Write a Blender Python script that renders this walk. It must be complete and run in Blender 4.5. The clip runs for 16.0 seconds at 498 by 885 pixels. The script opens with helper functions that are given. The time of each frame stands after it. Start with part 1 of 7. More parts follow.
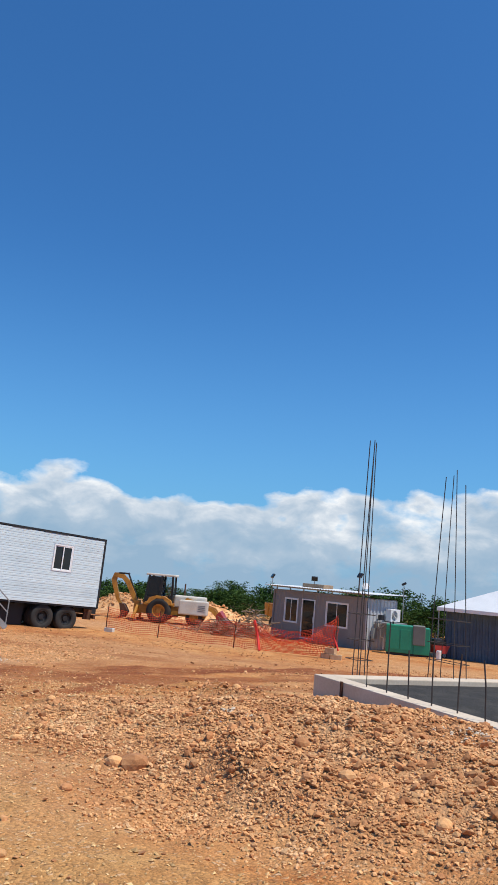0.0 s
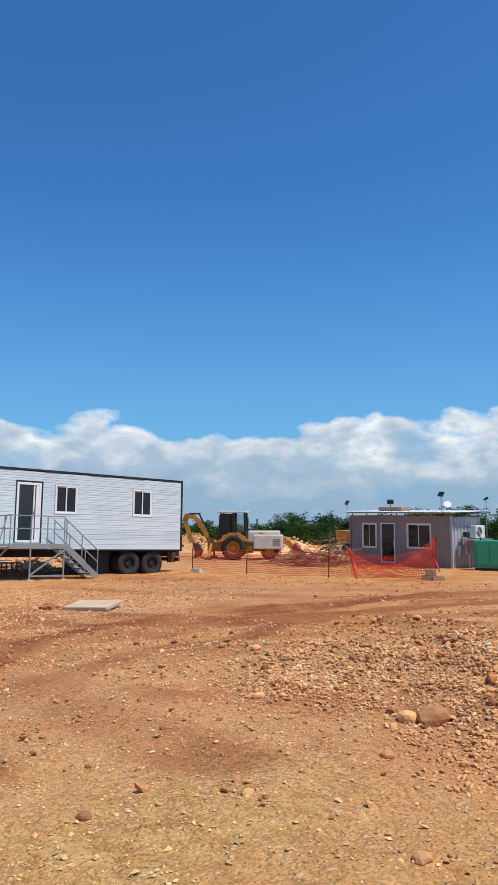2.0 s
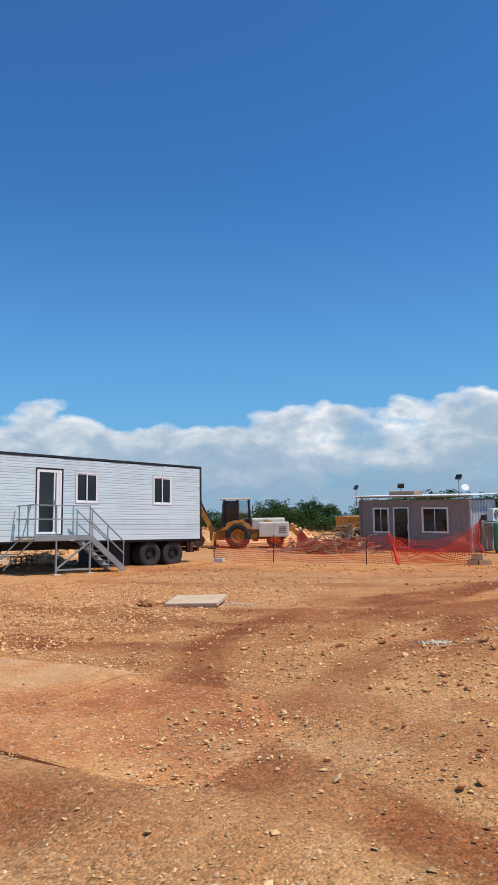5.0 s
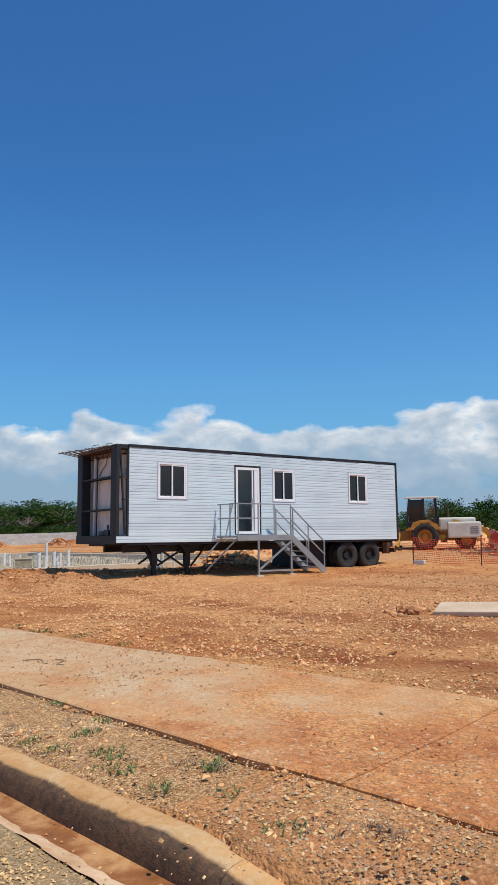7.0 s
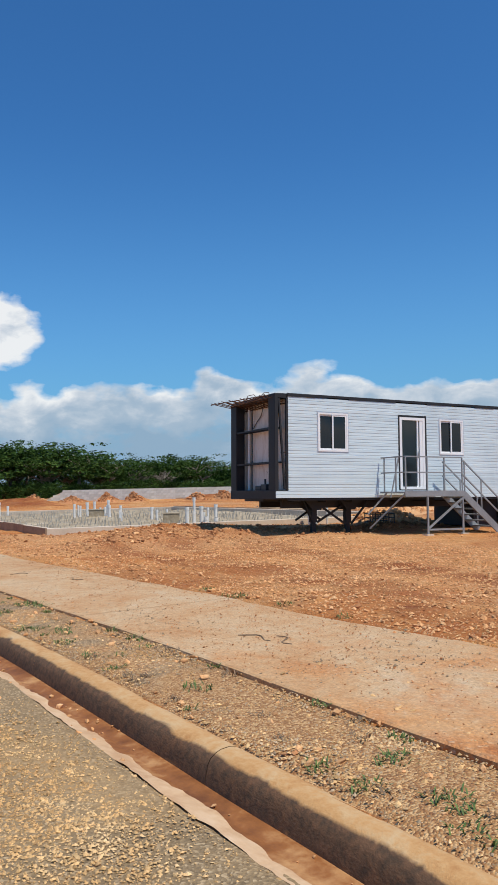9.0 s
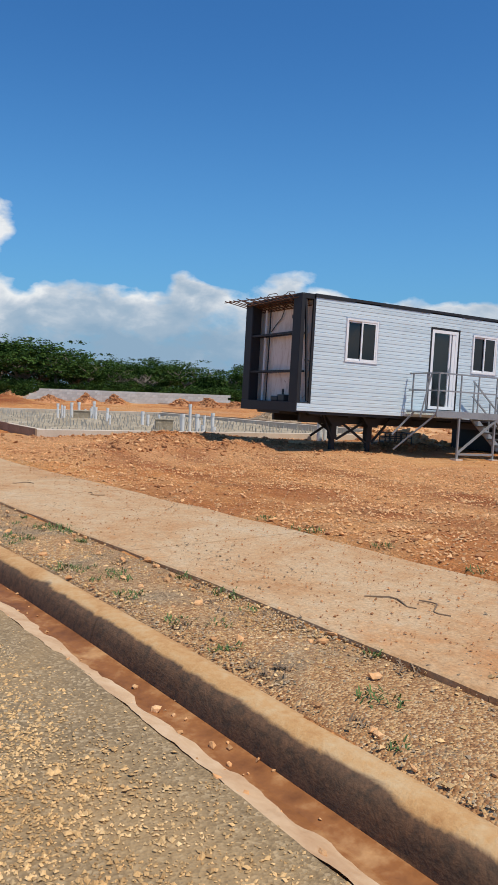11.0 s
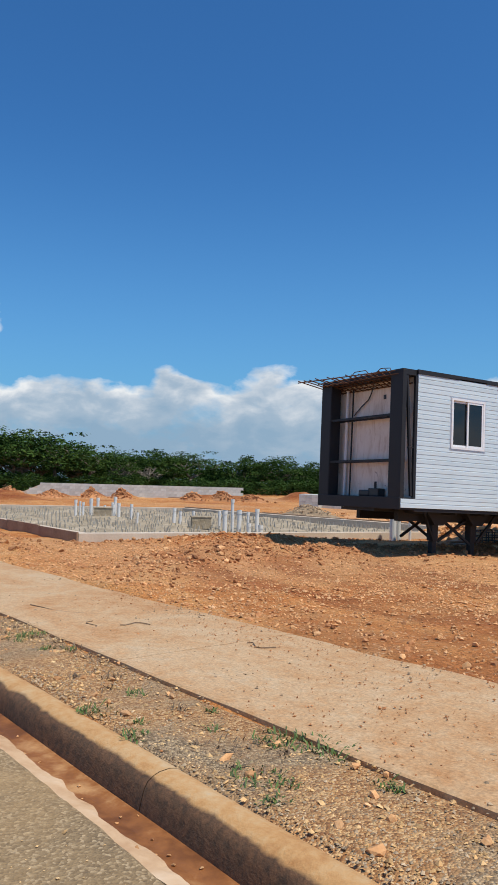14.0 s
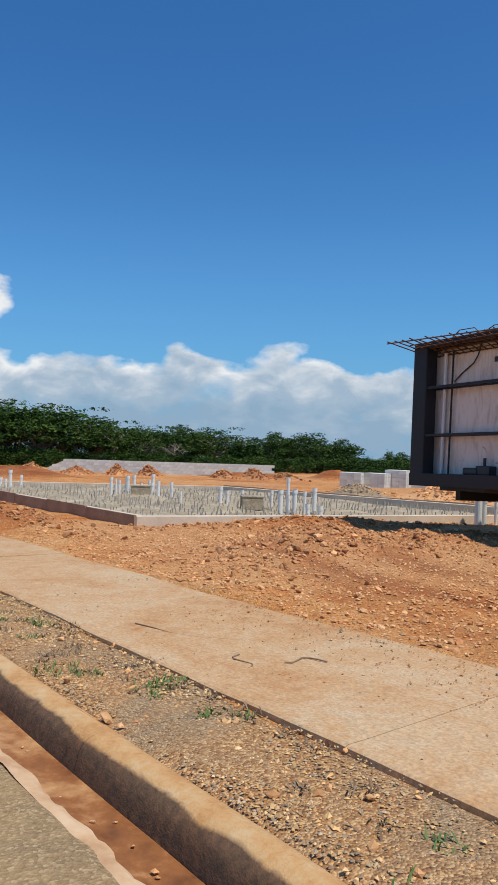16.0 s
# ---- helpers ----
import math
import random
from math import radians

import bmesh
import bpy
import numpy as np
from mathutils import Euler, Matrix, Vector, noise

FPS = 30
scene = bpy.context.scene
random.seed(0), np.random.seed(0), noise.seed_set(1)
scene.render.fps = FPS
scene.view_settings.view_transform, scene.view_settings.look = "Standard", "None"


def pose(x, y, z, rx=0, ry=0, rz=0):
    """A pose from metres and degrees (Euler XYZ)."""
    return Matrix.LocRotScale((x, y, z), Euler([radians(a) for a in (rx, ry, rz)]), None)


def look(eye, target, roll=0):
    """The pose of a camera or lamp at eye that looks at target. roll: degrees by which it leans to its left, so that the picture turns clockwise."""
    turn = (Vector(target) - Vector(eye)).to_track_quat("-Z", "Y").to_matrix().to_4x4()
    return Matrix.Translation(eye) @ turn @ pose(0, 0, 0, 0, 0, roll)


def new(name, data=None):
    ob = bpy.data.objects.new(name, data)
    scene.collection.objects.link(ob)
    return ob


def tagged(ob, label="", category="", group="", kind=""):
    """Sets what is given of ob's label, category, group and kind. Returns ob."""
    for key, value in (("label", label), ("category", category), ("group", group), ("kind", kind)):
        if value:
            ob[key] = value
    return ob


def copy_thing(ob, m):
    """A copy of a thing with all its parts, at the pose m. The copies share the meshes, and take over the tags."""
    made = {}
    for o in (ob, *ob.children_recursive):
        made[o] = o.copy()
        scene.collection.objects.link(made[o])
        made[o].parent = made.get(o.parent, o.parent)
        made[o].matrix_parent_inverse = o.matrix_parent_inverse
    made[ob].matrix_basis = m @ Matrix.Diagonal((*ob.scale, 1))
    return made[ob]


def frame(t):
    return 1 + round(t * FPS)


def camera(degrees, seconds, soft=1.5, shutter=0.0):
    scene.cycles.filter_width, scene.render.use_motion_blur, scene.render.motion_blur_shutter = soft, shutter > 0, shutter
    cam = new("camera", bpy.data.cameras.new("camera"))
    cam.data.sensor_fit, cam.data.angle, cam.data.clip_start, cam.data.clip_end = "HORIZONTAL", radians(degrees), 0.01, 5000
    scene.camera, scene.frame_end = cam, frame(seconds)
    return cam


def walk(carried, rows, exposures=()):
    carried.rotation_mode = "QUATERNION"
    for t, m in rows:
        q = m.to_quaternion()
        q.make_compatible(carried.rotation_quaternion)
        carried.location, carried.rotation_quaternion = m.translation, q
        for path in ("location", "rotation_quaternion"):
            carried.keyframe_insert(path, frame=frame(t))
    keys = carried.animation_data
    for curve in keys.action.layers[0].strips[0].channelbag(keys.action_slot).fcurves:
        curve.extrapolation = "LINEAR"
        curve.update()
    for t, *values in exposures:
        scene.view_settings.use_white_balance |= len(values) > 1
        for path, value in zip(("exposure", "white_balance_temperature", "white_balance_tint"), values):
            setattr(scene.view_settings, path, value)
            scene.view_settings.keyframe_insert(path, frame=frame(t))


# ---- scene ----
cam = camera(37.4, 16.0)
METRES, EYE, TILT, LEAN, TURN = 18.8, 1.5, 0.0, 0.0, 33.2
ROWS = [
    (0.0, 0.0, 0.0, 0.0, -0.94, 10.41, -5.12),
    (0.5, -0.019, 0.0152, -0.0021, -1.64, 9.04, -3.46),
    (1.0, -0.0438, 0.0304, -0.0048, -0.21, 7.59, -1.36),
    (1.5, -0.0688, 0.0426, -0.0054, 1.32, 6.33, -0.35),
    (2.0, -0.095, 0.0583, -0.0068, 2.19, 5.17, -0.05),
    (2.5, -0.1216, 0.0679, -0.0076, 2.83, 4.73, 0.54),
    (3.0, -0.1498, 0.0831, -0.0085, 2.82, 5.03, 0.98),
    (5.5, -0.281, 0.145, -0.0119, -2.09, 4.13, 0.83),
    (6.0, -0.3069, 0.1636, -0.0131, -0.28, 4.21, -0.02),
    (6.5, -0.334, 0.1818, -0.0138, 4.07, 4.29, 0.3),
    (7.0, -0.3569, 0.1975, -0.0151, 9.77, 4.58, 1.31),
    (7.5, -0.38, 0.2119, -0.0149, 15.65, 4.39, 2.25),
    (8.0, -0.4015, 0.2285, -0.0146, 19.52, 3.45, 2.8),
    (8.5, -0.4187, 0.2459, -0.0161, 19.77, 2.65, 2.21),
    (11.0, -0.5342, 0.3465, -0.0244, 17.04, -5.59, -2.14),
    (11.5, -0.5595, 0.3668, -0.026, 17.27, -6.06, -2.29),
    (12.0, -0.5861, 0.3891, -0.0268, 19.13, -4.7, -2.1),
    (12.5, -0.6138, 0.4089, -0.0273, 20.38, -2.83, -1.54),
    (13.0, -0.6412, 0.4301, -0.0276, 18.91, -0.79, -1.11),
    (13.5, -0.6707, 0.4488, -0.0283, 16.35, 1.03, -1.17),
    (14.0, -0.7003, 0.4715, -0.0296, 15.73, 1.55, -1.57),
    (14.5, -0.7299, 0.4943, -0.0312, 17.29, 0.9, -0.68),
    (15.0, -0.7569, 0.5192, -0.0356, 17.6, -0.23, -0.38),
    (15.5, -0.7833, 0.5437, -0.0366, 16.44, -0.39, -1.42),
    (16.0, -0.809, 0.5716, -0.0372, 16.61, -0.21, -1.82),
]
walk(cam, [(t, pose(0, 0, EYE, TILT, LEAN, TURN) @ pose(METRES * x, METRES * y, METRES * z, 90 + pitch, roll, yaw)) for t, x, y, z, yaw, pitch, roll in ROWS], [(0.0, 0.03), (5.0, -0.05), (8.5, -0.11), (11.0, -0.15), (16.0, -0.13)])

# ---- world, sun ----
SUN_EL, SUN_AZ = 65.0, 9.0            # degrees up; degrees from +x towards +y
sun_dir = Vector((math.cos(radians(SUN_EL)) * math.cos(radians(SUN_AZ)), math.cos(radians(SUN_EL)) * math.sin(radians(SUN_AZ)), math.sin(radians(SUN_EL))))
sun_data = bpy.data.lights.new("sun", "SUN")
sun_data.energy, sun_data.angle, sun_data.color = 4.5, radians(0.55), (1.0, 0.925, 0.80)
sun_lamp = new("sun", sun_data)
sun_lamp.matrix_world = look(sun_dir * 60, (0, 0, 0))


class Nodes:
    """Short-hand for building a node tree."""

    def __init__(self, tree):
        self.tree = tree
        tree.nodes.clear()

    def add(self, kind, inputs=None, **props):
        n = self.tree.nodes.new(kind)
        for k, v in props.items():
            setattr(n, k, v)
        for k, v in (inputs or {}).items():
            if isinstance(v, bpy.types.NodeSocket):
                self.tree.links.new(v, n.inputs[k])
            else:
                n.inputs[k].default_value = v
        return n

    def math(self, op, a, b=0.0, c=0.0, clamp=False):
        return self.add("ShaderNodeMath", {0: a, 1: b, 2: c}, operation=op, use_clamp=clamp).outputs[0]

    def noise(self, vec, scale, detail=4.0, rough=0.55, distort=0.0):
        return self.add("ShaderNodeTexNoise", {"Vector": vec, "Scale": scale, "Detail": detail, "Roughness": rough, "Distortion": distort}).outputs["Fac"]

    def ramp(self, fac, stops):
        n = self.add("ShaderNodeValToRGB", {"Fac": fac})
        el = n.color_ramp.elements
        while len(el) < len(stops):
            el.new(0.5)
        for e, (p, c) in zip(el, stops):
            e.position = p
            e.color = (*c, 1) if not isinstance(c, (int, float)) else (c, c, c, 1)
        return n.outputs["Color"]

    def mix(self, fac, a, b, blend="MIX"):
        n = self.add("ShaderNodeMix", data_type="RGBA", blend_type=blend)
        for sock, v in ((n.inputs[0], fac), (n.inputs[6], a), (n.inputs[7], b)):
            if isinstance(v, bpy.types.NodeSocket):
                self.tree.links.new(v, sock)
            elif isinstance(v, (int, float)):
                sock.default_value = v
            else:
                sock.default_value = (*v, 1)
        return n.outputs[2]

    def vmath(self, op, a, b=(0, 0, 0)):
        return self.add("ShaderNodeVectorMath", {0: a, 1: b}, operation=op).outputs[0]


world = bpy.data.worlds.new("sky")
scene.world = world
world.use_nodes = True
w = Nodes(world.node_tree)
sky = w.add("ShaderNodeTexSky", sky_type="NISHITA", sun_disc=False, sun_elevation=radians(SUN_EL), sun_rotation=radians(90 - SUN_AZ), altitude=10.0, air_density=1.0, dust_density=0.25, ozone_density=3.5)
ray = w.add("ShaderNodeTexCoord").outputs["Generated"]
sep = w.add("ShaderNodeSeparateXYZ", {0: ray})
elev = w.math("ARCSINE", sep.outputs["Z"])
azim = w.math("ARCTAN2", sep.outputs["Y"], sep.outputs["X"])
flat = w.add("ShaderNodeCombineXYZ", {0: azim, 1: w.math("MULTIPLY", elev, 1.7), 2: 0.0}).outputs[0]
# cumulus: a bank along the horizon, its top edge billowing
billow = w.noise(flat, 7.0, 2.0, 0.5)
puffs = w.noise(flat, 19.0, 6.0, 0.52, 0.15)
top = w.math("ADD", w.math("MULTIPLY", billow, 0.17), w.math("MULTIPLY", puffs, 0.075))
top = w.math("ADD", top, -0.008)
bank = w.math("MULTIPLY", w.math("SUBTRACT", top, elev), 62.0, clamp=True)
holes = w.ramp(w.noise(flat, 11.0, 5.0, 0.6), [(0.33, 0.55), (0.46, 1.0)])
da = w.math("DIVIDE", w.math("SUBTRACT", azim, 2.825), 0.075)
de = w.math("DIVIDE", w.math("SUBTRACT", elev, 0.172), 0.055)
ring = w.math("ADD", w.math("MULTIPLY", da, da), w.math("MULTIPLY", de, de))
lone = w.math("MULTIPLY", w.math("SUBTRACT", w.math("ADD", 0.25, w.math("MULTIPLY", puffs, 1.4)), ring), 3.0, clamp=True)
dens = w.math("MAXIMUM", w.math("MULTIPLY", bank, holes), lone, clamp=True)
light = w.math("SUBTRACT", 1.0, w.math("MULTIPLY", w.math("SUBTRACT", top, elev), 9.0))
light = w.math("MINIMUM", light, 1.05)
light = w.math("ADD", w.math("MULTIPLY", light, 0.80), w.math("MULTIPLY", w.math("SUBTRACT", w.noise(flat, 15.0, 6.0, 0.58, 0.3), 0.5), 1.25))
cloud = w.ramp(light, [(0.10, (3.1, 4.5, 6.0)), (0.42, (4.3, 5.4, 6.6)), (0.64, (6.6, 7.2, 7.9)), (0.85, (9.7, 9.8, 9.8))])
deep = w.mix(1.0, sky.outputs["Color"], (0.41, 0.93, 1.36), "MULTIPLY")
low = w.math("POWER", w.math("SUBTRACT", 1.0, w.math("MULTIPLY", elev, 2.2), clamp=True), 2.0)
haze = w.mix(w.math("MULTIPLY", low, 0.85), deep, (1.75, 4.25, 6.9))
both = w.mix(w.math("MULTIPLY", dens, 0.93), haze, cloud)
w.add("ShaderNodeOutputWorld", {"Surface": w.add("ShaderNodeBackground", {"Color": both, "Strength": 0.1}).outputs[0]})

# ---- materials ----


def material(name, build):
    m = bpy.data.materials.new(name)
    m.use_nodes = True
    n = Nodes(m.node_tree)
    coord = n.add("ShaderNodeTexCoord").outputs["Object"]
    n.shader = n.add("ShaderNodeBsdfPrincipled")
    n.add("ShaderNodeOutputMaterial", {"Surface": n.shader.outputs[0]})
    build(n, coord)
    return m


def bump(n, height, strength=0.4, distance=0.02):
    b = n.add("ShaderNodeBump", {"Height": height, "Strength": strength, "Distance": distance})
    n.tree.links.new(b.outputs[0], n.shader.inputs["Normal"])


def put(n, key, v):
    if isinstance(v, bpy.types.NodeSocket):
        n.tree.links.new(v, n.shader.inputs[key])
    elif isinstance(v, (int, float)):
        n.shader.inputs[key].default_value = v
    else:
        n.shader.inputs[key].default_value = (*v, 1)


def surface(name, dark, mid, pale, big=0.7, fine=30.0, rough=0.85, metal=0.0, relief=0.3, depth=0.01, island=0.0, spread=1.0):
    """A worn surface: three tones mixed by large stains and fine grain."""
    def build(n, coord):
        a = n.noise(coord, big, 5.0, 0.6, 0.4)
        b = n.noise(coord, fine, 4.0, 0.65)
        f = n.math("ADD", n.math("MULTIPLY", a, 0.62), n.math("MULTIPLY", b, 0.38))
        c = n.ramp(f, [(0.5 - 0.22 * spread, dark), (0.5, mid), (0.5 + 0.22 * spread, pale)])
        if island:
            r = n.add("ShaderNodeNewGeometry").outputs["Random Per Island"]
            r2 = n.add("ShaderNodeObjectInfo").outputs["Random"]
            v = n.math("ADD", 1.0 - island, n.math("MULTIPLY", n.math("FRACT", n.math("ADD", r, r2)), 2 * island))
            c = n.mix(1.0, c, n.add("ShaderNodeCombineColor", {0: v, 1: v, 2: v}).outputs[0], "MULTIPLY")
        put(n, "Base Color", c)
        put(n, "Roughness", n.math("ADD", rough - 0.1, n.math("MULTIPLY", b, 0.2)))
        put(n, "Metallic", metal)
        bump(n, b, relief, depth)
    return material(name, build)


def soil_look(n, coord):
    """Colour and relief of the earth."""
    tone = n.add("ShaderNodeAttribute", attribute_name="tone")
    damp = n.add("ShaderNodeSeparateColor", {0: tone.outputs["Color"]})
    a = n.noise(coord, 0.28, 5.0, 0.62, 0.6)
    b = n.noise(coord, 1.9, 6.0, 0.65, 0.5)
    f = n.math("ADD", n.math("MULTIPLY", a, 0.5), n.math("MULTIPLY", b, 0.5))
    c = n.ramp(f, [(0.36, (0.39, 0.125, 0.034)), (0.46, (0.51, 0.205, 0.063)), (0.55, (0.58, 0.275, 0.096)), (0.66, (0.65, 0.375, 0.165))])
    red = n.ramp(n.noise(coord, 2.2, 4.0, 0.6), [(0.3, (0.18, 0.045, 0.013)), (0.7, (0.31, 0.09, 0.028))])
    c = n.mix(damp.outputs[0], c, red)
    yellow = n.ramp(n.noise(coord, 5.0, 5.0, 0.6), [(0.3, (0.44, 0.22, 0.07)), (0.7, (0.60, 0.36, 0.14))])
    c = n.mix(damp.outputs[1], c, yellow)
    pale = n.ramp(n.noise(coord, 3.0, 5.0, 0.6), [(0.3, (0.46, 0.235, 0.105)), (0.7, (0.60, 0.37, 0.20))])
    c = n.mix(damp.outputs[2], c, pale)
    grains = n.add("ShaderNodeTexVoronoi", {"Vector": coord, "Scale": 46.0, "Randomness": 1.0})
    pick = n.add("ShaderNodeSeparateColor", {0: grains.outputs["Color"]}).outputs[0]
    grain = n.ramp(pick, [(0.0, 0.58), (0.5, 1.0), (1.0, 1.36)])
    coarse = n.noise(coord, 0.9, 3.0)
    c = n.mix(n.math("MULTIPLY", n.ramp(coarse, [(0.35, 0.5), (0.65, 1.0)]), 0.95), c, n.mix(1.0, c, grain, "MULTIPLY"))
    big = n.add("ShaderNodeTexVoronoi", {"Vector": coord, "Scale": 11.0, "Randomness": 1.0})
    peb = n.add("ShaderNodeTexVoronoi", {"Vector": n.vmath("ADD", coord, n.vmath("MULTIPLY", n.add("ShaderNodeTexNoise", {"Vector": coord, "Scale": 17.0, "Detail": 3.0}).outputs["Color"], (0.09, 0.09, 0.0))), "Scale": 23.0, "Randomness": 1.0})
    chosen = n.add("ShaderNodeSeparateColor", {0: peb.outputs["Color"]})
    here = n.ramp(n.noise(coord, 0.55, 4.0, 0.6), [(0.36, 0.78), (0.62, 0.32)])
    body = n.math("MULTIPLY", n.ramp(peb.outputs["Distance"], [(0.22, 1.0), (0.46, 0.0)]), n.math("GREATER_THAN", chosen.outputs[0], here))
    body = n.math("MULTIPLY", body, n.math("SUBTRACT", 1.0, n.math("MULTIPLY", damp.outputs[0], 0.7)))
    tint = n.ramp(chosen.outputs[1], [(0.0, (0.46, 0.22, 0.085)), (0.5, (0.66, 0.38, 0.18)), (1.0, (0.78, 0.56, 0.36))])
    c = n.mix(n.math("MULTIPLY", body, 0.7), c, tint)
    h = n.math("ADD", n.math("MULTIPLY", grains.outputs["Distance"], -0.5), n.math("MULTIPLY", n.noise(coord, 14.0, 6.0, 0.7), 1.3))
    h = n.math("ADD", h, n.math("MULTIPLY", big.outputs["Distance"], -0.2))
    return c, n.math("ADD", h, n.math("MULTIPLY", body, 0.35))


def build_soil(n, coord):
    c, h = soil_look(n, coord)
    put(n, "Base Color", c)
    put(n, "Roughness", 0.93)
    put(n, "Specular IOR Level", 0.2)
    bump(n, h, 0.85, 0.03)


def build_asphalt(n, coord):
    g = n.add("ShaderNodeTexVoronoi", {"Vector": coord, "Scale": 70.0})
    stone = n.ramp(n.add("ShaderNodeSeparateColor", {0: g.outputs["Color"]}).outputs[0], [(0.0, (0.10, 0.075, 0.045)), (0.7, (0.23, 0.17, 0.095)), (1.0, (0.52, 0.40, 0.25))])
    dust = n.ramp(n.noise(coord, 0.9, 6.0, 0.62, 0.5), [(0.36, 0.28), (0.62, 0.8)])
    c = n.mix(dust, stone, n.ramp(n.noise(coord, 30.0, 4.0), [(0.3, (0.31, 0.195, 0.085)), (0.7, (0.46, 0.305, 0.145))]))
    put(n, "Base Color", c)
    put(n, "Roughness", 0.9)
    bump(n, n.math("ADD", g.outputs["Distance"], n.noise(coord, 60.0, 3.0)), 0.55, 0.01)


def build_walk(n, coord):
    a = n.noise(coord, 0.8, 6.0, 0.65, 0.8)
    b = n.noise(coord, 9.0, 6.0, 0.7)
    c = n.ramp(n.math("ADD", n.math("MULTIPLY", a, 0.6), n.math("MULTIPLY", b, 0.4)), [(0.34, (0.49, 0.235, 0.085)), (0.46, (0.58, 0.345, 0.165)), (0.57, (0.62, 0.425, 0.24)), (0.70, (0.61, 0.48, 0.325))])
    specks = n.add("ShaderNodeTexVoronoi", {"Vector": coord, "Scale": 26.0}).outputs["Distance"]
    c = n.mix(n.math("MULTIPLY", n.ramp(specks, [(0.06, 1.0), (0.12, 0.0)]), n.ramp(n.noise(coord, 1.4, 3.0), [(0.38, 0.15), (0.6, 0.9)])), c, (0.26, 0.16, 0.09))
    grainy = n.ramp(n.noise(coord, 45.0, 4.0, 0.7), [(0.3, 0.62), (0.7, 1.1)])
    c = n.mix(1.0, c, grainy, "MULTIPLY")
    east = n.math("MULTIPLY", n.math("ADD", n.add("ShaderNodeSeparateXYZ", {0: coord}).outputs[0], 15.0), 0.13)
    earth = n.ramp(n.math("ADD", east, n.math("MULTIPLY", n.math("SUBTRACT", n.noise(coord, 1.7, 5.0, 0.6), 0.5), 1.6)), [(0.1, 0.0), (0.55, 1.0)])
    dirt, lumps = soil_look(n, coord)
    c = n.mix(earth, c, dirt)
    put(n, "Base Color", c)
    put(n, "Roughness", 0.9)
    h = n.math("MULTIPLY", n.math("ADD", b, n.noise(coord, 70.0, 3.0)), 0.12)
    bump(n, n.math("ADD", h, n.math("MULTIPLY", lumps, earth)), 0.75, 0.024)


def build_kerb(n, coord):
    a = n.noise(coord, 2.5, 6.0, 0.65, 0.7)
    b = n.noise(coord, 22.0, 5.0, 0.65)
    c = n.ramp(n.math("ADD", n.math("MULTIPLY", a, 0.6), n.math("MULTIPLY", b, 0.4)), [(0.3, (0.40, 0.18, 0.055)), (0.47, (0.54, 0.305, 0.12)), (0.62, (0.58, 0.40, 0.21)), (0.75, (0.50, 0.40, 0.29))])
    # road-facing side darkened: black-brown grime, with its shade put into the colour
    grime_shade = n.add("ShaderNodeAttribute", attribute_name="grime_shade").outputs["Fac"]
    black = n.ramp(n.math("ADD", n.math("MULTIPLY", grime_shade, 0.75), n.math("MULTIPLY", n.math("SUBTRACT", a, 0.5), 1.3)), [(0.28, 0.0), (0.52, 0.92)])
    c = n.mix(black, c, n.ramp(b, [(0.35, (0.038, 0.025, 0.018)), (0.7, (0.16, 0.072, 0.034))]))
    put(n, "Base Color", c)
    put(n, "Roughness", 0.88)
    bump(n, n.math("ADD", b, n.noise(coord, 80.0, 3.0)), 0.4, 0.01)


def build_foliage(n, coord):
    r = n.add("ShaderNodeNewGeometry").outputs["Random Per Island"]
    o = n.add("ShaderNodeObjectInfo").outputs["Random"]
    f = n.math("ADD", n.math("MULTIPLY", r, 0.55), n.math("MULTIPLY", n.noise(coord, 0.6, 3.0), 0.45))
    c = n.ramp(f, [(0.18, (0.008, 0.024, 0.005)), (0.5, (0.025, 0.066, 0.012)), (0.82, (0.085, 0.145, 0.026))])
    c = n.mix(n.math("MULTIPLY", o, 0.15), c, (0.12, 0.19, 0.05))
    put(n, "Base Color", c)
    put(n, "Roughness", 0.85)
    put(n, "Specular IOR Level", 0.12)


def plain(name, colour, rough=0.5, metal=0.0, wear=0.25, relief=0.05):
    d = tuple(v * (1 - wear) for v in colour)
    p = tuple(min(1.0, v * (1 + wear * 0.6)) for v in colour)
    return surface(name, d, colour, p, 1.3, 24.0, rough, metal, relief, 0.004)


def build_glass(n, coord):
    put(n, "Base Color", (0.72, 0.8, 0.82))
    put(n, "Roughness", 0.02)
    put(n, "Transmission Weight", 1.0)
    put(n, "IOR", 1.45)


def build_tint(n, coord):
    put(n, "Base Color", (0.012, 0.014, 0.015))
    put(n, "Roughness", n.math("MULTIPLY", n.noise(coord, 3.0), 0.12))
    put(n, "Specular IOR Level", 0.5)


def build_netting(n, coord):
    put(n, "Base Color", (0.85, 0.10, 0.03))
    put(n, "Roughness", 0.55)
    put(n, "Subsurface Weight", 0.0)


def build_siding(n, coord):
    a = n.noise(coord, 0.5, 4.0, 0.6)
    streak = n.noise(n.vmath("MULTIPLY", coord, (0.8, 1.0, 0.5)), 1.6, 5.0, 0.6)
    r = n.add("ShaderNodeObjectInfo").outputs["Random"]
    f = n.math("ADD", n.math("MULTIPLY", a, 0.35), n.math("ADD", n.math("MULTIPLY", streak, 0.45), n.math("MULTIPLY", r, 0.2)))
    c = n.ramp(f, [(0.28, (0.50, 0.595, 0.635)), (0.5, (0.595, 0.70, 0.735)), (0.75, (0.65, 0.745, 0.775))])
    put(n, "Base Color", c)
    put(n, "Roughness", 0.42)
    bump(n, n.noise(coord, 6.0, 3.0), 0.08, 0.01)


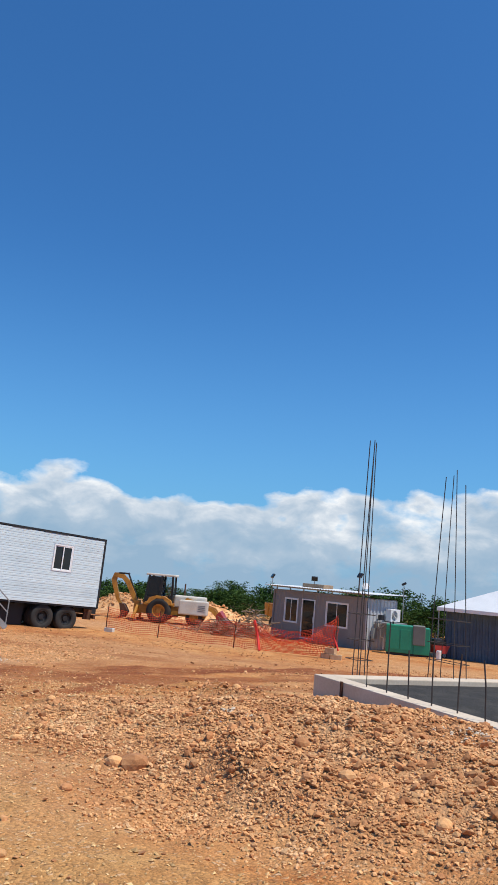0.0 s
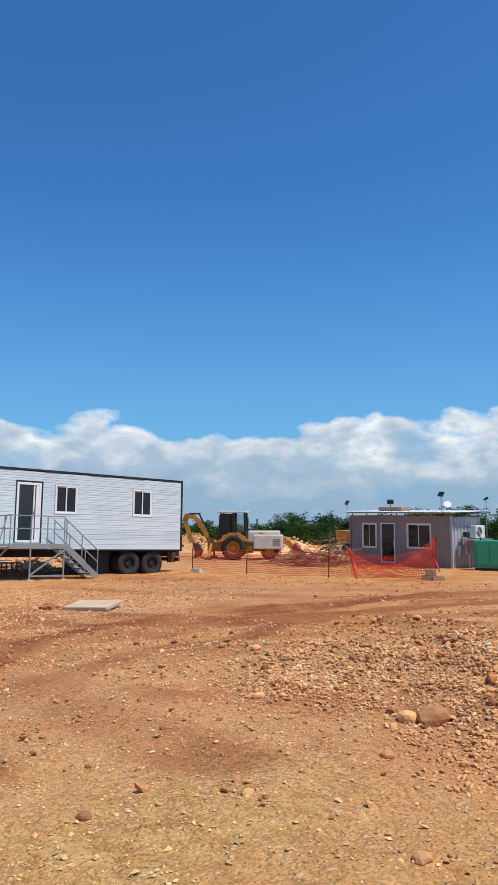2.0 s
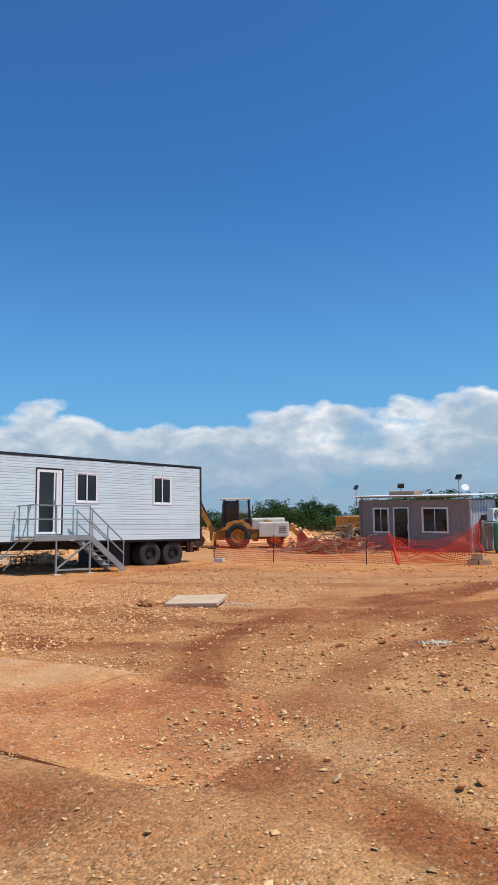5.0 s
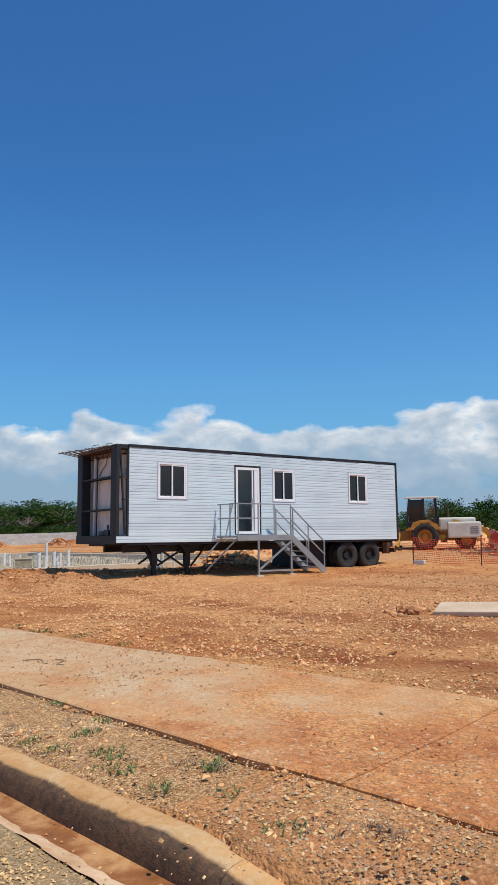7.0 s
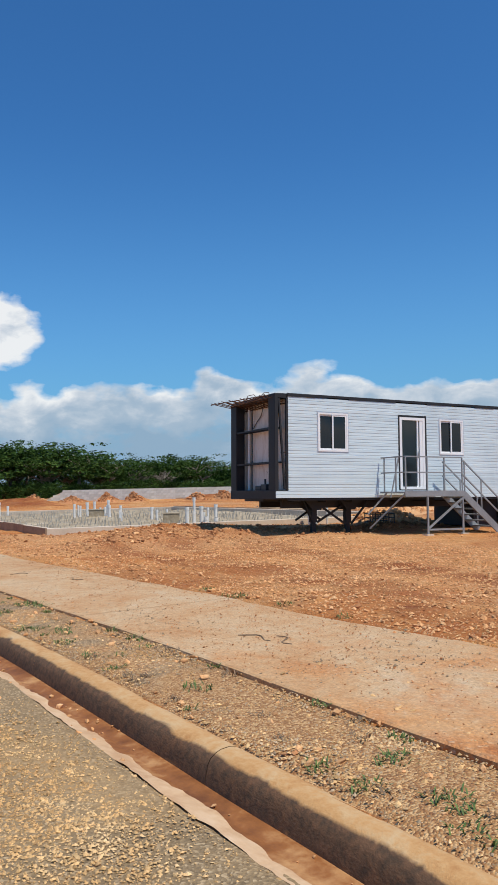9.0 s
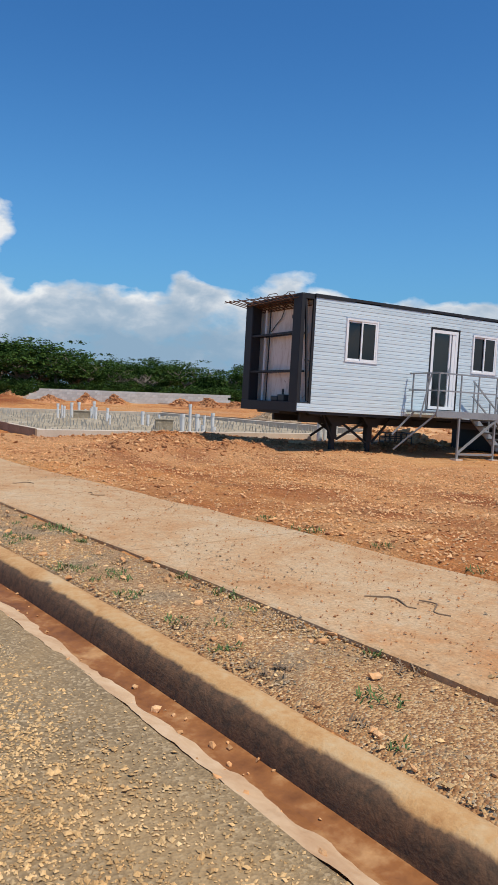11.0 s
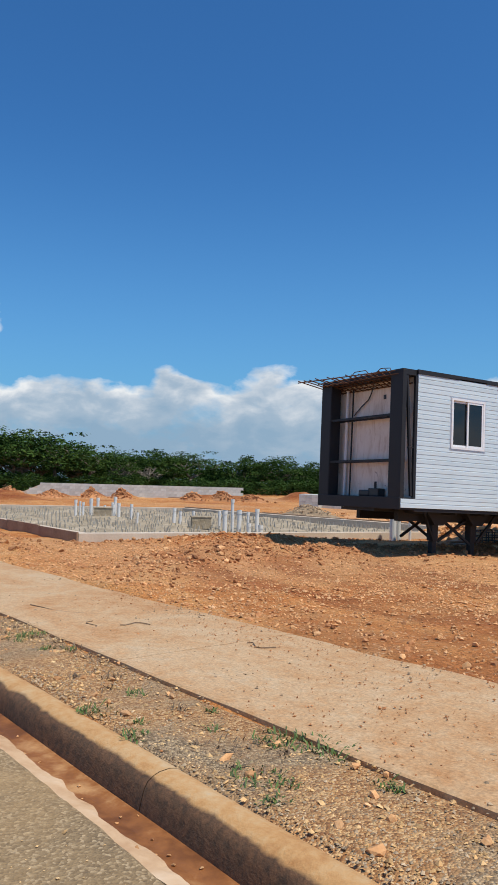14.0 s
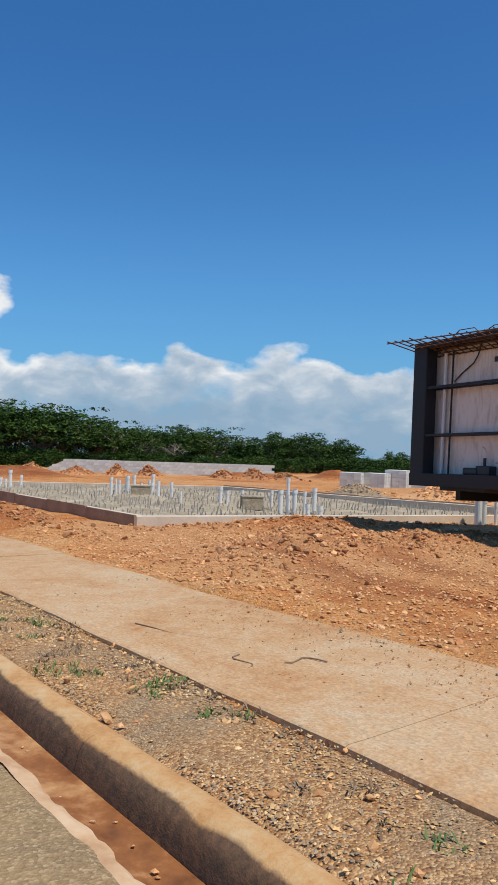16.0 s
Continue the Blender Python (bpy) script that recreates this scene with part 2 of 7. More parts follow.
def build_panel(n, coord):
    streak = n.noise(n.vmath("MULTIPLY", coord, (1.0, 3.0, 0.7)), 2.2, 6.0, 0.7, 0.6)
    spots = n.noise(coord, 3.2, 4.0, 0.6, 1.2)
    c = n.ramp(streak, [(0.3, (0.55, 0.44, 0.34)), (0.5, (0.78, 0.70, 0.61)), (0.75, (0.84, 0.78, 0.70))])
    c = n.mix(n.ramp(spots, [(0.66, 0.0), (0.74, 0.75)]), c, (0.30, 0.22, 0.16))
    put(n, "Base Color", c)
    put(n, "Roughness", 0.7)
    bump(n, streak, 0.1, 0.01)


SOIL = material("red earth and gravel", build_soil)
ASPHALT = material("dusty asphalt", build_asphalt)
WALK = material("stained concrete walk", build_walk)
KERB = material("stained kerb concrete", build_kerb)
LEAF = material("leaves", build_foliage)
GLASS = material("clear glass", build_glass)
TINT = material("dark tinted glass", build_tint)
NETTING = material("orange plastic netting", build_netting)
SIDING = material("pale grey siding", build_siding)
PANEL = material("stained cream panel", build_panel)
STONE = surface("limestone rubble", (0.46, 0.205, 0.075), (0.64, 0.34, 0.145), (0.78, 0.52, 0.29), 2.0, 40.0, 0.95, relief=0.5, island=0.28)
CLOD = surface("red earth clods", (0.30, 0.115, 0.04), (0.46, 0.21, 0.085), (0.62, 0.35, 0.165), 3.0, 40.0, 0.95, relief=0.5, island=0.3)
GRIT = surface("grey grit", (0.20, 0.14, 0.085), (0.41, 0.30, 0.185), (0.60, 0.46, 0.29), 3.0, 60.0, 0.92, relief=0.3, island=0.45)
YELLOW_GRIT = surface("yellow gravel", (0.42, 0.22, 0.075), (0.62, 0.39, 0.17), (0.78, 0.58, 0.33), 2.0, 50.0, 0.92, relief=0.3, island=0.35)
CEMENT = surface("pale cement", (0.46, 0.37, 0.27), (0.60, 0.50, 0.385), (0.72, 0.63, 0.50), 1.1, 25.0, 0.9)
BLOCK = surface("grey cement block", (0.46, 0.48, 0.45), (0.60, 0.615, 0.575), (0.68, 0.69, 0.65), 1.5, 25.0, 0.92, island=0.12)
SLURRY = surface("dusty gravel bed", (0.16, 0.125, 0.08), (0.36, 0.295, 0.20), (0.55, 0.46, 0.34), 1.2, 9.0, 0.95, relief=0.8, depth=0.05)
BLACK_STEEL = plain("black painted steel", (0.012, 0.0125, 0.014), 0.6, 0.0, 0.4)
GREY_STEEL = plain("grey painted steel", (0.30, 0.315, 0.32), 0.45, 0.3, 0.3)
RUST = surface("rusted steel", (0.05, 0.024, 0.014), (0.11, 0.052, 0.03), (0.2, 0.10, 0.055), 6.0, 60.0, 0.85, 0.3)
REBAR = surface("dark rebar", (0.035, 0.03, 0.03), (0.07, 0.06, 0.055), (0.13, 0.09, 0.07), 6.0, 60.0, 0.7, 0.4)
RUBBER = surface("dusty black rubber", (0.012, 0.0115, 0.011), (0.022, 0.021, 0.02), (0.065, 0.05, 0.038), 2.5, 20.0, 0.8, relief=0.2)
WHITE = plain("white painted frame", (0.80, 0.81, 0.81), 0.4, 0.0, 0.08)
PVC = plain("white plastic pipe", (0.78, 0.77, 0.73), 0.4, 0.0, 0.1)
# one paint in two tones: darker shaded front, lighter sunlit side
CABIN = surface("grey cabin paint", (0.175, 0.165, 0.155), (0.23, 0.215, 0.20), (0.275, 0.26, 0.24), 0.8, 20.0, 0.55)
CABIN_LIT = surface("grey cabin paint, sunlit tone", (0.36, 0.38, 0.40), (0.46, 0.48, 0.50), (0.55, 0.57, 0.58), 1.0, 20.0, 0.55)
ROOFING = plain("white roof sheet", (0.72, 0.74, 0.75), 0.4, 0.2, 0.15)
YELLOW = surface("worn yellow paint", (0.24, 0.095, 0.018), (0.47, 0.21, 0.028), (0.60, 0.31, 0.05), 2.5, 20.0, 0.5)
CREAM = surface("cream machine paint", (0.50, 0.45, 0.36), (0.66, 0.62, 0.53), (0.74, 0.71, 0.63), 2.0, 20.0, 0.5)
GREEN = plain("green machine paint", (0.015, 0.27, 0.15), 0.45, 0.0, 0.3)
BLUE = surface("faded blue steel", (0.025, 0.045, 0.075), (0.05, 0.085, 0.13), (0.09, 0.14, 0.19), 1.2, 12.0, 0.6)
BLACK_PLASTIC = plain("black plastic", (0.02, 0.02, 0.022), 0.4)
RED_PLASTIC = plain("red plastic", (0.72, 0.035, 0.02), 0.45, 0.0, 0.15)
RED_PAINT = plain("red paint", (0.35, 0.03, 0.025), 0.5)
TIMBER = surface("weathered plank", (0.20, 0.125, 0.075), (0.34, 0.225, 0.14), (0.46, 0.33, 0.22), 2.0, 30.0, 0.85)
BARK = surface("pale bark", (0.13, 0.10, 0.075), (0.26, 0.215, 0.17), (0.42, 0.37, 0.31), 1.5, 14.0, 0.9)
DARK_GRIT = surface("dark gravel", (0.016, 0.014, 0.012), (0.034, 0.030, 0.025), (0.085, 0.075, 0.06), 3.0, 40.0, 0.95, relief=0.8, depth=0.03)
TIE = plain("dusty wire ties", (0.40, 0.37, 0.31), 0.8)
GRASS = surface("green weeds", (0.045, 0.085, 0.018), (0.09, 0.15, 0.03), (0.20, 0.23, 0.07), 3.0, 30.0, 0.7, island=0.35)
DRY = surface("dry twigs", (0.12, 0.08, 0.05), (0.22, 0.15, 0.09), (0.33, 0.24, 0.15), 3.0, 30.0, 0.9, island=0.3)
ALUMINIUM = plain("dull aluminium", (0.62, 0.63, 0.64), 0.4, 0.7, 0.1)
TARP = plain("grey tarpaulin", (0.16, 0.165, 0.15), 0.8, 0.0, 0.3, 0.3)
MUD = surface("red mud with tan silt", (0.17, 0.06, 0.017), (0.30, 0.115, 0.032), (0.52, 0.28, 0.115), 1.1, 7.0, 0.6, relief=0.3, depth=0.02, spread=0.5)


def build_verge(n, coord):
    g = n.add("ShaderNodeTexVoronoi", {"Vector": coord, "Scale": 75.0})
    pick = n.add("ShaderNodeSeparateColor", {0: g.outputs["Color"]})
    grey = n.ramp(pick.outputs[0], [(0.0, (0.12, 0.085, 0.046)), (0.5, (0.30, 0.21, 0.118)), (1.0, (0.56, 0.41, 0.235))])
    tan = n.ramp(pick.outputs[1], [(0.0, (0.25, 0.11, 0.04)), (0.5, (0.45, 0.23, 0.085)), (1.0, (0.66, 0.43, 0.21))])
    near = n.math("MULTIPLY", n.math("ADD", n.add("ShaderNodeSeparateXYZ", {0: coord}).outputs[0], 15.5), 0.08)
    where = n.ramp(n.math("ADD", n.noise(coord, 1.3, 5.0, 0.62, 0.6), n.math("MAXIMUM", near, 0.0)), [(0.34, 0.05), (0.54, 1.0)])
    put(n, "Base Color", n.mix(where, grey, tan))
    put(n, "Roughness", 0.93)
    bump(n, n.math("ADD", n.math("MULTIPLY", g.outputs["Distance"], -1.0), n.noise(coord, 12.0, 4.0, 0.6)), 0.8, 0.018)


VERGE = material("grey and tan crushed stone", build_verge)
COVER = surface("dusty concrete cover", (0.44, 0.30, 0.18), (0.56, 0.42, 0.28), (0.66, 0.53, 0.39), 2.0, 20.0, 0.9)
SILT = surface("dried tan silt", (0.42, 0.22, 0.10), (0.60, 0.40, 0.23), (0.72, 0.54, 0.36), 2.6, 8.0, 0.9)

# ---- mesh helpers ----


def box(bm, x0, x1, y0, y1, z0, z1, bevel=0.0):
    r = bmesh.ops.create_cube(bm, size=1, matrix=Matrix.Translation(((x0 + x1) / 2, (y0 + y1) / 2, (z0 + z1) / 2)) @ Matrix.Diagonal((abs(x1 - x0), abs(y1 - y0), abs(z1 - z0), 1)))
    if bevel:
        edges = list({e for v in r["verts"] for e in v.link_edges})
        bmesh.ops.bevel(bm, geom=edges, offset=bevel, segments=2, profile=0.6, affect="EDGES")
    return bm


def tube(bm, a, b, r, sides=8, r2=None, caps=True):
    a, b = Vector(a), Vector(b)
    d = b - a
    m = Matrix.Translation((a + b) / 2) @ d.to_track_quat("Z", "Y").to_matrix().to_4x4()
    bmesh.ops.create_cone(bm, cap_ends=caps, segments=sides, radius1=r, radius2=r if r2 is None else r2, depth=d.length, matrix=m)
    return bm


def bar(bm, a, b, wide, high):
    """A square bar from a to b."""
    a, b = Vector(a), Vector(b)
    d = b - a
    m = Matrix.Translation((a + b) / 2) @ d.to_track_quat("Z", "Y").to_matrix().to_4x4() @ Matrix.Diagonal((wide, high, d.length, 1))
    bmesh.ops.create_cube(bm, size=1, matrix=m)
    return bm


def run(bm, pts, r, sides=6):
    """One bent rod through all the points."""
    pts = [Vector(p) for p in pts]
    rings = []
    for i, p in enumerate(pts):
        d = (pts[min(i + 1, len(pts) - 1)] - pts[max(i - 1, 0)])
        if d.length < 1e-6:
            d = pts[1] - pts[0]
        q = d.to_track_quat("Z", "Y").to_matrix()
        rings.append([bm.verts.new(p + q @ Vector((r * math.cos(6.2832 * k / sides), r * math.sin(6.2832 * k / sides), 0))) for k in range(sides)])
    for a, b in zip(rings, rings[1:]):
        for k in range(sides):
            bm.faces.new((a[k], a[(k + 1) % sides], b[(k + 1) % sides], b[k]))
    bm.faces.new(rings[0][::-1])
    bm.faces.new(rings[-1])
    return bm


def prism(bm, outline, y0, y1):
    """An outline of (x, z) pushed from y0 to y1."""
    front = [bm.verts.new((x, y0, z)) for x, z in outline]
    back = [bm.verts.new((x, y1, z)) for x, z in outline]
    n = len(outline)
    bm.faces.new(front)
    bm.faces.new(back[::-1])
    for i in range(n):
        bm.faces.new((front[i], back[i], back[(i + 1) % n], front[(i + 1) % n]))
    bmesh.ops.recalc_face_normals(bm, faces=bm.faces)
    return bm


def B():
    return bmesh.new()


def mesh_of(name, bm, mat, smooth=False):
    me = bpy.data.meshes.new(name)
    bm.to_mesh(me)
    bm.free()
    me.materials.append(mat)
    if smooth:
        me.shade_smooth()
    return me


def part(name, bm, mat, parent=None, label="", smooth=False):
    ob = new(name, mesh_of(name, bm, mat, smooth))
    ob.parent = parent
    if label:
        tagged(ob, label)
    return ob


def thing(name, m, label, category, group="", kind=""):
    ob = new(name)
    ob.matrix_world = m
    return tagged(ob, label, category, group, kind)


def raw(name, verts, faces, mat, smooth=False):
    me = bpy.data.meshes.new(name)
    me.from_pydata(np.asarray(verts, float).tolist(), [], np.asarray(faces).tolist() if not isinstance(faces, list) else faces)
    me.materials.append(mat)
    if smooth:
        me.shade_smooth()
    return new(name, me)


# ---- the lie of the land ----


def lattice(x, y, seed):
    """Smooth random relief between -1 and 1, one wave a metre."""
    x, y = np.asarray(x, float), np.asarray(y, float)
    i, j = np.floor(x), np.floor(y)
    u, v = x - i, y - j
    u, v = u * u * (3 - 2 * u), v * v * (3 - 2 * v)

    def h(a, b):
        s = np.sin(a * 127.1 + b * 311.7 + seed * 74.7) * 43758.5453
        return 2 * (s - np.floor(s)) - 1
    return (h(i, j) * (1 - u) + h(i + 1, j) * u) * (1 - v) + (h(i, j + 1) * (1 - u) + h(i + 1, j + 1) * u) * v


def slope(x, y):
    u, v = np.clip(-np.asarray(x, float), -8, 60), np.clip(np.asarray(y, float), -4, 60)
    x, y = np.asarray(x, float), np.asarray(y, float)
    z = -1.55 + 1.55 * np.exp(-(0.0234 * u - 0.0311 * v + 0.0015 * u * v + 0.001979 * v * v + 0.0806))
    z = z + 0.045 * np.exp(-((x + 16.0) / 3.2) ** 2 - ((y - 2.9) / 1.2) ** 2) - 0.05 * np.exp(-((x + 8.8) / 2.0) ** 2 - ((y - 4.2) / 1.0) ** 2)
    z = z + 0.05 * np.exp(-((x + 4.0) / 1.3) ** 2 - ((y - 2.5) / 0.9) ** 2)
    return z - 0.35 * np.clip((np.hypot(x + 12, y - 2) - 42) / 14, 0, 1)


def kerb_back(x):
    return 1.507 - 0.0499 * np.asarray(x, float)


def walk_near(x):
    return 2.428 - 0.044 * np.asarray(x, float)


def walk_far(x):
    return 4.95 - 0.0175 * np.asarray(x, float)


ROAD_END = -8.7          # the kerb and road run under the dirt from here
# heaps: x, y, half widths, turn in degrees, height
HEAPS = [(-1.6, 6.6, 2.6, 1.5, -20, 0.30), (-3.9, 6.7, 1.6, 1.3, 0, 0.22), (-6.5, 9.75, 0.9, 0.3, -20, 0.16), (-5.2, 8.85, 1.5, 0.25, -12, 0.12), (-3.6, 9.25, 2.2, 0.22, -31, 0.14), (-6.5, 6.6, 1.3, 1.0, 0, 0.14), (-2.9, 5.25, 0.9, 0.35, -20, 0.22), (-5.0, 8.3, 2.6, 1.1, -20, 0.10), (0.5, 5.0, 1.5, 1.2, 0, 0.25),
         (-27.6, 9.6, 3.2, 0.9, -55, 0.24), (-27.0, 11.8, 2.2, 0.8, -70, 0.17), (-26.7, 14.2, 2.2, 0.8, -80, 0.13), (-26.0, 16.6, 2.2, 0.8, -80, 0.10), (-33.5, 6.4, 2.6, 0.9, 0, 0.3),
         (-26.5, 18.5, 2.2, 0.9, -80, 0.12), (-30.2, 12.4, 3.6, 0.55, 80, 0.17),
         (-65.21, 20.37, 2.86, 1.1, 20.0, 0.48), (-64.05, 24.32, 1.32, 0.77, 0.0, 0.32), (-63.0, 26.64, 0.66, 0.55, 0.0, 0.48), (-61.84, 28.49, 0.66, 0.55, 0.0, 0.51), (-57.2, 32.21, 1.54, 0.66, 50.0, 0.37), (-55.58, 34.06, 1.43, 0.66, 50.0, 0.39), (-55.35, 39.98, 1.54, 1.1, 40.0, 0.69), (-54.19, 16.2, 3.3, 1.32, 20.0, 0.4)]
PITS = [(-8.6, 2.0, 0.8, 0.36, -6, 0.08), (-5.2, 9.2, 1.9, 0.16, -12, 0.26), (-2.9, 4.35, 1.1, 0.5, -10, 0.08), (-7.8, 5.0, 0.9, 0.35, 20, 0.04), (-10.3, 5.6, 1.0, 0.5, 40, 0.03)]


def heap_height(x, y):
    x, y = np.asarray(x, float), np.asarray(y, float)
    z = np.zeros(np.broadcast(x, y).shape)
    for sign, rows in ((1, HEAPS), (-1, PITS)):
        for cx, cy, rx, ry, turn, h in rows:
            c, s = math.cos(radians(turn)), math.sin(radians(turn))
            u, v = ((x - cx) * c + (y - cy) * s) / rx, ((y - cy) * c - (x - cx) * s) / ry
            z = z + sign * h * np.exp(-(u * u + v * v) ** 1.3)
    return z


# the house foundation: corners x, y and the height of the beam on them
OUTLINE = [(-31.2, 8.44), (-29.3, 20.0), (-31.0, 24.0), (-44.6, 21.2), (-50.0, 12.7), (-43.0, 9.25)]
BEAM_TOPS = [-0.80, -1.08, -1.24, -1.32, -1.32, -1.02]


def inside(x, y, margin=0.0):
    """True within the foundation's outline, margin metres from its edge."""
    ok = np.ones(np.shape(x), bool)
    for (x0, y0), (x1, y1) in zip(OUTLINE, OUTLINE[1:] + OUTLINE[:1]):
        d = math.hypot(x1 - x0, y1 - y0)
        ok &= ((x1 - x0) * (y - y0) - (y1 - y0) * (x - x0)) / d > margin
    return ok


def height(x, y):
    """The top of the dirt."""
    x, y = np.asarray(x, float), np.asarray(y, float)
    hp = heap_height(x, y)
    z = slope(x, y) + hp
    far = np.clip((np.hypot(x + 12, y - 8) - 55) / 40, 0, 1)
    rough = 0.035 * lattice(x * 0.9, y * 0.9, 3) + 0.016 * lattice(x * 3.1, y * 3.1, 5) + 0.008 * lattice(x * 8.3, y * 8.3, 9)
    lump = np.clip(np.abs(hp) * 6, 0, 1) * (0.06 * lattice(x * 2.6, y * 2.6, 12) + 0.035 * lattice(x * 6.1, y * 6.1, 15))
    z = z - 0.033 * np.clip(np.hypot(x + 12, y - 2) - 76, 0, None) - 0.6 * np.clip((np.hypot(x + 12, y - 2) - 76) / 12, 0, 1)
    paved = (x < ROAD_END) & (y < walk_far(x))
    rough = np.where(paved, 0.2 * rough, rough)
    z = z + rough * (1 - far) + lump * (1 - far)
    return np.where(inside(x, y, 0.05), np.minimum(z, -1.7), z)


# ---- ground ----


def axis(lo, hi, dense0, dense1, step, mid0, mid1, midstep):
    a = list(np.arange(dense0, dense1, step)) + list(np.arange(mid0, dense0, midstep)) + list(np.arange(dense1, mid1, midstep))
    g, v = midstep, mid0
    while v > lo:
        g *= 1.35
        v -= g
        a.append(v)
    g, v = midstep, mid1
    while v < hi:
        g *= 1.35
        v += g
        a.append(v)
    return np.array(sorted(set(round(float(q), 4) for q in a)))


def band(d, half, soft):
    return np.clip((half + soft - np.abs(d)) / soft, 0, 1)


# wheel tracks: half width, strength, line
TRACKS = [(0.38, 1.0, [(-15, 6.2), (-12, 6.0), (-10.2, 6.5), (-9.3, 8.0), (-9.5, 11.0), (-9.2, 14.7), (-7.0, 21.0)]),
          (0.22, 0.95, [(-6.2, 2.7), (-7.0, 3.05), (-7.9, 3.4), (-8.6, 3.9), (-9.6, 5.3), (-10.4, 6.7), (-10.8, 9.2), (-10.1, 13.0), (-8.6, 19.0)]),
          (0.24, 0.9, [(-5.0, 3.7), (-7.3, 4.35), (-8.0, 5.0), (-8.3, 6.5), (-7.9, 8.0), (-8.3, 11.0), (-7.6, 16.0)]),
          (0.3, 0.8, [(-22, 10.5), (-17, 9.2), (-13.5, 8.4), (-11.0, 8.0), (-9.0, 9.5), (-6.5, 16.0), (-3.0, 22.0)]),
          (0.25, 0.7, [(-27, 8.0), (-20, 7.2), (-16, 7.0), (-12, 7.4)]),
          (0.4, 0.6, [(-20, 14.5), (-14, 14.0), (-10, 15.5), (-4, 20.0)]),
          (0.3, 0.55, [(-19, 17.5), (-13, 17.0), (-8, 19.0)])]


def track_wet(X, Y):
    """How damp the wheel tracks leave the earth."""
    wob = 0.35 * lattice(X * 0.6, Y * 0.6, 21) + 0.15 * lattice(X * 2.2, Y * 2.2, 22)
    wet = np.zeros_like(X)
    for half, strength, line in TRACKS:
        d = np.full(X.shape, 99.0)
        for (ax, ay), (bx, by) in zip(line, line[1:]):
            f = np.clip(((X - ax) * (bx - ax) + (Y - ay) * (by - ay)) / ((bx - ax) ** 2 + (by - ay) ** 2), 0, 1)
            d = np.minimum(d, np.hypot(X - ax - f * (bx - ax), Y - ay - f * (by - ay)))
        d = d + 0.3 * wob
        wet = np.maximum(wet, strength * band(d, half, 0.2) * np.clip(1.0 + 0.5 * lattice(X * 0.5, Y * 0.5, half * 50), 0, 1))
    return wet


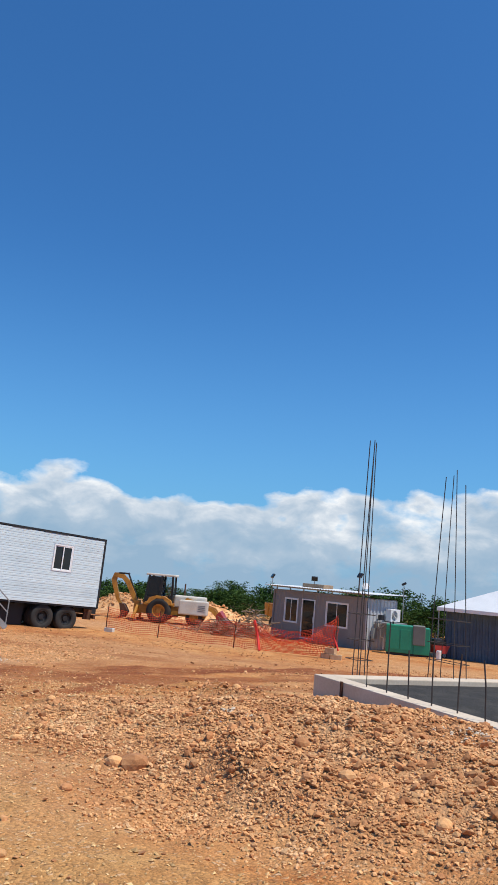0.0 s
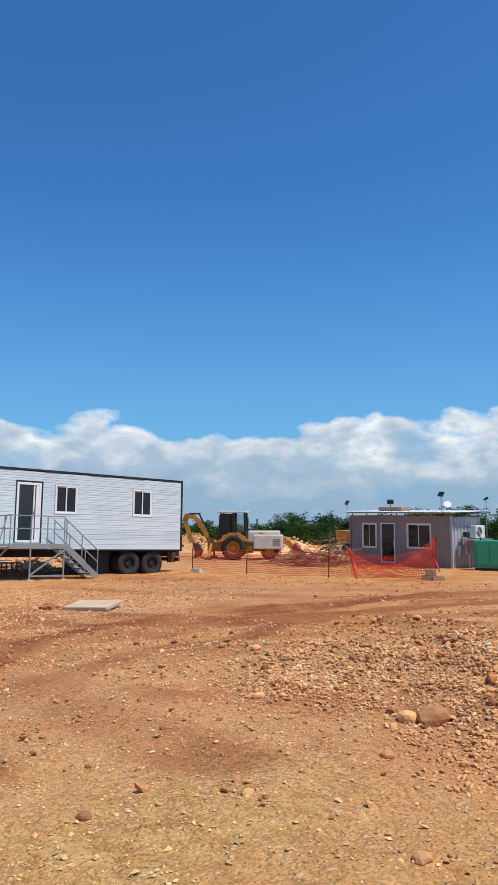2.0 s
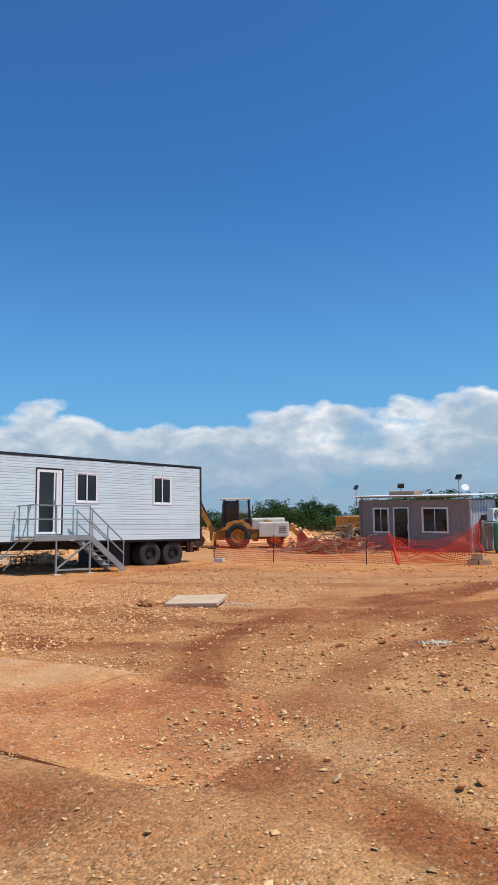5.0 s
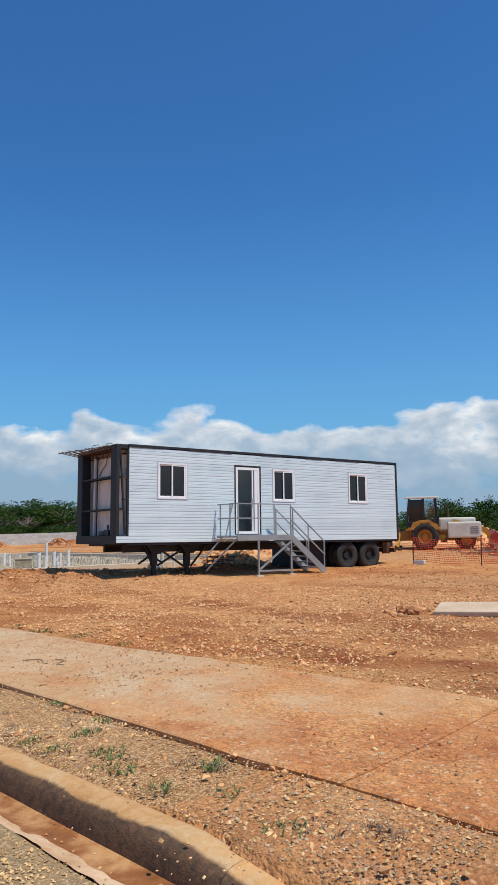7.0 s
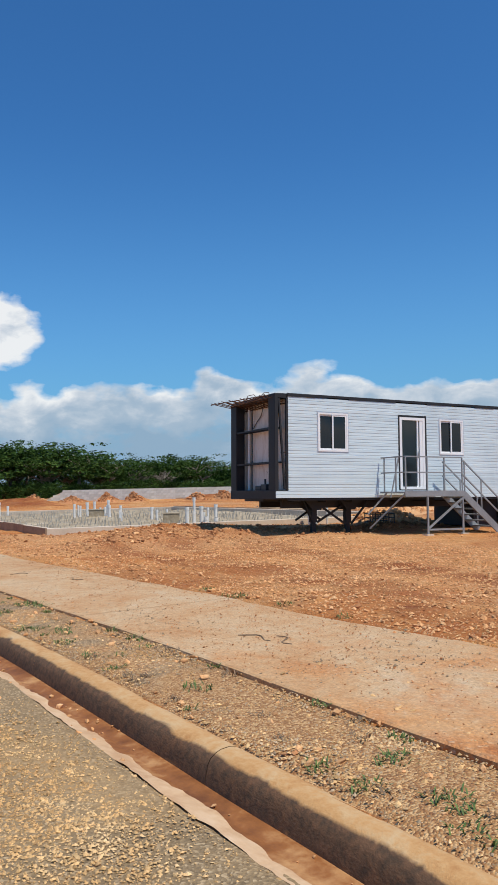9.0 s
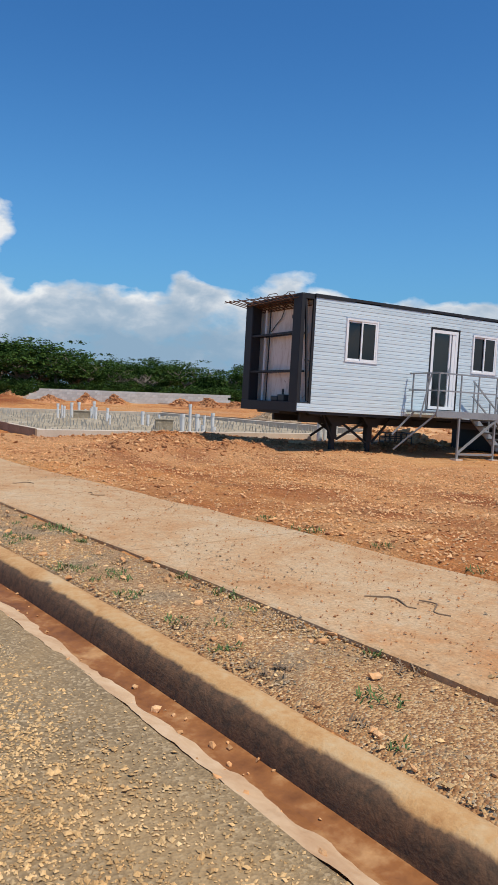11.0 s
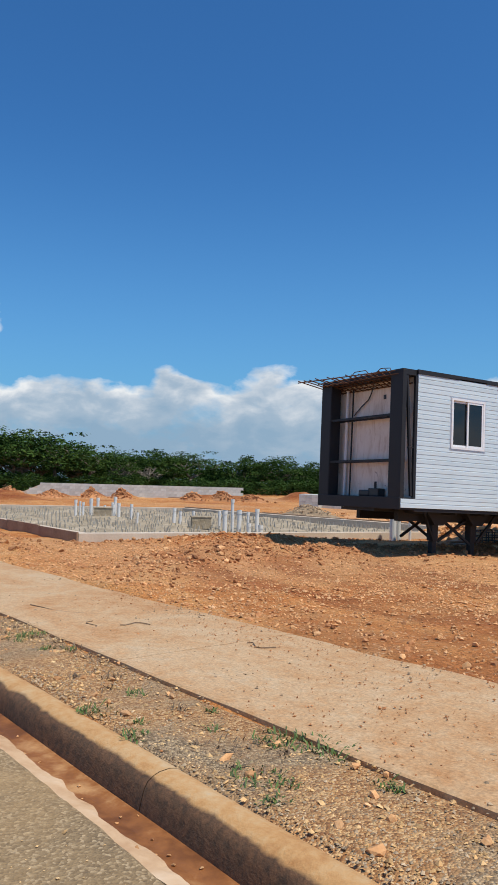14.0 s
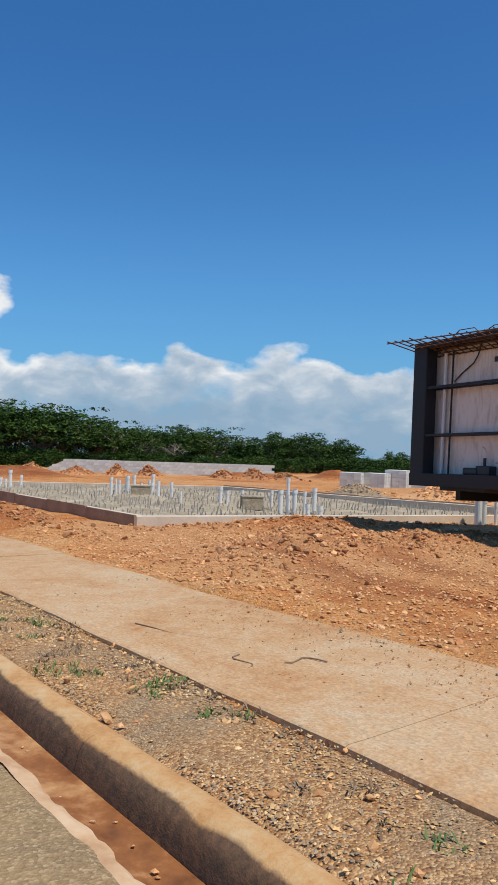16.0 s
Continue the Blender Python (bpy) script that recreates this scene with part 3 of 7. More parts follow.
def ground():
    xs = axis(-2500, 2500, -34, 3, 0.10, -66, 14, 0.5)
    ys = axis(-2500, 2500, -1.2, 15, 0.10, -14, 44, 0.5)
    X, Y = np.meshgrid(xs, ys, indexing="ij")
    Z = height(X, Y)
    under = (X < ROAD_END) & (Y < kerb_back(X) - 0.02)
    Z = np.where(under, np.minimum(Z, slope(X, Y)) - 0.3, Z)
    cover = np.clip((X + 13.5 + 0.5 * lattice(X * 0.8, Y * 0.8, 71) + 0.25 * lattice(X * 3.1, Y * 3.1, 72)) / 3.0, 0, 1) * np.clip((Y - walk_near(X) - 2.1 + 0.10 * (X + 13.0) + 0.25 * lattice(X * 1.7, Y * 1.7, 73)) / 0.5, 0, 1)
    Z = np.where((Y > kerb_back(X)) & (Y < walk_near(X)), Z - 0.05 * np.clip((-X - 10.2) / 1.0, 0, 1), Z)
    sunk = np.clip((X + 9.2) / 2.0, 0, 1)
    strip = (X < -6.1) & (Y > walk_near(X) + 0.05) & (Y < walk_far(X) - 0.05)
    Z = np.where(strip, slope(X, Y) - 0.07 * (1 - sunk) + 0.10 * cover * (1 - 0.6 * sunk) + 0.2 * (Z - slope(X, Y)) * cover, Z)
    nx, ny = X.shape
    idx = np.arange(nx * ny).reshape(nx, ny)
    F = np.stack([idx[:-1, :-1], idx[1:, :-1], idx[1:, 1:], idx[:-1, 1:]], -1).reshape(-1, 4)
    V = np.stack([X, Y, Z], -1).reshape(-1, 3)
    ob = raw("ground", V, F, SOIL, True)
    # tyre tracks and damp earth (red), yellow sand (green), pale rubble and dust (blue)
    wob = 0.35 * lattice(X * 0.6, Y * 0.6, 21) + 0.15 * lattice(X * 2.2, Y * 2.2, 22)
    damp = np.zeros_like(X)
    for cx, cy, r, half, strength in ((-16.0, 26.5, 17.3, 0.35, 0.85), (-16.0, 26.5, 19.3, 0.3, 0.7), (-16.0, 26.5, 21.2, 0.25, 0.5), (-3.0, -9.0, 16.2, 0.25, 0.6), (-3.0, -9.0, 14.4, 0.22, 0.5), (-25.0, 4.0, 15.8, 0.2, 0.45), (-25.0, 4.0, 17.6, 0.22, 0.5), (-14, 40, 21.5, 0.5, 0.5), (-14, 40, 25.5, 0.35, 0.4)):
        d = np.hypot(X - cx, Y - cy) - r + wob
        damp = np.maximum(damp, strength * band(d, half, 0.35) * np.clip(0.75 + 0.7 * lattice(X * 0.35, Y * 0.35, cx), 0, 1))
    damp = np.maximum(damp, track_wet(X, Y))
    for cx, cy, rx, ry, s in ((-8.6, 2.2, 1.0, 0.5, 0.8), (-10.3, 5.7, 1.5, 0.7, 0.8), (-10.6, 9.2, 1.4, 0.8, 0.7), (-7.9, 4.9, 0.9, 0.35, 0.35), (-7.0, 3.1, 0.8, 0.2, 0.3), (-9.6, 7.8, 1.2, 0.6, 0.6), (-17.6, 7.2, 1.2, 0.45, 0.8), (-15.6, 6.6, 1.6, 0.6, 0.6), (-24, 9.5, 2.5, 0.8, 0.35), (-19, 6.3, 2.6, 0.5, 0.5), (-4.6, 9.1, 2.0, 0.4, 0.8), (-58.0, 18.8, 2.5, 1.2, 0.8), (-57, 23.6, 1.2, 0.9, 0.7), (-53, 28.8, 2.0, 0.9, 0.8)):
        damp = np.maximum(damp, s * np.exp(-(((X - cx + wob) / rx) ** 2 + ((Y - cy + wob) / ry) ** 2) ** 1.2))
    damp = np.where(X < -51, np.maximum(damp, np.clip(heap_height(X, Y) * 4.0, 0, 0.9)), damp)
    damp = np.where((X < -20) & (X > -36), np.maximum(damp, np.clip(heap_height(X, Y) * 2.5, 0, 0.5)), damp)
    damp = damp * np.clip(0.9 + 0.4 * lattice(X * 1.7, Y * 1.7, 33), 0, 1)
    sand = np.clip(1.25 - np.hypot((X + 3.6 + wob) / 4.4, (Y - 1.9 + wob) / 2.1) ** 2, 0, 1) * np.clip(0.75 + 0.5 * lattice(X * 1.1, Y * 1.1, 41), 0, 1)
    sand = np.where(X < -48, np.clip(0.5 * lattice(X * 0.4, Y * 0.4, 43) - 0.2, 0, 1), sand)
    pale = np.clip(1.3 - np.hypot((X + 2.8 + wob) / 4.2, (Y - 7.1 + wob) / 2.7) ** 2, 0, 0.8)
    pale = np.maximum(pale, 0.55 * np.clip(0.2 + lattice(X * 0.23, Y * 0.23, 51), 0, 1))
    pale = np.maximum(pale, np.exp(-(((X + 12.8) / 1.6) ** 2 + ((Y - 10.3) / 0.8) ** 2)))
    col = ob.data.color_attributes.new("tone", "FLOAT_COLOR", "POINT")
    data = np.stack([damp, sand * (1 - damp), pale * (1 - damp) * (1 - sand), np.ones_like(X)], -1).reshape(-1)
    col.data.foreach_set("color", data.astype(np.float32))
    return tagged(ob, "uneven red-orange earth with gravel and tyre tracks", "ground", kind="structure")


ground()


def strip_mesh(name, x0, x1, step, rails, mat, close=False, grime_shade=None, caps=True):
    """A band swept along x: each rail gives (y, z) for an array of x."""
    xs = np.linspace(x0, x1, max(2, int(round((x1 - x0) / step)) + 1))
    pts = [np.stack([xs, *r(xs)], -1) for r in rails]
    V = np.concatenate(pts)
    n, k = len(xs), len(rails)
    F = []
    for a in range(k if close else k - 1):
        b = (a + 1) % k
        for i in range(n - 1):
            F.append((a * n + i, b * n + i, b * n + i + 1, a * n + i + 1))
    if close and caps:
        F.append(tuple(a * n for a in range(k)))
        F.append(tuple(a * n + n - 1 for a in reversed(range(k))))
    ob = raw(name, V, F, mat, False)
    if grime_shade:
        at = ob.data.attributes.new("grime_shade", "FLOAT", "POINT")
        at.data.foreach_set("value", np.repeat(np.array(grime_shade, np.float32), n))
    return ob


def rail(y_of, dy, dz, w1=0.0, seed=0):
    return lambda xs: (y_of(xs) + dy + w1 * lattice(xs * 1.3, xs * 0 + seed, 7), slope(xs, y_of(xs)) + dz + min(0.5 * w1, 0.007) * lattice(xs * 1.9, xs * 0 + seed, 8))


def ragged(dy, dz, w, seed):
    def made(xs):
        y = kerb_back(xs) + dy + w * (lattice(xs * 1.1, xs * 0 + seed, 7) + 0.7 * lattice(xs * 6.0, xs * 0 + seed, 9) + 0.4 * lattice(xs * 15.0, xs * 0 + seed, 10))
        return y, slope(xs, kerb_back(xs)) + dz + 0.006 * lattice(xs * 4.0, xs * 0 + seed, 12)
    return made


def sinking(r):
    def made(xs):
        y, z = r(xs)
        return y, z - 0.06 * np.clip((xs + 9.2) / 2.0, 0, 1)
    return made


def dipping(r):
    def made(xs):
        y, z = r(xs)
        return y, z - 0.06 * np.clip((xs + 11.4) / 1.4, 0, 1)
    return made


def buried(r):
    """The kerb's end goes down into the dirt."""
    def made(xs):
        y, z = r(xs)
        return y, z - 0.16 * np.clip((xs + 10.4) / 1.2, 0, 1)
    return made


WEST = -75.0
road = strip_mesh("road", WEST, ROAD_END + 1.5, 0.25, [rail(kerb_back, -0.45, -0.15, 0.02, 1), rail(kerb_back, -0.53, -0.115, 0.03, 2), rail(kerb_back, -1.6, -0.08), rail(kerb_back, -3.2, -0.06), rail(kerb_back, -6.4, -0.11)], ASPHALT)
tagged(road, "worn asphalt road dusted with tan sand", "road", kind="structure")
gutter = strip_mesh("gutter", WEST, ROAD_END + 0.9, 0.25, [rail(kerb_back, -0.215, -0.165, 0.004, 3), rail(kerb_back, -0.33, -0.172, 0.008, 4), rail(kerb_back, -0.49, -0.142, 0.01, 5)], MUD)
tagged(gutter, "muddy red gutter along the kerb", "gutter", kind="structure")
tagged(strip_mesh("gutter_edge", WEST, ROAD_END + 0.4, 0.04, [ragged(-0.39, -0.158, 0.026, 6), ragged(-0.43, -0.140, 0.016, 11), ragged(-0.505, -0.122, 0.014, 7)], SILT), "broken pale edge of dried silt in the gutter", "gutter", kind="structure")

# kerb: cast lengths with a rounded top
kerb = tagged(new("kerb"), "rounded concrete kerb stained orange and black, its shaded side darkened", "kerb", kind="structure")
# dy, dz, and how far grime and painted shade darken each rail
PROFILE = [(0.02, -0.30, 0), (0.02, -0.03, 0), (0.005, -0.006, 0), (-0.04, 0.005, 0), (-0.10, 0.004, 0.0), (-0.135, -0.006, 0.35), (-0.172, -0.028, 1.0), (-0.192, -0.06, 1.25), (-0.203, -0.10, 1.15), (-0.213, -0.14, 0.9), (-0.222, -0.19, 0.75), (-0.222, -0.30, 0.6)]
x = WEST
k = 0
while x < ROAD_END:
    length = 2.95 if x < -12 else 1.5
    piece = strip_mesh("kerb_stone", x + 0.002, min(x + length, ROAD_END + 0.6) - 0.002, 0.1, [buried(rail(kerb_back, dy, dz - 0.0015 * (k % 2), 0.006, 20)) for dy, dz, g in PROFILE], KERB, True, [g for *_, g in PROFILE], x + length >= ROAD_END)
    piece.parent = kerb
    piece.data.shade_smooth()
    x += length
    k += 1

tagged(strip_mesh("verge", -60.0, -9.9, 0.12, [dipping(r) for r in (rail(kerb_back, 0.015, -0.02, 0.004, 41), rail(kerb_back, 0.10, 0.0, 0.02, 42), rail(lambda q: 0.6 * kerb_back(q) + 0.4 * walk_near(q), 0, 0.006, 0.04, 43), rail(lambda q: 0.3 * kerb_back(q) + 0.7 * walk_near(q), 0, 0.0, 0.04, 44), rail(walk_near, -0.06, -0.004, 0.02, 45), rail(walk_near, 0.004, -0.02, 0.004, 46))], VERGE), "crushed grey and tan stone verge along the kerb", "verge", kind="structure").data.shade_smooth()

# pavement slabs
pavement = tagged(new("pavement"), "dusty orange-stained concrete pavement slabs", "pavement", kind="structure")
x = WEST
k = 0
while x < -7.2:
    length = 3.6
    x1 = min(x + length, -6.3)
    lift = 0.003 * math.sin(k * 2.3)
    slab = strip_mesh("paving_slab", x + 0.002, x1 - 0.002, 0.15, [sinking(r) for r in (rail(walk_near, 0.0, -0.12), rail(walk_near, 0.0, 0.012 + lift, 0.012, 31), rail(walk_near, 0.02, 0.02 + lift, 0.012, 31), *[rail(lambda q, f=f: (1 - f) * walk_near(q) + f * walk_far(q), 0, 0.02 - 0.012 * f + lift, 0.006, 32) for f in np.linspace(0.07, 0.93, 14)], rail(walk_far, -0.02, 0.004 + lift, 0.05, 34), rail(walk_far, 0.0, -0.12, 0.05, 34))], WALK, True)
    slab.parent = pavement
    if x1 > -14:
        co = np.empty(len(slab.data.vertices) * 3, np.float32)
        slab.data.vertices.foreach_get("co", co)
        wet = 0.4 * track_wet(co[0::3].astype(float), co[1::3].astype(float))
        tone = slab.data.color_attributes.new("tone", "FLOAT_COLOR", "POINT")
        tone.data.foreach_set("color", np.stack([wet, 0 * wet, 0 * wet, 1 + 0 * wet], -1).reshape(-1).astype(np.float32))
    x += length
    k += 1
# ---- office trailer ----
TU, TW = Vector((0.20188, 0.97867, -0.03818)), Vector((-0.02339, 0.04379, 0.99877))
TN = TU.cross(TW)
T0 = Vector((-25.34, 13.19, 2.99)) - TW * 2.92
TRAILER = Matrix.Translation(T0) @ Matrix((TU, -TN, TW)).transposed().to_4x4()
LONG, WIDE, TALL = 11.42, 2.95, 2.92


def window_unit(parent, x0, x1, z0, z1, y, t=0.055):
    """A sliding window: frame, two sashes and their panes."""
    win = part("window", frame_of(x0, x1, z0, z1, y - 0.035, y + 0.05, t), WHITE, parent, "white sliding window with dark panes")
    part("trim_strip", frame_of(x0 - 0.03, x1 + 0.03, z0 - 0.03, z1 + 0.03, y - 0.02, y + 0.0, 0.03), ALUMINIUM, win)
    xm = (x0 + x1) / 2
    for a, b, dy in ((x0 + t, xm + 0.6 * t, 0.022), (xm - 0.6 * t, x1 - t, -0.012)):
        s = part("sash", frame_of(a, b, z0 + t, z1 - t, y + dy - 0.014, y + dy + 0.014, 0.9 * t), WHITE, win)
        part("pane", box(B(), a + 0.9 * t, b - 0.9 * t, y + dy - 0.003, y + dy + 0.003, z0 + 1.9 * t, z1 - 1.9 * t), TINT, win, "dark reflecting pane")
    return win


def frame_of(x0, x1, z0, z1, y0, y1, t):
    bm = B()
    box(bm, x0, x0 + t, y0, y1, z0, z1)
    box(bm, x1 - t, x1, y0, y1, z0, z1)
    box(bm, x0 + t, x1 - t, y0, y1, z0, z0 + t)
    box(bm, x0 + t, x1 - t, y0, y1, z1 - t, z1)
    return bm


def tyre(bm, r, hole, wide):
    """A tyre about the y axis, with its grooves and rounded shoulders."""
    prof = [(hole, -wide * 0.42), (hole + 0.03, -wide * 0.5), (r * 0.80, -wide * 0.52), (r * 0.93, -wide * 0.47), (r, -wide * 0.36)]
    for g in (-0.18, 0.0, 0.18):
        prof += [(r, wide * (g - 0.04)), (r - 0.015, wide * (g - 0.03)), (r - 0.015, wide * (g + 0.03)), (r, wide * (g + 0.04))]
    prof += [(q, -y) for q, y in reversed(prof[:5])]
    n = 36
    rings = [[bm.verts.new((q * math.cos(a), y, q * math.sin(a))) for q, y in prof] for a in (2 * math.pi * i / n for i in range(n))]
    for i in range(n):
        for j in range(len(prof)):
            j2 = (j + 1) % len(prof)
            bm.faces.new((rings[i][j], rings[(i + 1) % n][j], rings[(i + 1) % n][j2], rings[i][j2]))
    bmesh.ops.recalc_face_normals(bm, faces=bm.faces)
    return bm


def wheel(parent, c, r, hole, wide, rim_mat, face=-1):
    """A wheel under a thing: tyre, rim ring, disc and hub."""
    t = part("wheel", tyre(B(), r, hole, wide), RUBBER, parent, "worn dusty black tyre", True)
    t.matrix_basis = Matrix.Translation(c)
    bm = B()
    n = 24
    prof = [(hole + 0.006, face * wide * 0.44), (hole - 0.02, face * wide * 0.44), (hole - 0.05, face * wide * 0.1), (hole * 0.5, face * wide * 0.02), (hole * 0.42, face * wide * 0.2), (0.002, face * wide * 0.22)]
    rings = [[bm.verts.new((q * math.cos(a), y, q * math.sin(a))) for q, y in prof] for a in (2 * math.pi * i / n for i in range(n))]
    for i in range(n):
        for j in range(len(prof) - 1):
            bm.faces.new((rings[i][j], rings[(i + 1) % n][j], rings[(i + 1) % n][j + 1], rings[i][j + 1]))
    for i in range(8):
        a = 2 * math.pi * i / 8
        p = Vector((hole * 0.62 * math.cos(a), face * wide * 0.05, hole * 0.62 * math.sin(a)))
        tube(bm, p, p + Vector((0, face * 0.03, 0)), 0.014, 6)
    part("rim", bm, rim_mat, t)
    return t


def office_trailer():
    tr = thing("office_trailer", TRAILER, "long pale grey office trailer with an open black front frame", "trailer")
    openings = [(0.97, 1.99, 1.33, 2.45), (3.82, 4.88, 0.24, 2.50), (5.40, 6.35, 1.33, 2.43), (8.91, 9.85, 1.34, 2.44)]
    rows = 15
    step = (TALL - 0.06) / rows
    for i in range(rows):
        z0, z1 = i * step, (i + 1) * step
        start = -0.40 if i == 0 else 0.0
        cells = [(start, LONG - 0.05, z0, z1)]
        for a, b, c, d in openings:
            nxt = []
            for p, q, r, s in cells:
                if b <= p or a >= q or d <= r or c >= s:
                    nxt.append((p, q, r, s))
                    continue
                if p < a:
                    nxt.append((p, a, r, s))
                if q > b:
                    nxt.append((b, q, r, s))
                if s - d > 0.012:
                    nxt.append((a, b, d, s))
                if c - r > 0.012:
                    nxt.append((a, b, r, c))
            cells = nxt
        for p, q, r, s in cells:
            bm = B()
            mid = (r + s) / 2
            outline = [(-0.006, r), (-0.018, r + 0.004), (-0.018, mid - 0.012), (-0.007, mid - 0.004), (-0.007, mid + 0.004), (-0.016, mid + 0.012), (-0.012, s), (0.035, s), (0.035, r)]
            if s - r < 0.1:
                outline = [(-0.016, r), (-0.014, s), (0.035, s), (0.035, r)]
            va = [bm.verts.new((p, yy, zz)) for yy, zz in outline]
            vb = [bm.verts.new((q, yy, zz)) for yy, zz in outline]
            bm.faces.new(va)
            bm.faces.new(vb[::-1])
            for e in range(len(outline)):
                g = (e + 1) % len(outline)
                bm.faces.new((va[e], va[g], vb[g], vb[e]))
            bmesh.ops.recalc_face_normals(bm, faces=bm.faces)
            part("siding_board", bm, SIDING, tr)
    # shell
    part("floor_deck", box(B(), 0.0, LONG, 0.04, WIDE, -0.02, 0.06), TIMBER, tr)
    part("roof", box(B(), -0.02, LONG, 0.0, WIDE + 0.02, TALL - 0.03, TALL + 0.03, 0.01), BLACK_STEEL, tr, "black roof sheet with ragged edge")
    bm = B()
    box(bm, 0.0, 3.3, WIDE - 0.05, WIDE, 0.06, TALL - 0.03)
    box(bm, 4.7, LONG, WIDE - 0.05, WIDE, 0.06, TALL - 0.03)
    box(bm, 3.3, 4.7, WIDE - 0.05, WIDE, 0.06, 1.2)
    box(bm, 3.3, 4.7, WIDE - 0.05, WIDE, 2.3, TALL - 0.03)
    part("back_wall", bm, SIDING, tr)
    part("rear_wall", box(B(), LONG - 0.05, LONG, 0.04, WIDE - 0.05, 0.06, TALL - 0.03), SIDING, tr)
    part("front_wall", box(B(), 0.02, 0.07, 0.04, WIDE - 0.05, 0.06, TALL - 0.03), PANEL, tr, "stained cream front panel")
    part("partition", box(B(), 7.2, 7.26, 0.04, WIDE - 0.05, 0.06, TALL - 0.03), PANEL, tr)
    part("partition", box(B(), 2.7, 2.76, 0.04, WIDE - 0.05, 0.06, TALL - 0.03), PANEL, tr)
    part("corner_post", box(B(), LONG - 0.045, LONG + 0.05, -0.03, 0.06, -0.04, TALL + 0.01, 0.008), BLACK_STEEL, tr, "black steel corner post")
    bm = B()
    x = -0.02
    rnd = random.Random(4)
    while x < LONG:
        d = rnd.uniform(0.25, 0.9)
        dz = rnd.uniform(-0.02, 0.02)
        box(bm, x, min(x + d, LONG + 0.04), -0.03, 0.02, TALL - 0.045 + dz, TALL + 0.035)
        x += d
    part("roof_edge", bm, BLACK_STEEL, tr, "torn black tar edging")
    part("sill_beam", box(B(), 0.0, LONG + 0.03, 0.01, 0.12, -0.07, -0.004), BLACK_STEEL, tr)
    # windows and door
    for a, b, c, d in (openings[0], openings[2], openings[3]):
        window_unit(tr, a, b, c, d, 0.0, 0.05)
    door = part("door", frame_of(3.86, 4.82, 0.24, 2.44, -0.03, 0.06, 0.085), WHITE, tr, "white framed glass door standing ajar")
    part("door_surround", frame_of(3.81, 4.89, 0.22, 2.505, -0.022, 0.03, 0.05), BLACK_STEEL, door)
    part("pane", box(B(), 3.945, 4.52, 0.01, 0.018, 0.32, 2.355), GLASS, door, "clear glass pane").visible_shadow = False
    bm = B()
    box(bm, 4.52, 4.57, -0.02, 0.03, 0.325, 2.355)
    box(bm, 4.62, 4.735, -0.02, 0.03, 0.325, 2.355)
    part("door_leaf", bm, WHITE, door)
    part("handle", bar(B(), (4.545, -0.05, 1.2), (4.545, -0.05, 1.42), 0.02, 0.03), ALUMINIUM, door)
    # open front frame
    fx = -0.42
    bm = B()
    box(bm, fx, fx + 0.12, -0.005, 0.40, 0.0, TALL + 0.02, 0.03)
    part("front_post", bm, BLACK_STEEL, tr, "broad black steel post")
    part("front_post", box(B(), fx, fx + 0.30, WIDE - 0.40, WIDE, 0.0, TALL + 0.0, 0.03), BLACK_STEEL, tr)
    part("front_beam", box(B(), fx - 0.01, 0.0, -0.0, WIDE, -0.04, 0.22, 0.012), BLACK_STEEL, tr)
    part("front_header", box(B(), fx + 0.02, 0.02, 0.02, WIDE, TALL - 0.10, TALL + 0.025), BLACK_STEEL, tr)
    for z in (0.98, 1.96):
        part("cross_bar", box(B(), fx + 0.03, fx + 0.09, 0.3, WIDE - 0.3, z, z + 0.05), BLACK_STEEL, tr)
        part("cross_bar", box(B(), -0.10, -0.04, 0.3, WIDE - 0.3, z + 0.01, z + 0.055), BLACK_STEEL, tr)
    for i in range(16):
        yy = 0.45 + i * (WIDE - 0.8) / 15
        part("grid_bar", bar(B(), (fx + 0.09, yy, 1.98), (-0.10, yy + 0.05, 1.99), 0.012, 0.012), BLACK_STEEL, tr)
    bm = B()
    bar(bm, (fx + 0.14, 0.03, TALL - 0.12), (-0.10, 0.03, 0.25), 0.05, 0.05)
    bar(bm, (-0.03, 0.03, 0.22), (-0.03, 0.03, TALL - 0.1), 0.06, 0.06)
    bar(bm, (fx + 0.2, 0.03, 1.28), (-0.03, 0.03, 1.28), 0.03, 0.03)
    part("side_brace", bm, BLACK_STEEL, tr)
    # bent rack of bars at the top, jutting forward
    bm = B()
    rnd = random.Random(8)
    for i in range(15):
        yy = 0.35 + i * (WIDE + 0.05 - 0.35) / 14
        tip = fx - 0.12 - 0.035 * i
        run(bm, [(0.0, yy, TALL - 0.24), (fx + 0.1, yy + 0.03, TALL - 0.11 + rnd.uniform(-0.02, 0.02)), (tip, yy + 0.10, TALL + 0.0 + rnd.uniform(-0.02, 0.03))], 0.014, 5)
    for k, z in ((-0.02, -0.24), (-0.12, -0.20), (-0.22, -0.15), (-0.32, -0.11), (-0.42, -0.08), (-0.52, -0.03)):
        run(bm, [(k, 0.15, TALL + z), (k - 0.02, WIDE, TALL + z + 0.01)], 0.013, 5)
    run(bm, [(fx - 0.12, 0.4, TALL - 0.02), (fx - 0.62, WIDE + 0.14, TALL - 0.03)], 0.014, 5)
    run(bm, [(fx - 0.02, 1.1, TALL), (fx - 0.05, 1.2, TALL + 0.11), (fx - 0.05, 1.6, TALL + 0.12), (fx - 0.04, 1.8, TALL)], 0.01, 5)
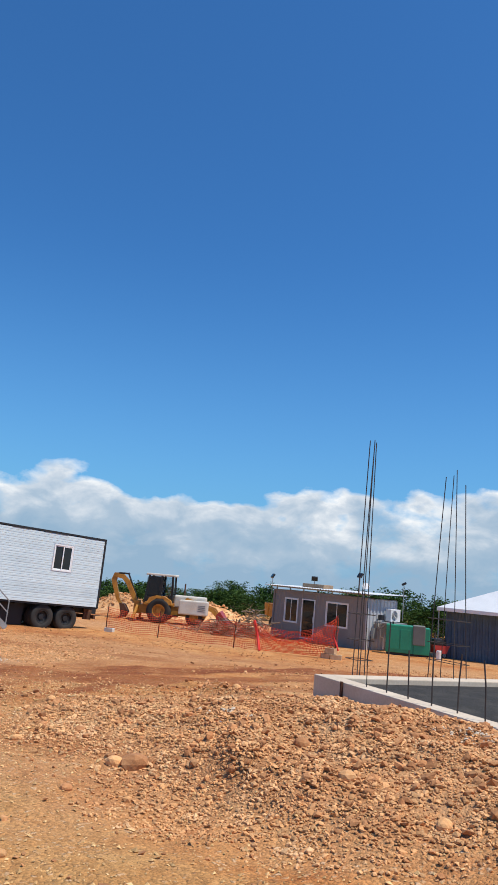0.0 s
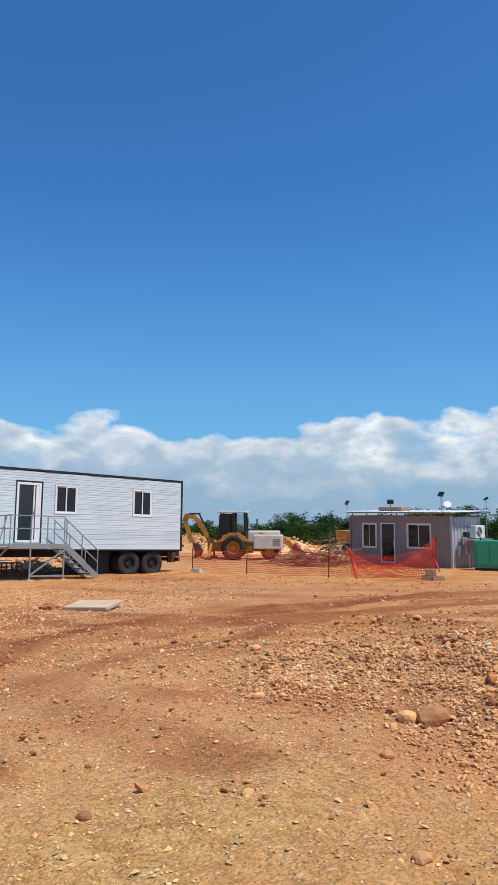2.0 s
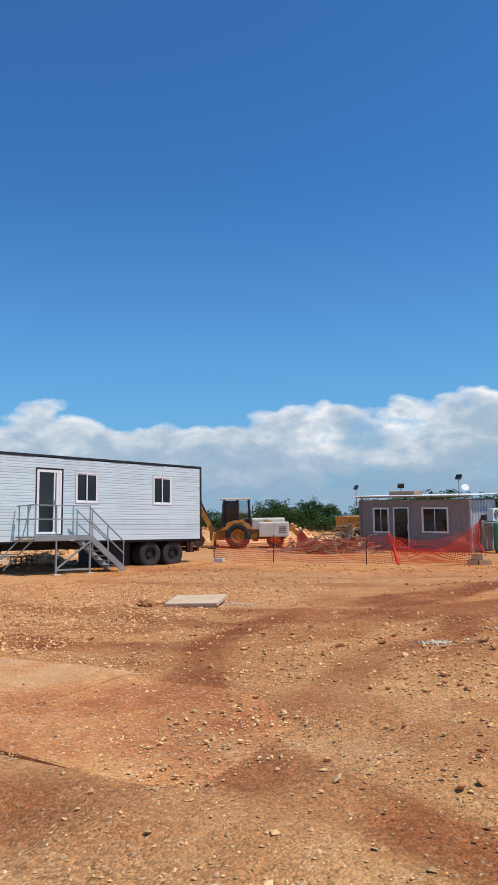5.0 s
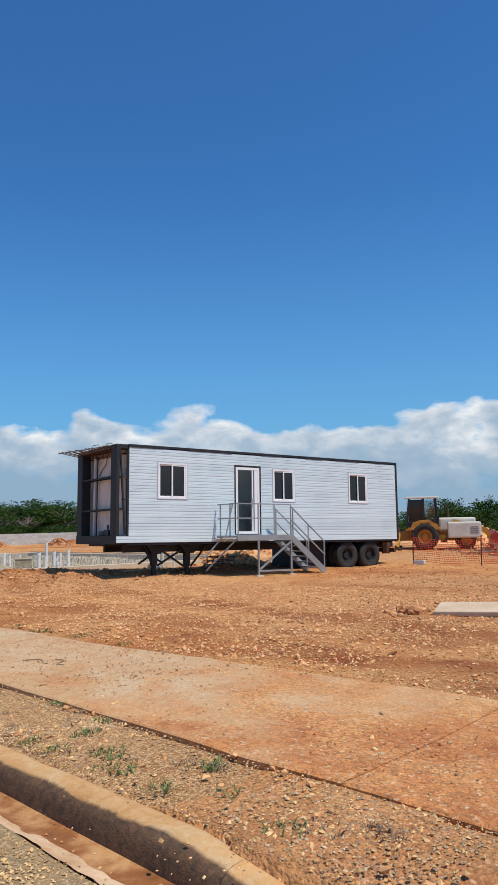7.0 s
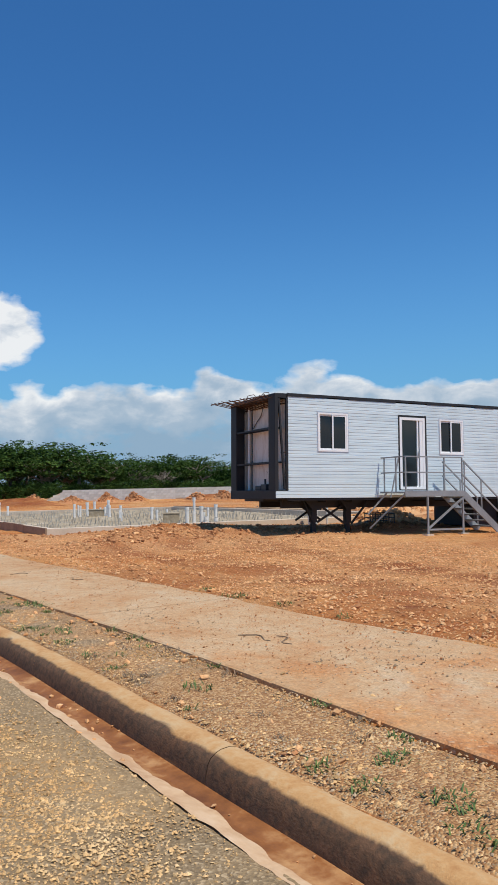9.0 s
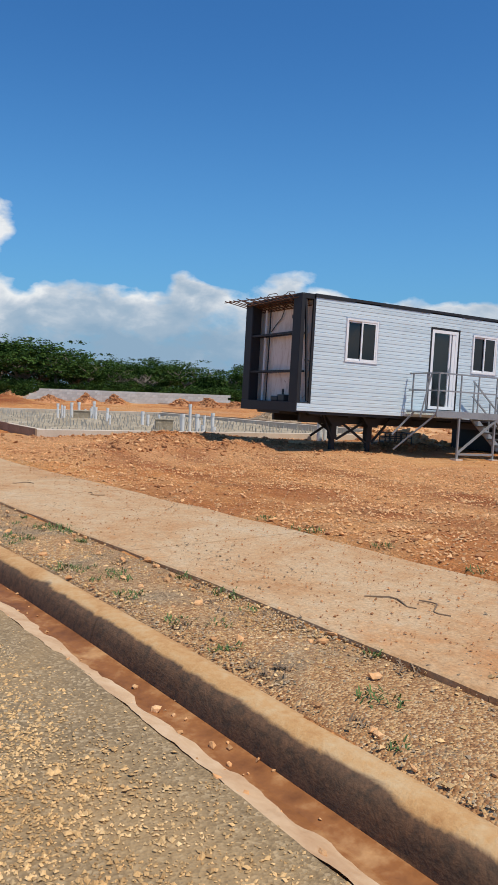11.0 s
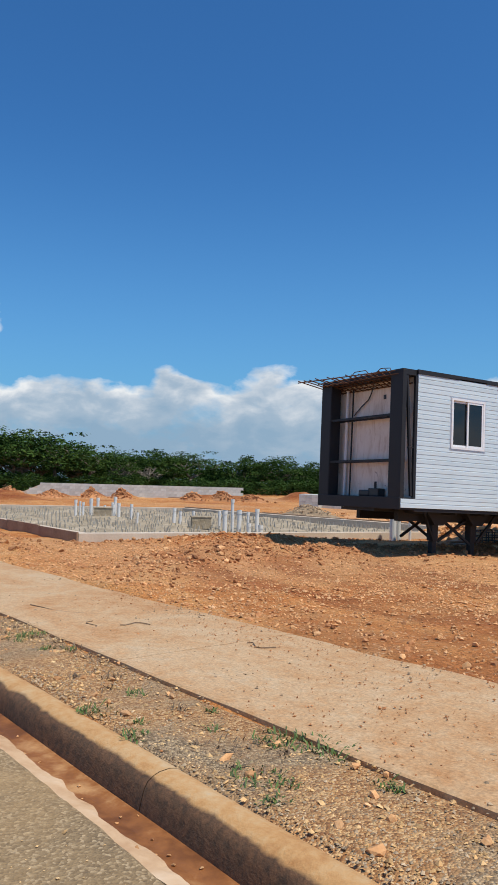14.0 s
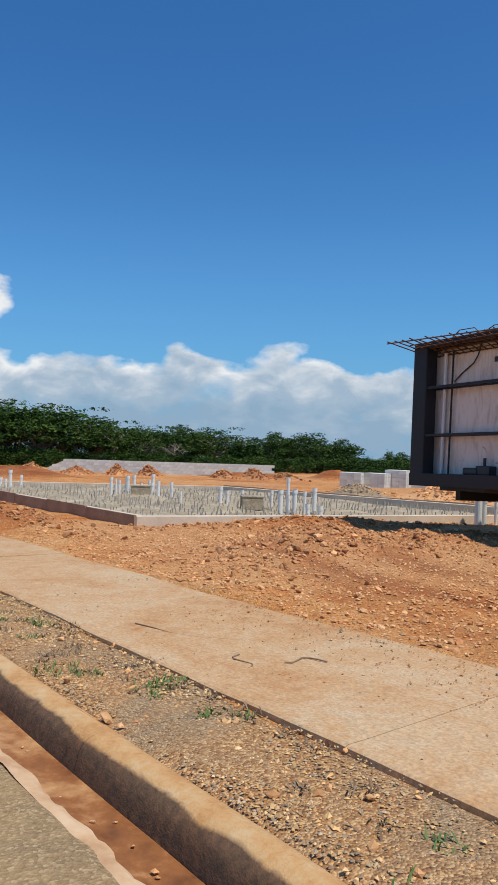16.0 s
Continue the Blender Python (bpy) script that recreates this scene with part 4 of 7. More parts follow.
    run(bm, [(fx + 0.1, 0.5, TALL + 0.02), (fx + 0.1, 0.55, TALL + 0.10), (fx + 0.1, 0.85, TALL + 0.13), (fx + 0.1, 1.1, TALL + 0.03)], 0.01, 5)
    part("bent_rack", bm, RUST, tr, "bent rusted rack of thin bars")
    bm = B()
    tube(bm, (-0.06, WIDE - 0.55, 0.2), (-0.06, WIDE - 0.58, TALL - 0.15), 0.035, 10)
    part("conduit", bm, PVC, tr, "white upright pipe")
    part("conduit", tube(B(), (-0.05, WIDE - 0.75, 0.2), (-0.05, WIDE - 0.78, TALL - 0.15), 0.02, 8), BLACK_STEEL, tr)
    bm = B()
    run(bm, [(-0.02, 1.45, TALL - 0.1), (-0.04, 1.5, 2.6), (-0.03, 1.62, 2.45), (-0.02, 1.9, 2.3), (-0.02, 2.15, 2.12)], 0.014, 6)
    part("cable", bm, BLACK_PLASTIC, tr)
    bm = B()
    box(bm, -0.22, -0.02, 0.95, 1.3, 0.22, 0.40, 0.02)
    box(bm, -0.24, -0.05, 1.25, 1.62, 0.22, 0.36, 0.03)
    tube(bm, (-0.14, 1.14, 0.4), (-0.14, 1.14, 0.55), 0.03, 8)
    part("coupling_box", bm, BLACK_PLASTIC, tr)
    part("socket", box(B(), 0.0, 0.018, 1.05, 1.12, 2.42, 2.52), BLACK_PLASTIC, tr)
    # chassis
    for y in (0.75, WIDE - 0.85):
        part("chassis_beam", box(B(), 0.2, LONG + 0.5, y, y + 0.12, -0.30, -0.02), BLACK_STEEL, tr)
    for x in np.arange(0.4, LONG, 0.9):
        part("cross_member", box(B(), float(x), float(x) + 0.06, 0.12, WIDE - 0.05, -0.12, -0.02), BLACK_STEEL, tr)
    part("bumper", box(B(), LONG + 0.1, LONG + 0.2, 0.3, WIDE - 0.3, -0.5, -0.34), RUST, tr)
    part("bumper_hanger", box(B(), LONG - 0.25, LONG + 0.14, 0.55, 0.62, -0.55, -0.04), RUST, tr)
    part("tow_hitch", box(B(), -0.35, 0.6, 0.9, 2.1, -0.10, -0.042), BLACK_STEEL, tr)
    # landing legs: hopper heads, legs and bracing
    for x in (1.25, 2.45):
        bm = B()
        prism(bm, [(x - 0.42, -0.03), (x + 0.42, -0.03), (x + 0.14, -0.36), (x - 0.14, -0.36)], 0.55, 1.0)
        part("leg_bracket", bm, BLACK_STEEL, tr)
        bm = B()
        foot = -1.02 if x < 2 else -1.06
        box(bm, x - 0.09, x + 0.09, 0.68, 0.86, foot + 0.3, -0.3, 0.01)
        box(bm, x - 0.06, x + 0.06, 0.71, 0.83, foot, -0.3)
        box(bm, x - 0.16, x + 0.16, 0.62, 0.92, foot - 0.12, foot)
        part("landing_leg", bm, BLACK_STEEL, tr)
    for a, b in (((0.8, 0.6, -0.06), (1.2, 0.7, -0.72)), ((1.35, 0.7, -0.72), (2.3, 0.7, -0.2)), ((1.4, 0.7, -0.2), (2.35, 0.7, -0.8)), ((2.55, 0.7, -0.78), (3.15, 0.6, -0.06)), ((1.3, 1.9, -0.7), (2.2, 1.9, -0.15)), ((1.3, 1.9, -0.15), (2.2, 1.9, -0.7))):
        part("leg_brace", bar(B(), a, b, 0.055, 0.055), BLACK_STEEL, tr)
    # axles
    for x in (8.88, 10.03):
        for y in (0.22, WIDE - 0.22):
            wheel(tr, (x, y, -0.565), 0.515, 0.27, 0.27, BLACK_STEEL, -1 if y < 1 else 1)
        for y in (0.54, WIDE - 0.54):
            wheel(tr, (x, y, -0.565), 0.515, 0.27, 0.27, BLACK_STEEL, -1 if y < 1 else 1)
        part("axle", tube(B(), (x, 0.3, -0.565), (x, WIDE - 0.3, -0.565), 0.07, 10), BLACK_STEEL, tr)
    part("spring_hanger", box(B(), 8.3, 10.7, 0.78, 0.86, -0.55, -0.2), BLACK_STEEL, tr)
    part("tool_tray", box(B(), 7.2, 8.2, 0.5, WIDE - 0.5, -0.95, -0.1), BLACK_STEEL, tr)
    return tr


office_trailer()


def access_stairs():
    """Steel landing with rails and a flight that runs down along the side."""
    st = thing("access_stairs", TRAILER @ Matrix.Translation((-0.85, 0, 0)), "grey steel stair and landing with rails at the trailer door", "stairs")
    P = lambda x, y, z: (x, -y, z)
    gz = -1.04
    top = 0.17
    bm = B()
    box(bm, 3.93, 6.05, -1.25, -0.06, top - 0.05, top)
    part("landing", bm, GREY_STEEL, st)
    part("landing_edge", box(B(), 3.91, 6.07, -1.28, -1.25, top - 0.14, top + 0.03), GREY_STEEL, st)
    for x in (4.72, 6.02):
        part("post", bar(B(), P(x, 1.25, gz - 0.02), P(x, 1.25, top), 0.05, 0.05), GREY_STEEL, st)
        part("foot_plate", box(B(), x - 0.12, x + 0.12, -1.36, -1.14, gz - 0.05, gz), CEMENT, st)
    part("cross_brace", bar(B(), P(4.75, 1.25, gz + 0.16), P(6.0, 1.25, top - 0.2), 0.05, 0.05), GREY_STEEL, st)
    part("cross_brace", bar(B(), P(4.72, 1.25, gz + 0.12), P(6.02, 1.25, gz + 0.12), 0.05, 0.05), GREY_STEEL, st)
    part("cross_brace", bar(B(), P(3.98, 1.2, top - 0.05), P(3.45, 0.2, -0.9), 0.04, 0.04), GREY_STEEL, st)
    part("cross_brace", bar(B(), P(3.98, 0.3, top - 0.05), P(3.45, 0.1, -0.5), 0.04, 0.04), GREY_STEEL, st)
    rail_z = top + 1.0
    for x in (3.95, 4.72, 5.35, 6.02):
        part("baluster", bar(B(), P(x, 1.25, top), P(x, 1.25, rail_z), 0.032, 0.032), GREY_STEEL, st)
    for y in (0.25, 0.8):
        part("baluster", bar(B(), P(3.95, y, top), P(3.95, y, rail_z), 0.032, 0.032), GREY_STEEL, st)
    for z in (rail_z, top + 0.55):
        part("rail", bar(B(), P(3.95, 1.25, z), P(6.02, 1.25, z), 0.036, 0.036), GREY_STEEL, st)
        part("rail", bar(B(), P(3.95, 0.1, z), P(3.95, 1.25, z), 0.036, 0.036), GREY_STEEL, st)
    part("rail_brace", bar(B(), P(3.95, 0.95, rail_z), P(3.65, 0.95, 0.0), 0.03, 0.03), GREY_STEEL, st)
    # flight
    x0, x1, z0, z1 = 6.05, 7.45, top - 0.06, gz + 0.02
    for y in (0.35, 1.25):
        bm = B()
        bar(bm, P(x0, y, z0), P(x1, y, z1), 0.04, 0.20)
        part("stringer", bm, GREY_STEEL, st)
        for f in (0.04, 0.5, 0.98):
            xx, zz = x0 + f * (x1 - x0), z0 + f * (z1 - z0)
            part("baluster", bar(B(), P(xx, y, zz), P(xx, y, zz + 0.98), 0.032, 0.032), GREY_STEEL, st)
        for h in (0.98, 0.55):
            part("rail", bar(B(), P(x0, y, z0 + h), P(x1, y, z1 + h), 0.036, 0.036), GREY_STEEL, st)
    for i in range(6):
        f = (i + 0.6) / 6.4
        xx, zz = x0 + f * (x1 - x0), z0 + f * (z1 - z0)
        part("tread", box(B(), xx - 0.12, xx + 0.14, -1.24, -0.36, zz - 0.02, zz + 0.02), GREY_STEEL, st)
    return st


access_stairs()
# ---- foundation with starter bars ----


def local(origin, xdir):
    """A frame with its x axis along xdir (level), y to the left of it, z up."""
    a = math.degrees(math.atan2(xdir[1], xdir[0]))
    return pose(*origin, 0, 0, a)


def near_foundation():
    m = local((-5.25, 10.4, 0.14), (0.857, -0.515))
    f = thing("foundation", m, "low concrete foundation ring filled with dark gravel", "foundation")
    for nm, b in (("front_beam", (0, 7.0, 0, 0.30)), ("far_beam", (0, 7.0, 5.2, 6.6)), ("side_beam", (0.0, 0.35, 0.30, 5.2)), ("side_beam", (6.65, 7.0, 0.30, 5.2))):
        part(nm, box(B(), b[0], b[1], b[2], b[3], -1.2, 0.02, 0.015), CEMENT, f, "pale cast concrete beam")
    part("gravel_fill", box(B(), 0.35, 6.65, 0.30, 5.2, -1.2, -0.06), DARK_GRIT, f, "dark grey gravel fill")
    part("form_board", box(B(), 0.75, 0.79, -0.03, 0.0, -0.35, 0.03), RUST, f)
    rnd = random.Random(11)
    inv = m.inverted()
    columns = [(-4.88, 11.2), (-4.0, 12.9)]
    for (cx, cy), hs in zip(columns, ((3.75, 3.8, 3.72, 3.78), (3.3, 3.5, 3.55, 3.45))):
        p = inv @ Vector((cx, cy, 0.0))
        for i, h in enumerate(hs):
            sx, sy = (0.14, -0.14)[i % 2], (0.14, -0.14)[i // 2]
            wide = 2.3 if cy > 12 else 0.45
            pts = []
            bend = rnd.uniform(-0.03, 0.10)
            for k in range(6):
                t = k / 5
                pts.append((p.x + sx * wide * (1 - 0.5 * t) + bend * t * t, p.y + sy * (0.5 if cy < 12 else 1.0) * (1 - 0.4 * t) + 0.1 * bend * t, -0.1 + (h + 0.1) * t))
            part("column_bar", run(B(), pts, 0.008, 6), REBAR, f, "tall thin rebar leaning upward")
        for z in (0.25, 0.55, 0.95):
            w2 = 0.16 * (2.3 if cy > 12 else 1.0)
            part("stirrup", run(B(), [(p.x - w2, p.y - 0.15, z), (p.x + w2, p.y - 0.15, z), (p.x + w2, p.y + 0.15, z), (p.x - w2, p.y + 0.15, z), (p.x - w2, p.y - 0.15, z)], 0.006, 5), REBAR, f)
    for i in range(26):
        x = 0.9 + i * 0.225
        y = 0.16 if i % 2 else 5.0
        h = rnd.uniform(0.6, 0.95)
        part("starter_bar", run(B(), [(x, y, -0.05), (x + rnd.uniform(-0.02, 0.02), y, h * 0.6), (x + rnd.uniform(-0.05, 0.05), y, h)], 0.010, 5), REBAR, f)
    part("tie_bar", run(B(), [(2.0, 5.0, 0.4), (3.6, 4.95, 0.42), (6.2, 5.02, 0.38)], 0.006, 5), REBAR, f)
    return f


near_foundation()


# ---- far foundation with pipes ----
SLAB_Z = -1.38




def far_foundation():
    f = thing("house_foundation", pose(-31.2, 8.44, SLAB_Z), "wide gravel-filled house foundation with a concrete edge and steel mesh", "foundation")
    o = Vector((-31.2, 8.44, SLAB_Z))
    for k, ((x0, y0), (x1, y1)) in enumerate(zip(OUTLINE, OUTLINE[1:] + OUTLINE[:1])):
        a, b = Vector((x0, y0, 0)) - Vector((o.x, o.y, 0)), Vector((x1, y1, 0)) - Vector((o.x, o.y, 0))
        m = local((a.x, a.y, 0), b - a)
        L = (b - a).length
        za, zb = BEAM_TOPS[k] - SLAB_Z, BEAM_TOPS[(k + 1) % len(BEAM_TOPS)] - SLAB_Z
        e = part("edge_beam", prism(B(), [(0, -0.7), (L, -0.7), (L, zb), (0, za)], 0.0, 0.26), CEMENT, f, "pale concrete edge beam")
        e.matrix_basis = m
        if k in (2, 5):
            n = int(L / 2.44) + 1
            for i in range(n):
                p, q = i / n, (i + 1) / n
                up = 0.03 + 0.02 * (i % 2)
                board = part("form_board", prism(B(), [(p * L + 0.01, -0.5), (q * L - 0.01, -0.5), (q * L - 0.01, za + (zb - za) * q + up), (p * L + 0.01, za + (zb - za) * p + up)], -0.05, -0.004), TIMBER, f, "grey-brown form board")
                board.matrix_basis = m
    nx, ny = 120, 90
    xs, ys = np.linspace(-50.2, -29.0, nx), np.linspace(8.2, 24.2, ny)
    X, Y = np.meshgrid(xs, ys, indexing="ij")
    Z = -0.09 + 0.05 * np.sin(Y * 2.1 + 0.5 * np.sin(X)) + 0.04 * lattice(X * 3, Y * 3, 61) + 0.03 * lattice(X * 1.1, Y * 1.1, 62)
    ok = inside(X, Y, 0.12)
    idx = np.arange(nx * ny).reshape(nx, ny)
    F = np.stack([idx[:-1, :-1], idx[1:, :-1], idx[1:, 1:], idx[:-1, 1:]], -1)[ok[:-1, :-1] & ok[1:, 1:] & ok[1:, :-1] & ok[:-1, 1:]]
    bed = raw("gravel_bed", np.stack([X - o.x, Y - o.y, Z], -1).reshape(-1, 3), F, SLURRY)
    bed.parent = f
    rnd = random.Random(5)
    V, Q = [], []
    for r in np.arange(-24.0, 8.0, 0.62):
        for q in np.arange(-8.0, 22.0, 0.15):
            px, py = o.x + 0.445 * q + 0.895 * r + rnd.uniform(-0.03, 0.03), o.y + 0.895 * q - 0.445 * r + rnd.uniform(-0.04, 0.04)
            if rnd.random() < 0.35 or not inside(np.array(px), np.array(py), 0.35):
                continue
            h, lean, t = rnd.uniform(0.02, 0.10), rnd.uniform(-0.05, 0.05), 0.012
            px, py = px - o.x, py - o.y
            b = len(V)
            for zz, dx in ((-0.16, 0.0), (h - 0.02, lean)):
                V += [(px - t + dx, py - t, zz), (px + t + dx, py - t, zz), (px + t + dx, py + t, zz), (px - t + dx, py + t, zz)]
            Q += [(b, b + 1, b + 5, b + 4), (b + 1, b + 2, b + 6, b + 5), (b + 2, b + 3, b + 7, b + 6), (b + 3, b, b + 4, b + 7), (b + 4, b + 5, b + 6, b + 7)]
    ties = raw("tie_wire", V, Q, TIE)
    ties.parent = f
    tagged(ties, "rows of short grey steel ties", kind="stuff")
    return f


far_foundation()


def pipe(x, y, top, r=0.055, lean=0.0):
    p = thing("drain_pipe", pose(x, y, SLAB_Z - 0.25, lean, 0.7 * lean, 0), "white plastic drain pipe standing up from the foundation", "pipe", "white pipe stubs")
    part("stem", tube(B(), (0, 0, 0), (0, 0, top + 0.25), r, 14), PVC, p, smooth=False)
    part("socket", tube(B(), (0, 0, top + 0.13), (0, 0, top + 0.26), r * 1.18, 14), PVC, p)
    # black disc on the capped top stands for shade inside the pipe
    part("mouth", tube(B(), (0, 0, top + 0.2605), (0, 0, top + 0.262), r * 0.95, 14), BLACK_PLASTIC, p)
    return p


for x, y, top, r in ((-47.81, 12.26, 0.34, 0.054), (-47.68, 12.6, 0.65, 0.067), (-47.74, 12.43, 0.29, 0.045), (-47.55, 12.99, 0.44, 0.054), (-43.48, 14.85, 0.58, 0.054), (-43.52, 15.08, 0.52, 0.036), (-43.13, 15.0, 0.5, 0.045), (-43.06, 15.33, 0.65, 0.062), (-43.91, 15.78, 0.52, 0.045), (-43.97, 16.16, 0.62, 0.062), (-43.78, 16.38, 0.31, 0.045), (-43.13, 16.5, 0.7, 0.062), (-43.78, 16.76, 0.42, 0.045), (-42.09, 15.8, 0.44, 0.054), (-41.83, 15.91, 0.52, 0.062), (-41.87, 16.52, 0.47, 0.054), (-41.31, 16.17, 0.29, 0.036), (-38.71, 16.43, 0.52, 0.062), (-38.58, 16.63, 0.39, 0.054), (-37.93, 16.76, 0.44, 0.045), (-39.62, 15.39, 0.31, 0.036), (-36.76, 17.06, 0.52, 0.045), (-35.38, 16.19, 0.65, 0.076), (-35.52, 16.64, 1.02, 0.054), (-35.26, 16.43, 0.47, 0.04), (-35.72, 17.13, 0.62, 0.076), (-35.33, 17.19, 0.58, 0.045), (-34.55, 16.56, 0.27, 0.067), (-35.2, 17.5, 0.69, 0.067), (-34.39, 16.95, 0.21, 0.076), (-36.24, 17.6, 0.31, 0.054), (-29.3, 17.55, 0.98, 0.095), (-29.25, 17.75, 0.86, 0.06), (-29.25, 18.3, 0.72, 0.04)):
    pipe(x, y, top, r, random.Random(int(x * 100)).uniform(-2, 2))


def junction_box(x, y, z, turn):
    b = thing("junction_box", pose(x, y, z, 0, 0, turn), "grey block junction box on the gravel bed", "box", "block junction boxes")
    part("body", box(B(), -0.35, 0.35, -0.22, 0.22, -0.14, 0.26, 0.015), SLURRY, b)
    part("lid", box(B(), -0.37, 0.37, -0.24, 0.24, 0.26, 0.30, 0.01), SLURRY, b)


junction_box(-42.4, 15.5, SLAB_Z + 0.04, 60)
junction_box(-37.0, 16.4, SLAB_Z + 0.04, 60)


# ---- block wall ----
def block_wall():
    a, b = Vector((-68.6, 23.4, 0)), Vector((-57.8, 36.6, 0))
    m = local((a.x, a.y, -2.02), b - a)
    wall = thing("block_wall", m, "low grey cement block wall with a stepped end", "wall", kind="structure")
    L = (b - a).length
    me = mesh_of("block", box(B(), 0.004, 0.396, 0, 0.15, 0.004, 0.196), BLOCK)
    n = int(L / 0.4)
    for row in range(5):
        off = 0.2 * (row % 2)
        for i in range(n):
            if i < row or i > n - 1 - row % 2:
                continue
            o = new("block", me)
            o.parent = wall
            o.matrix_basis = pose(i * 0.4 + off, random.uniform(-0.004, 0.004), 0.03 + row * 0.2)
    part("mortar", prism(B(), [(0.02, -0.1), (L - 0.3, -0.1), (L - 0.6, 1.02), (1.9, 1.02), (0.02, 0.2)], 0.02, 0.13), CEMENT, wall)
    return wall


block_wall()


def pallet_stack(x, y, turn, rows, mat):
    p = thing("block_stack", pose(x, y, float(height(x, y)), 0, 0, turn), "stack of grey cement blocks on the ground", "block stack", "block stacks")
    me = mesh_of("block", box(B(), 0.004, 0.396, 0.003, 0.197, 0.003, 0.197), mat)
    for r in range(rows):
        for i in range(3):
            for j in range(5):
                o = new("block", me)
                o.parent = p
                o.matrix_basis = pose(i * 0.4 - 0.6, j * 0.2 - 0.5, r * 0.2 - 0.02, 0, 0, random.uniform(-1, 1))


for x, y, turn, rows in ((-45.9, 31.3, 25, 4), (-45.0, 32.3, 20, 4), (-44.6, 33.6, 22, 5), (-44.0, 34.9, 20, 4), (-46.4, 33.2, 10, 3)):
    pallet_stack(x, y, turn, rows, BLOCK)


# ---- inspection box in the yard ----
def inspection_box():
    m = pose(-13.0, 10.05, -0.56, 4, -2, 19)
    b = thing("inspection_chamber", m, "low pale concrete inspection chamber sunk in the dirt", "chamber")
    part("wall", box(B(), -0.40, 0.40, -0.30, 0.30, -0.4, 0.03, 0.02), CEMENT, b)
    part("cover", box(B(), -0.47, 0.47, -0.36, 0.36, 0.03, 0.10, 0.015), COVER, b, "dusty tan concrete cover")


inspection_box()

# ---- site cabin ----


def corrugated(length, high, pitch=0.2, depth=0.03):
    """A ribbed sheet in the xz plane, ribs upright."""
    xs, ys = [0.0], [0.0]
    x = 0.0
    while x < length - 1e-6:
        for d, y in ((0.28, 0.0), (0.42, depth), (0.78, depth), (0.92, 0.0)):
            if x + d * pitch < length:
                xs.append(x + d * pitch)
                ys.append(y)
        x += pitch
    xs.append(length)
    ys.append(0.0)
    bm = B()
    a = [bm.verts.new((p, q, 0)) for p, q in zip(xs, ys)]
    b = [bm.verts.new((p, q, high)) for p, q in zip(xs, ys)]
    c = [bm.verts.new((p, q + 0.02, 0)) for p, q in zip(xs, ys)]
    d = [bm.verts.new((p, q + 0.02, high)) for p, q in zip(xs, ys)]
    for i in range(len(xs) - 1):
        bm.faces.new((a[i], a[i + 1], b[i + 1], b[i]))
        bm.faces.new((c[i + 1], c[i], d[i], d[i + 1]))
        bm.faces.new((b[i], b[i + 1], d[i + 1], d[i]))
    bmesh.ops.recalc_face_normals(bm, faces=bm.faces)
    return bm


CABIN_AT = local((-20.72, 35.62, -1.46), (0.97, -0.243))


def floodlight(parent, x, y, z0, z1, turn, tilt=-35):
    p = part("lamp_pole", tube(B(), (x, y, z0), (x, y, z1), 0.022, 8), GREY_STEEL, parent)
    h = part("floodlight", box(B(), -0.17, 0.17, -0.05, 0.05, -0.12, 0.12, 0.012), BLACK_PLASTIC, p, "black floodlight head")
    h.matrix_basis = pose(x, y, z1 + 0.1, tilt, 0, turn)
    g = part("lens", box(B(), -0.145, 0.145, -0.056, -0.05, -0.095, 0.095), TINT, p)
    g.matrix_basis = pose(x, y, z1 + 0.1, tilt, 0, turn)


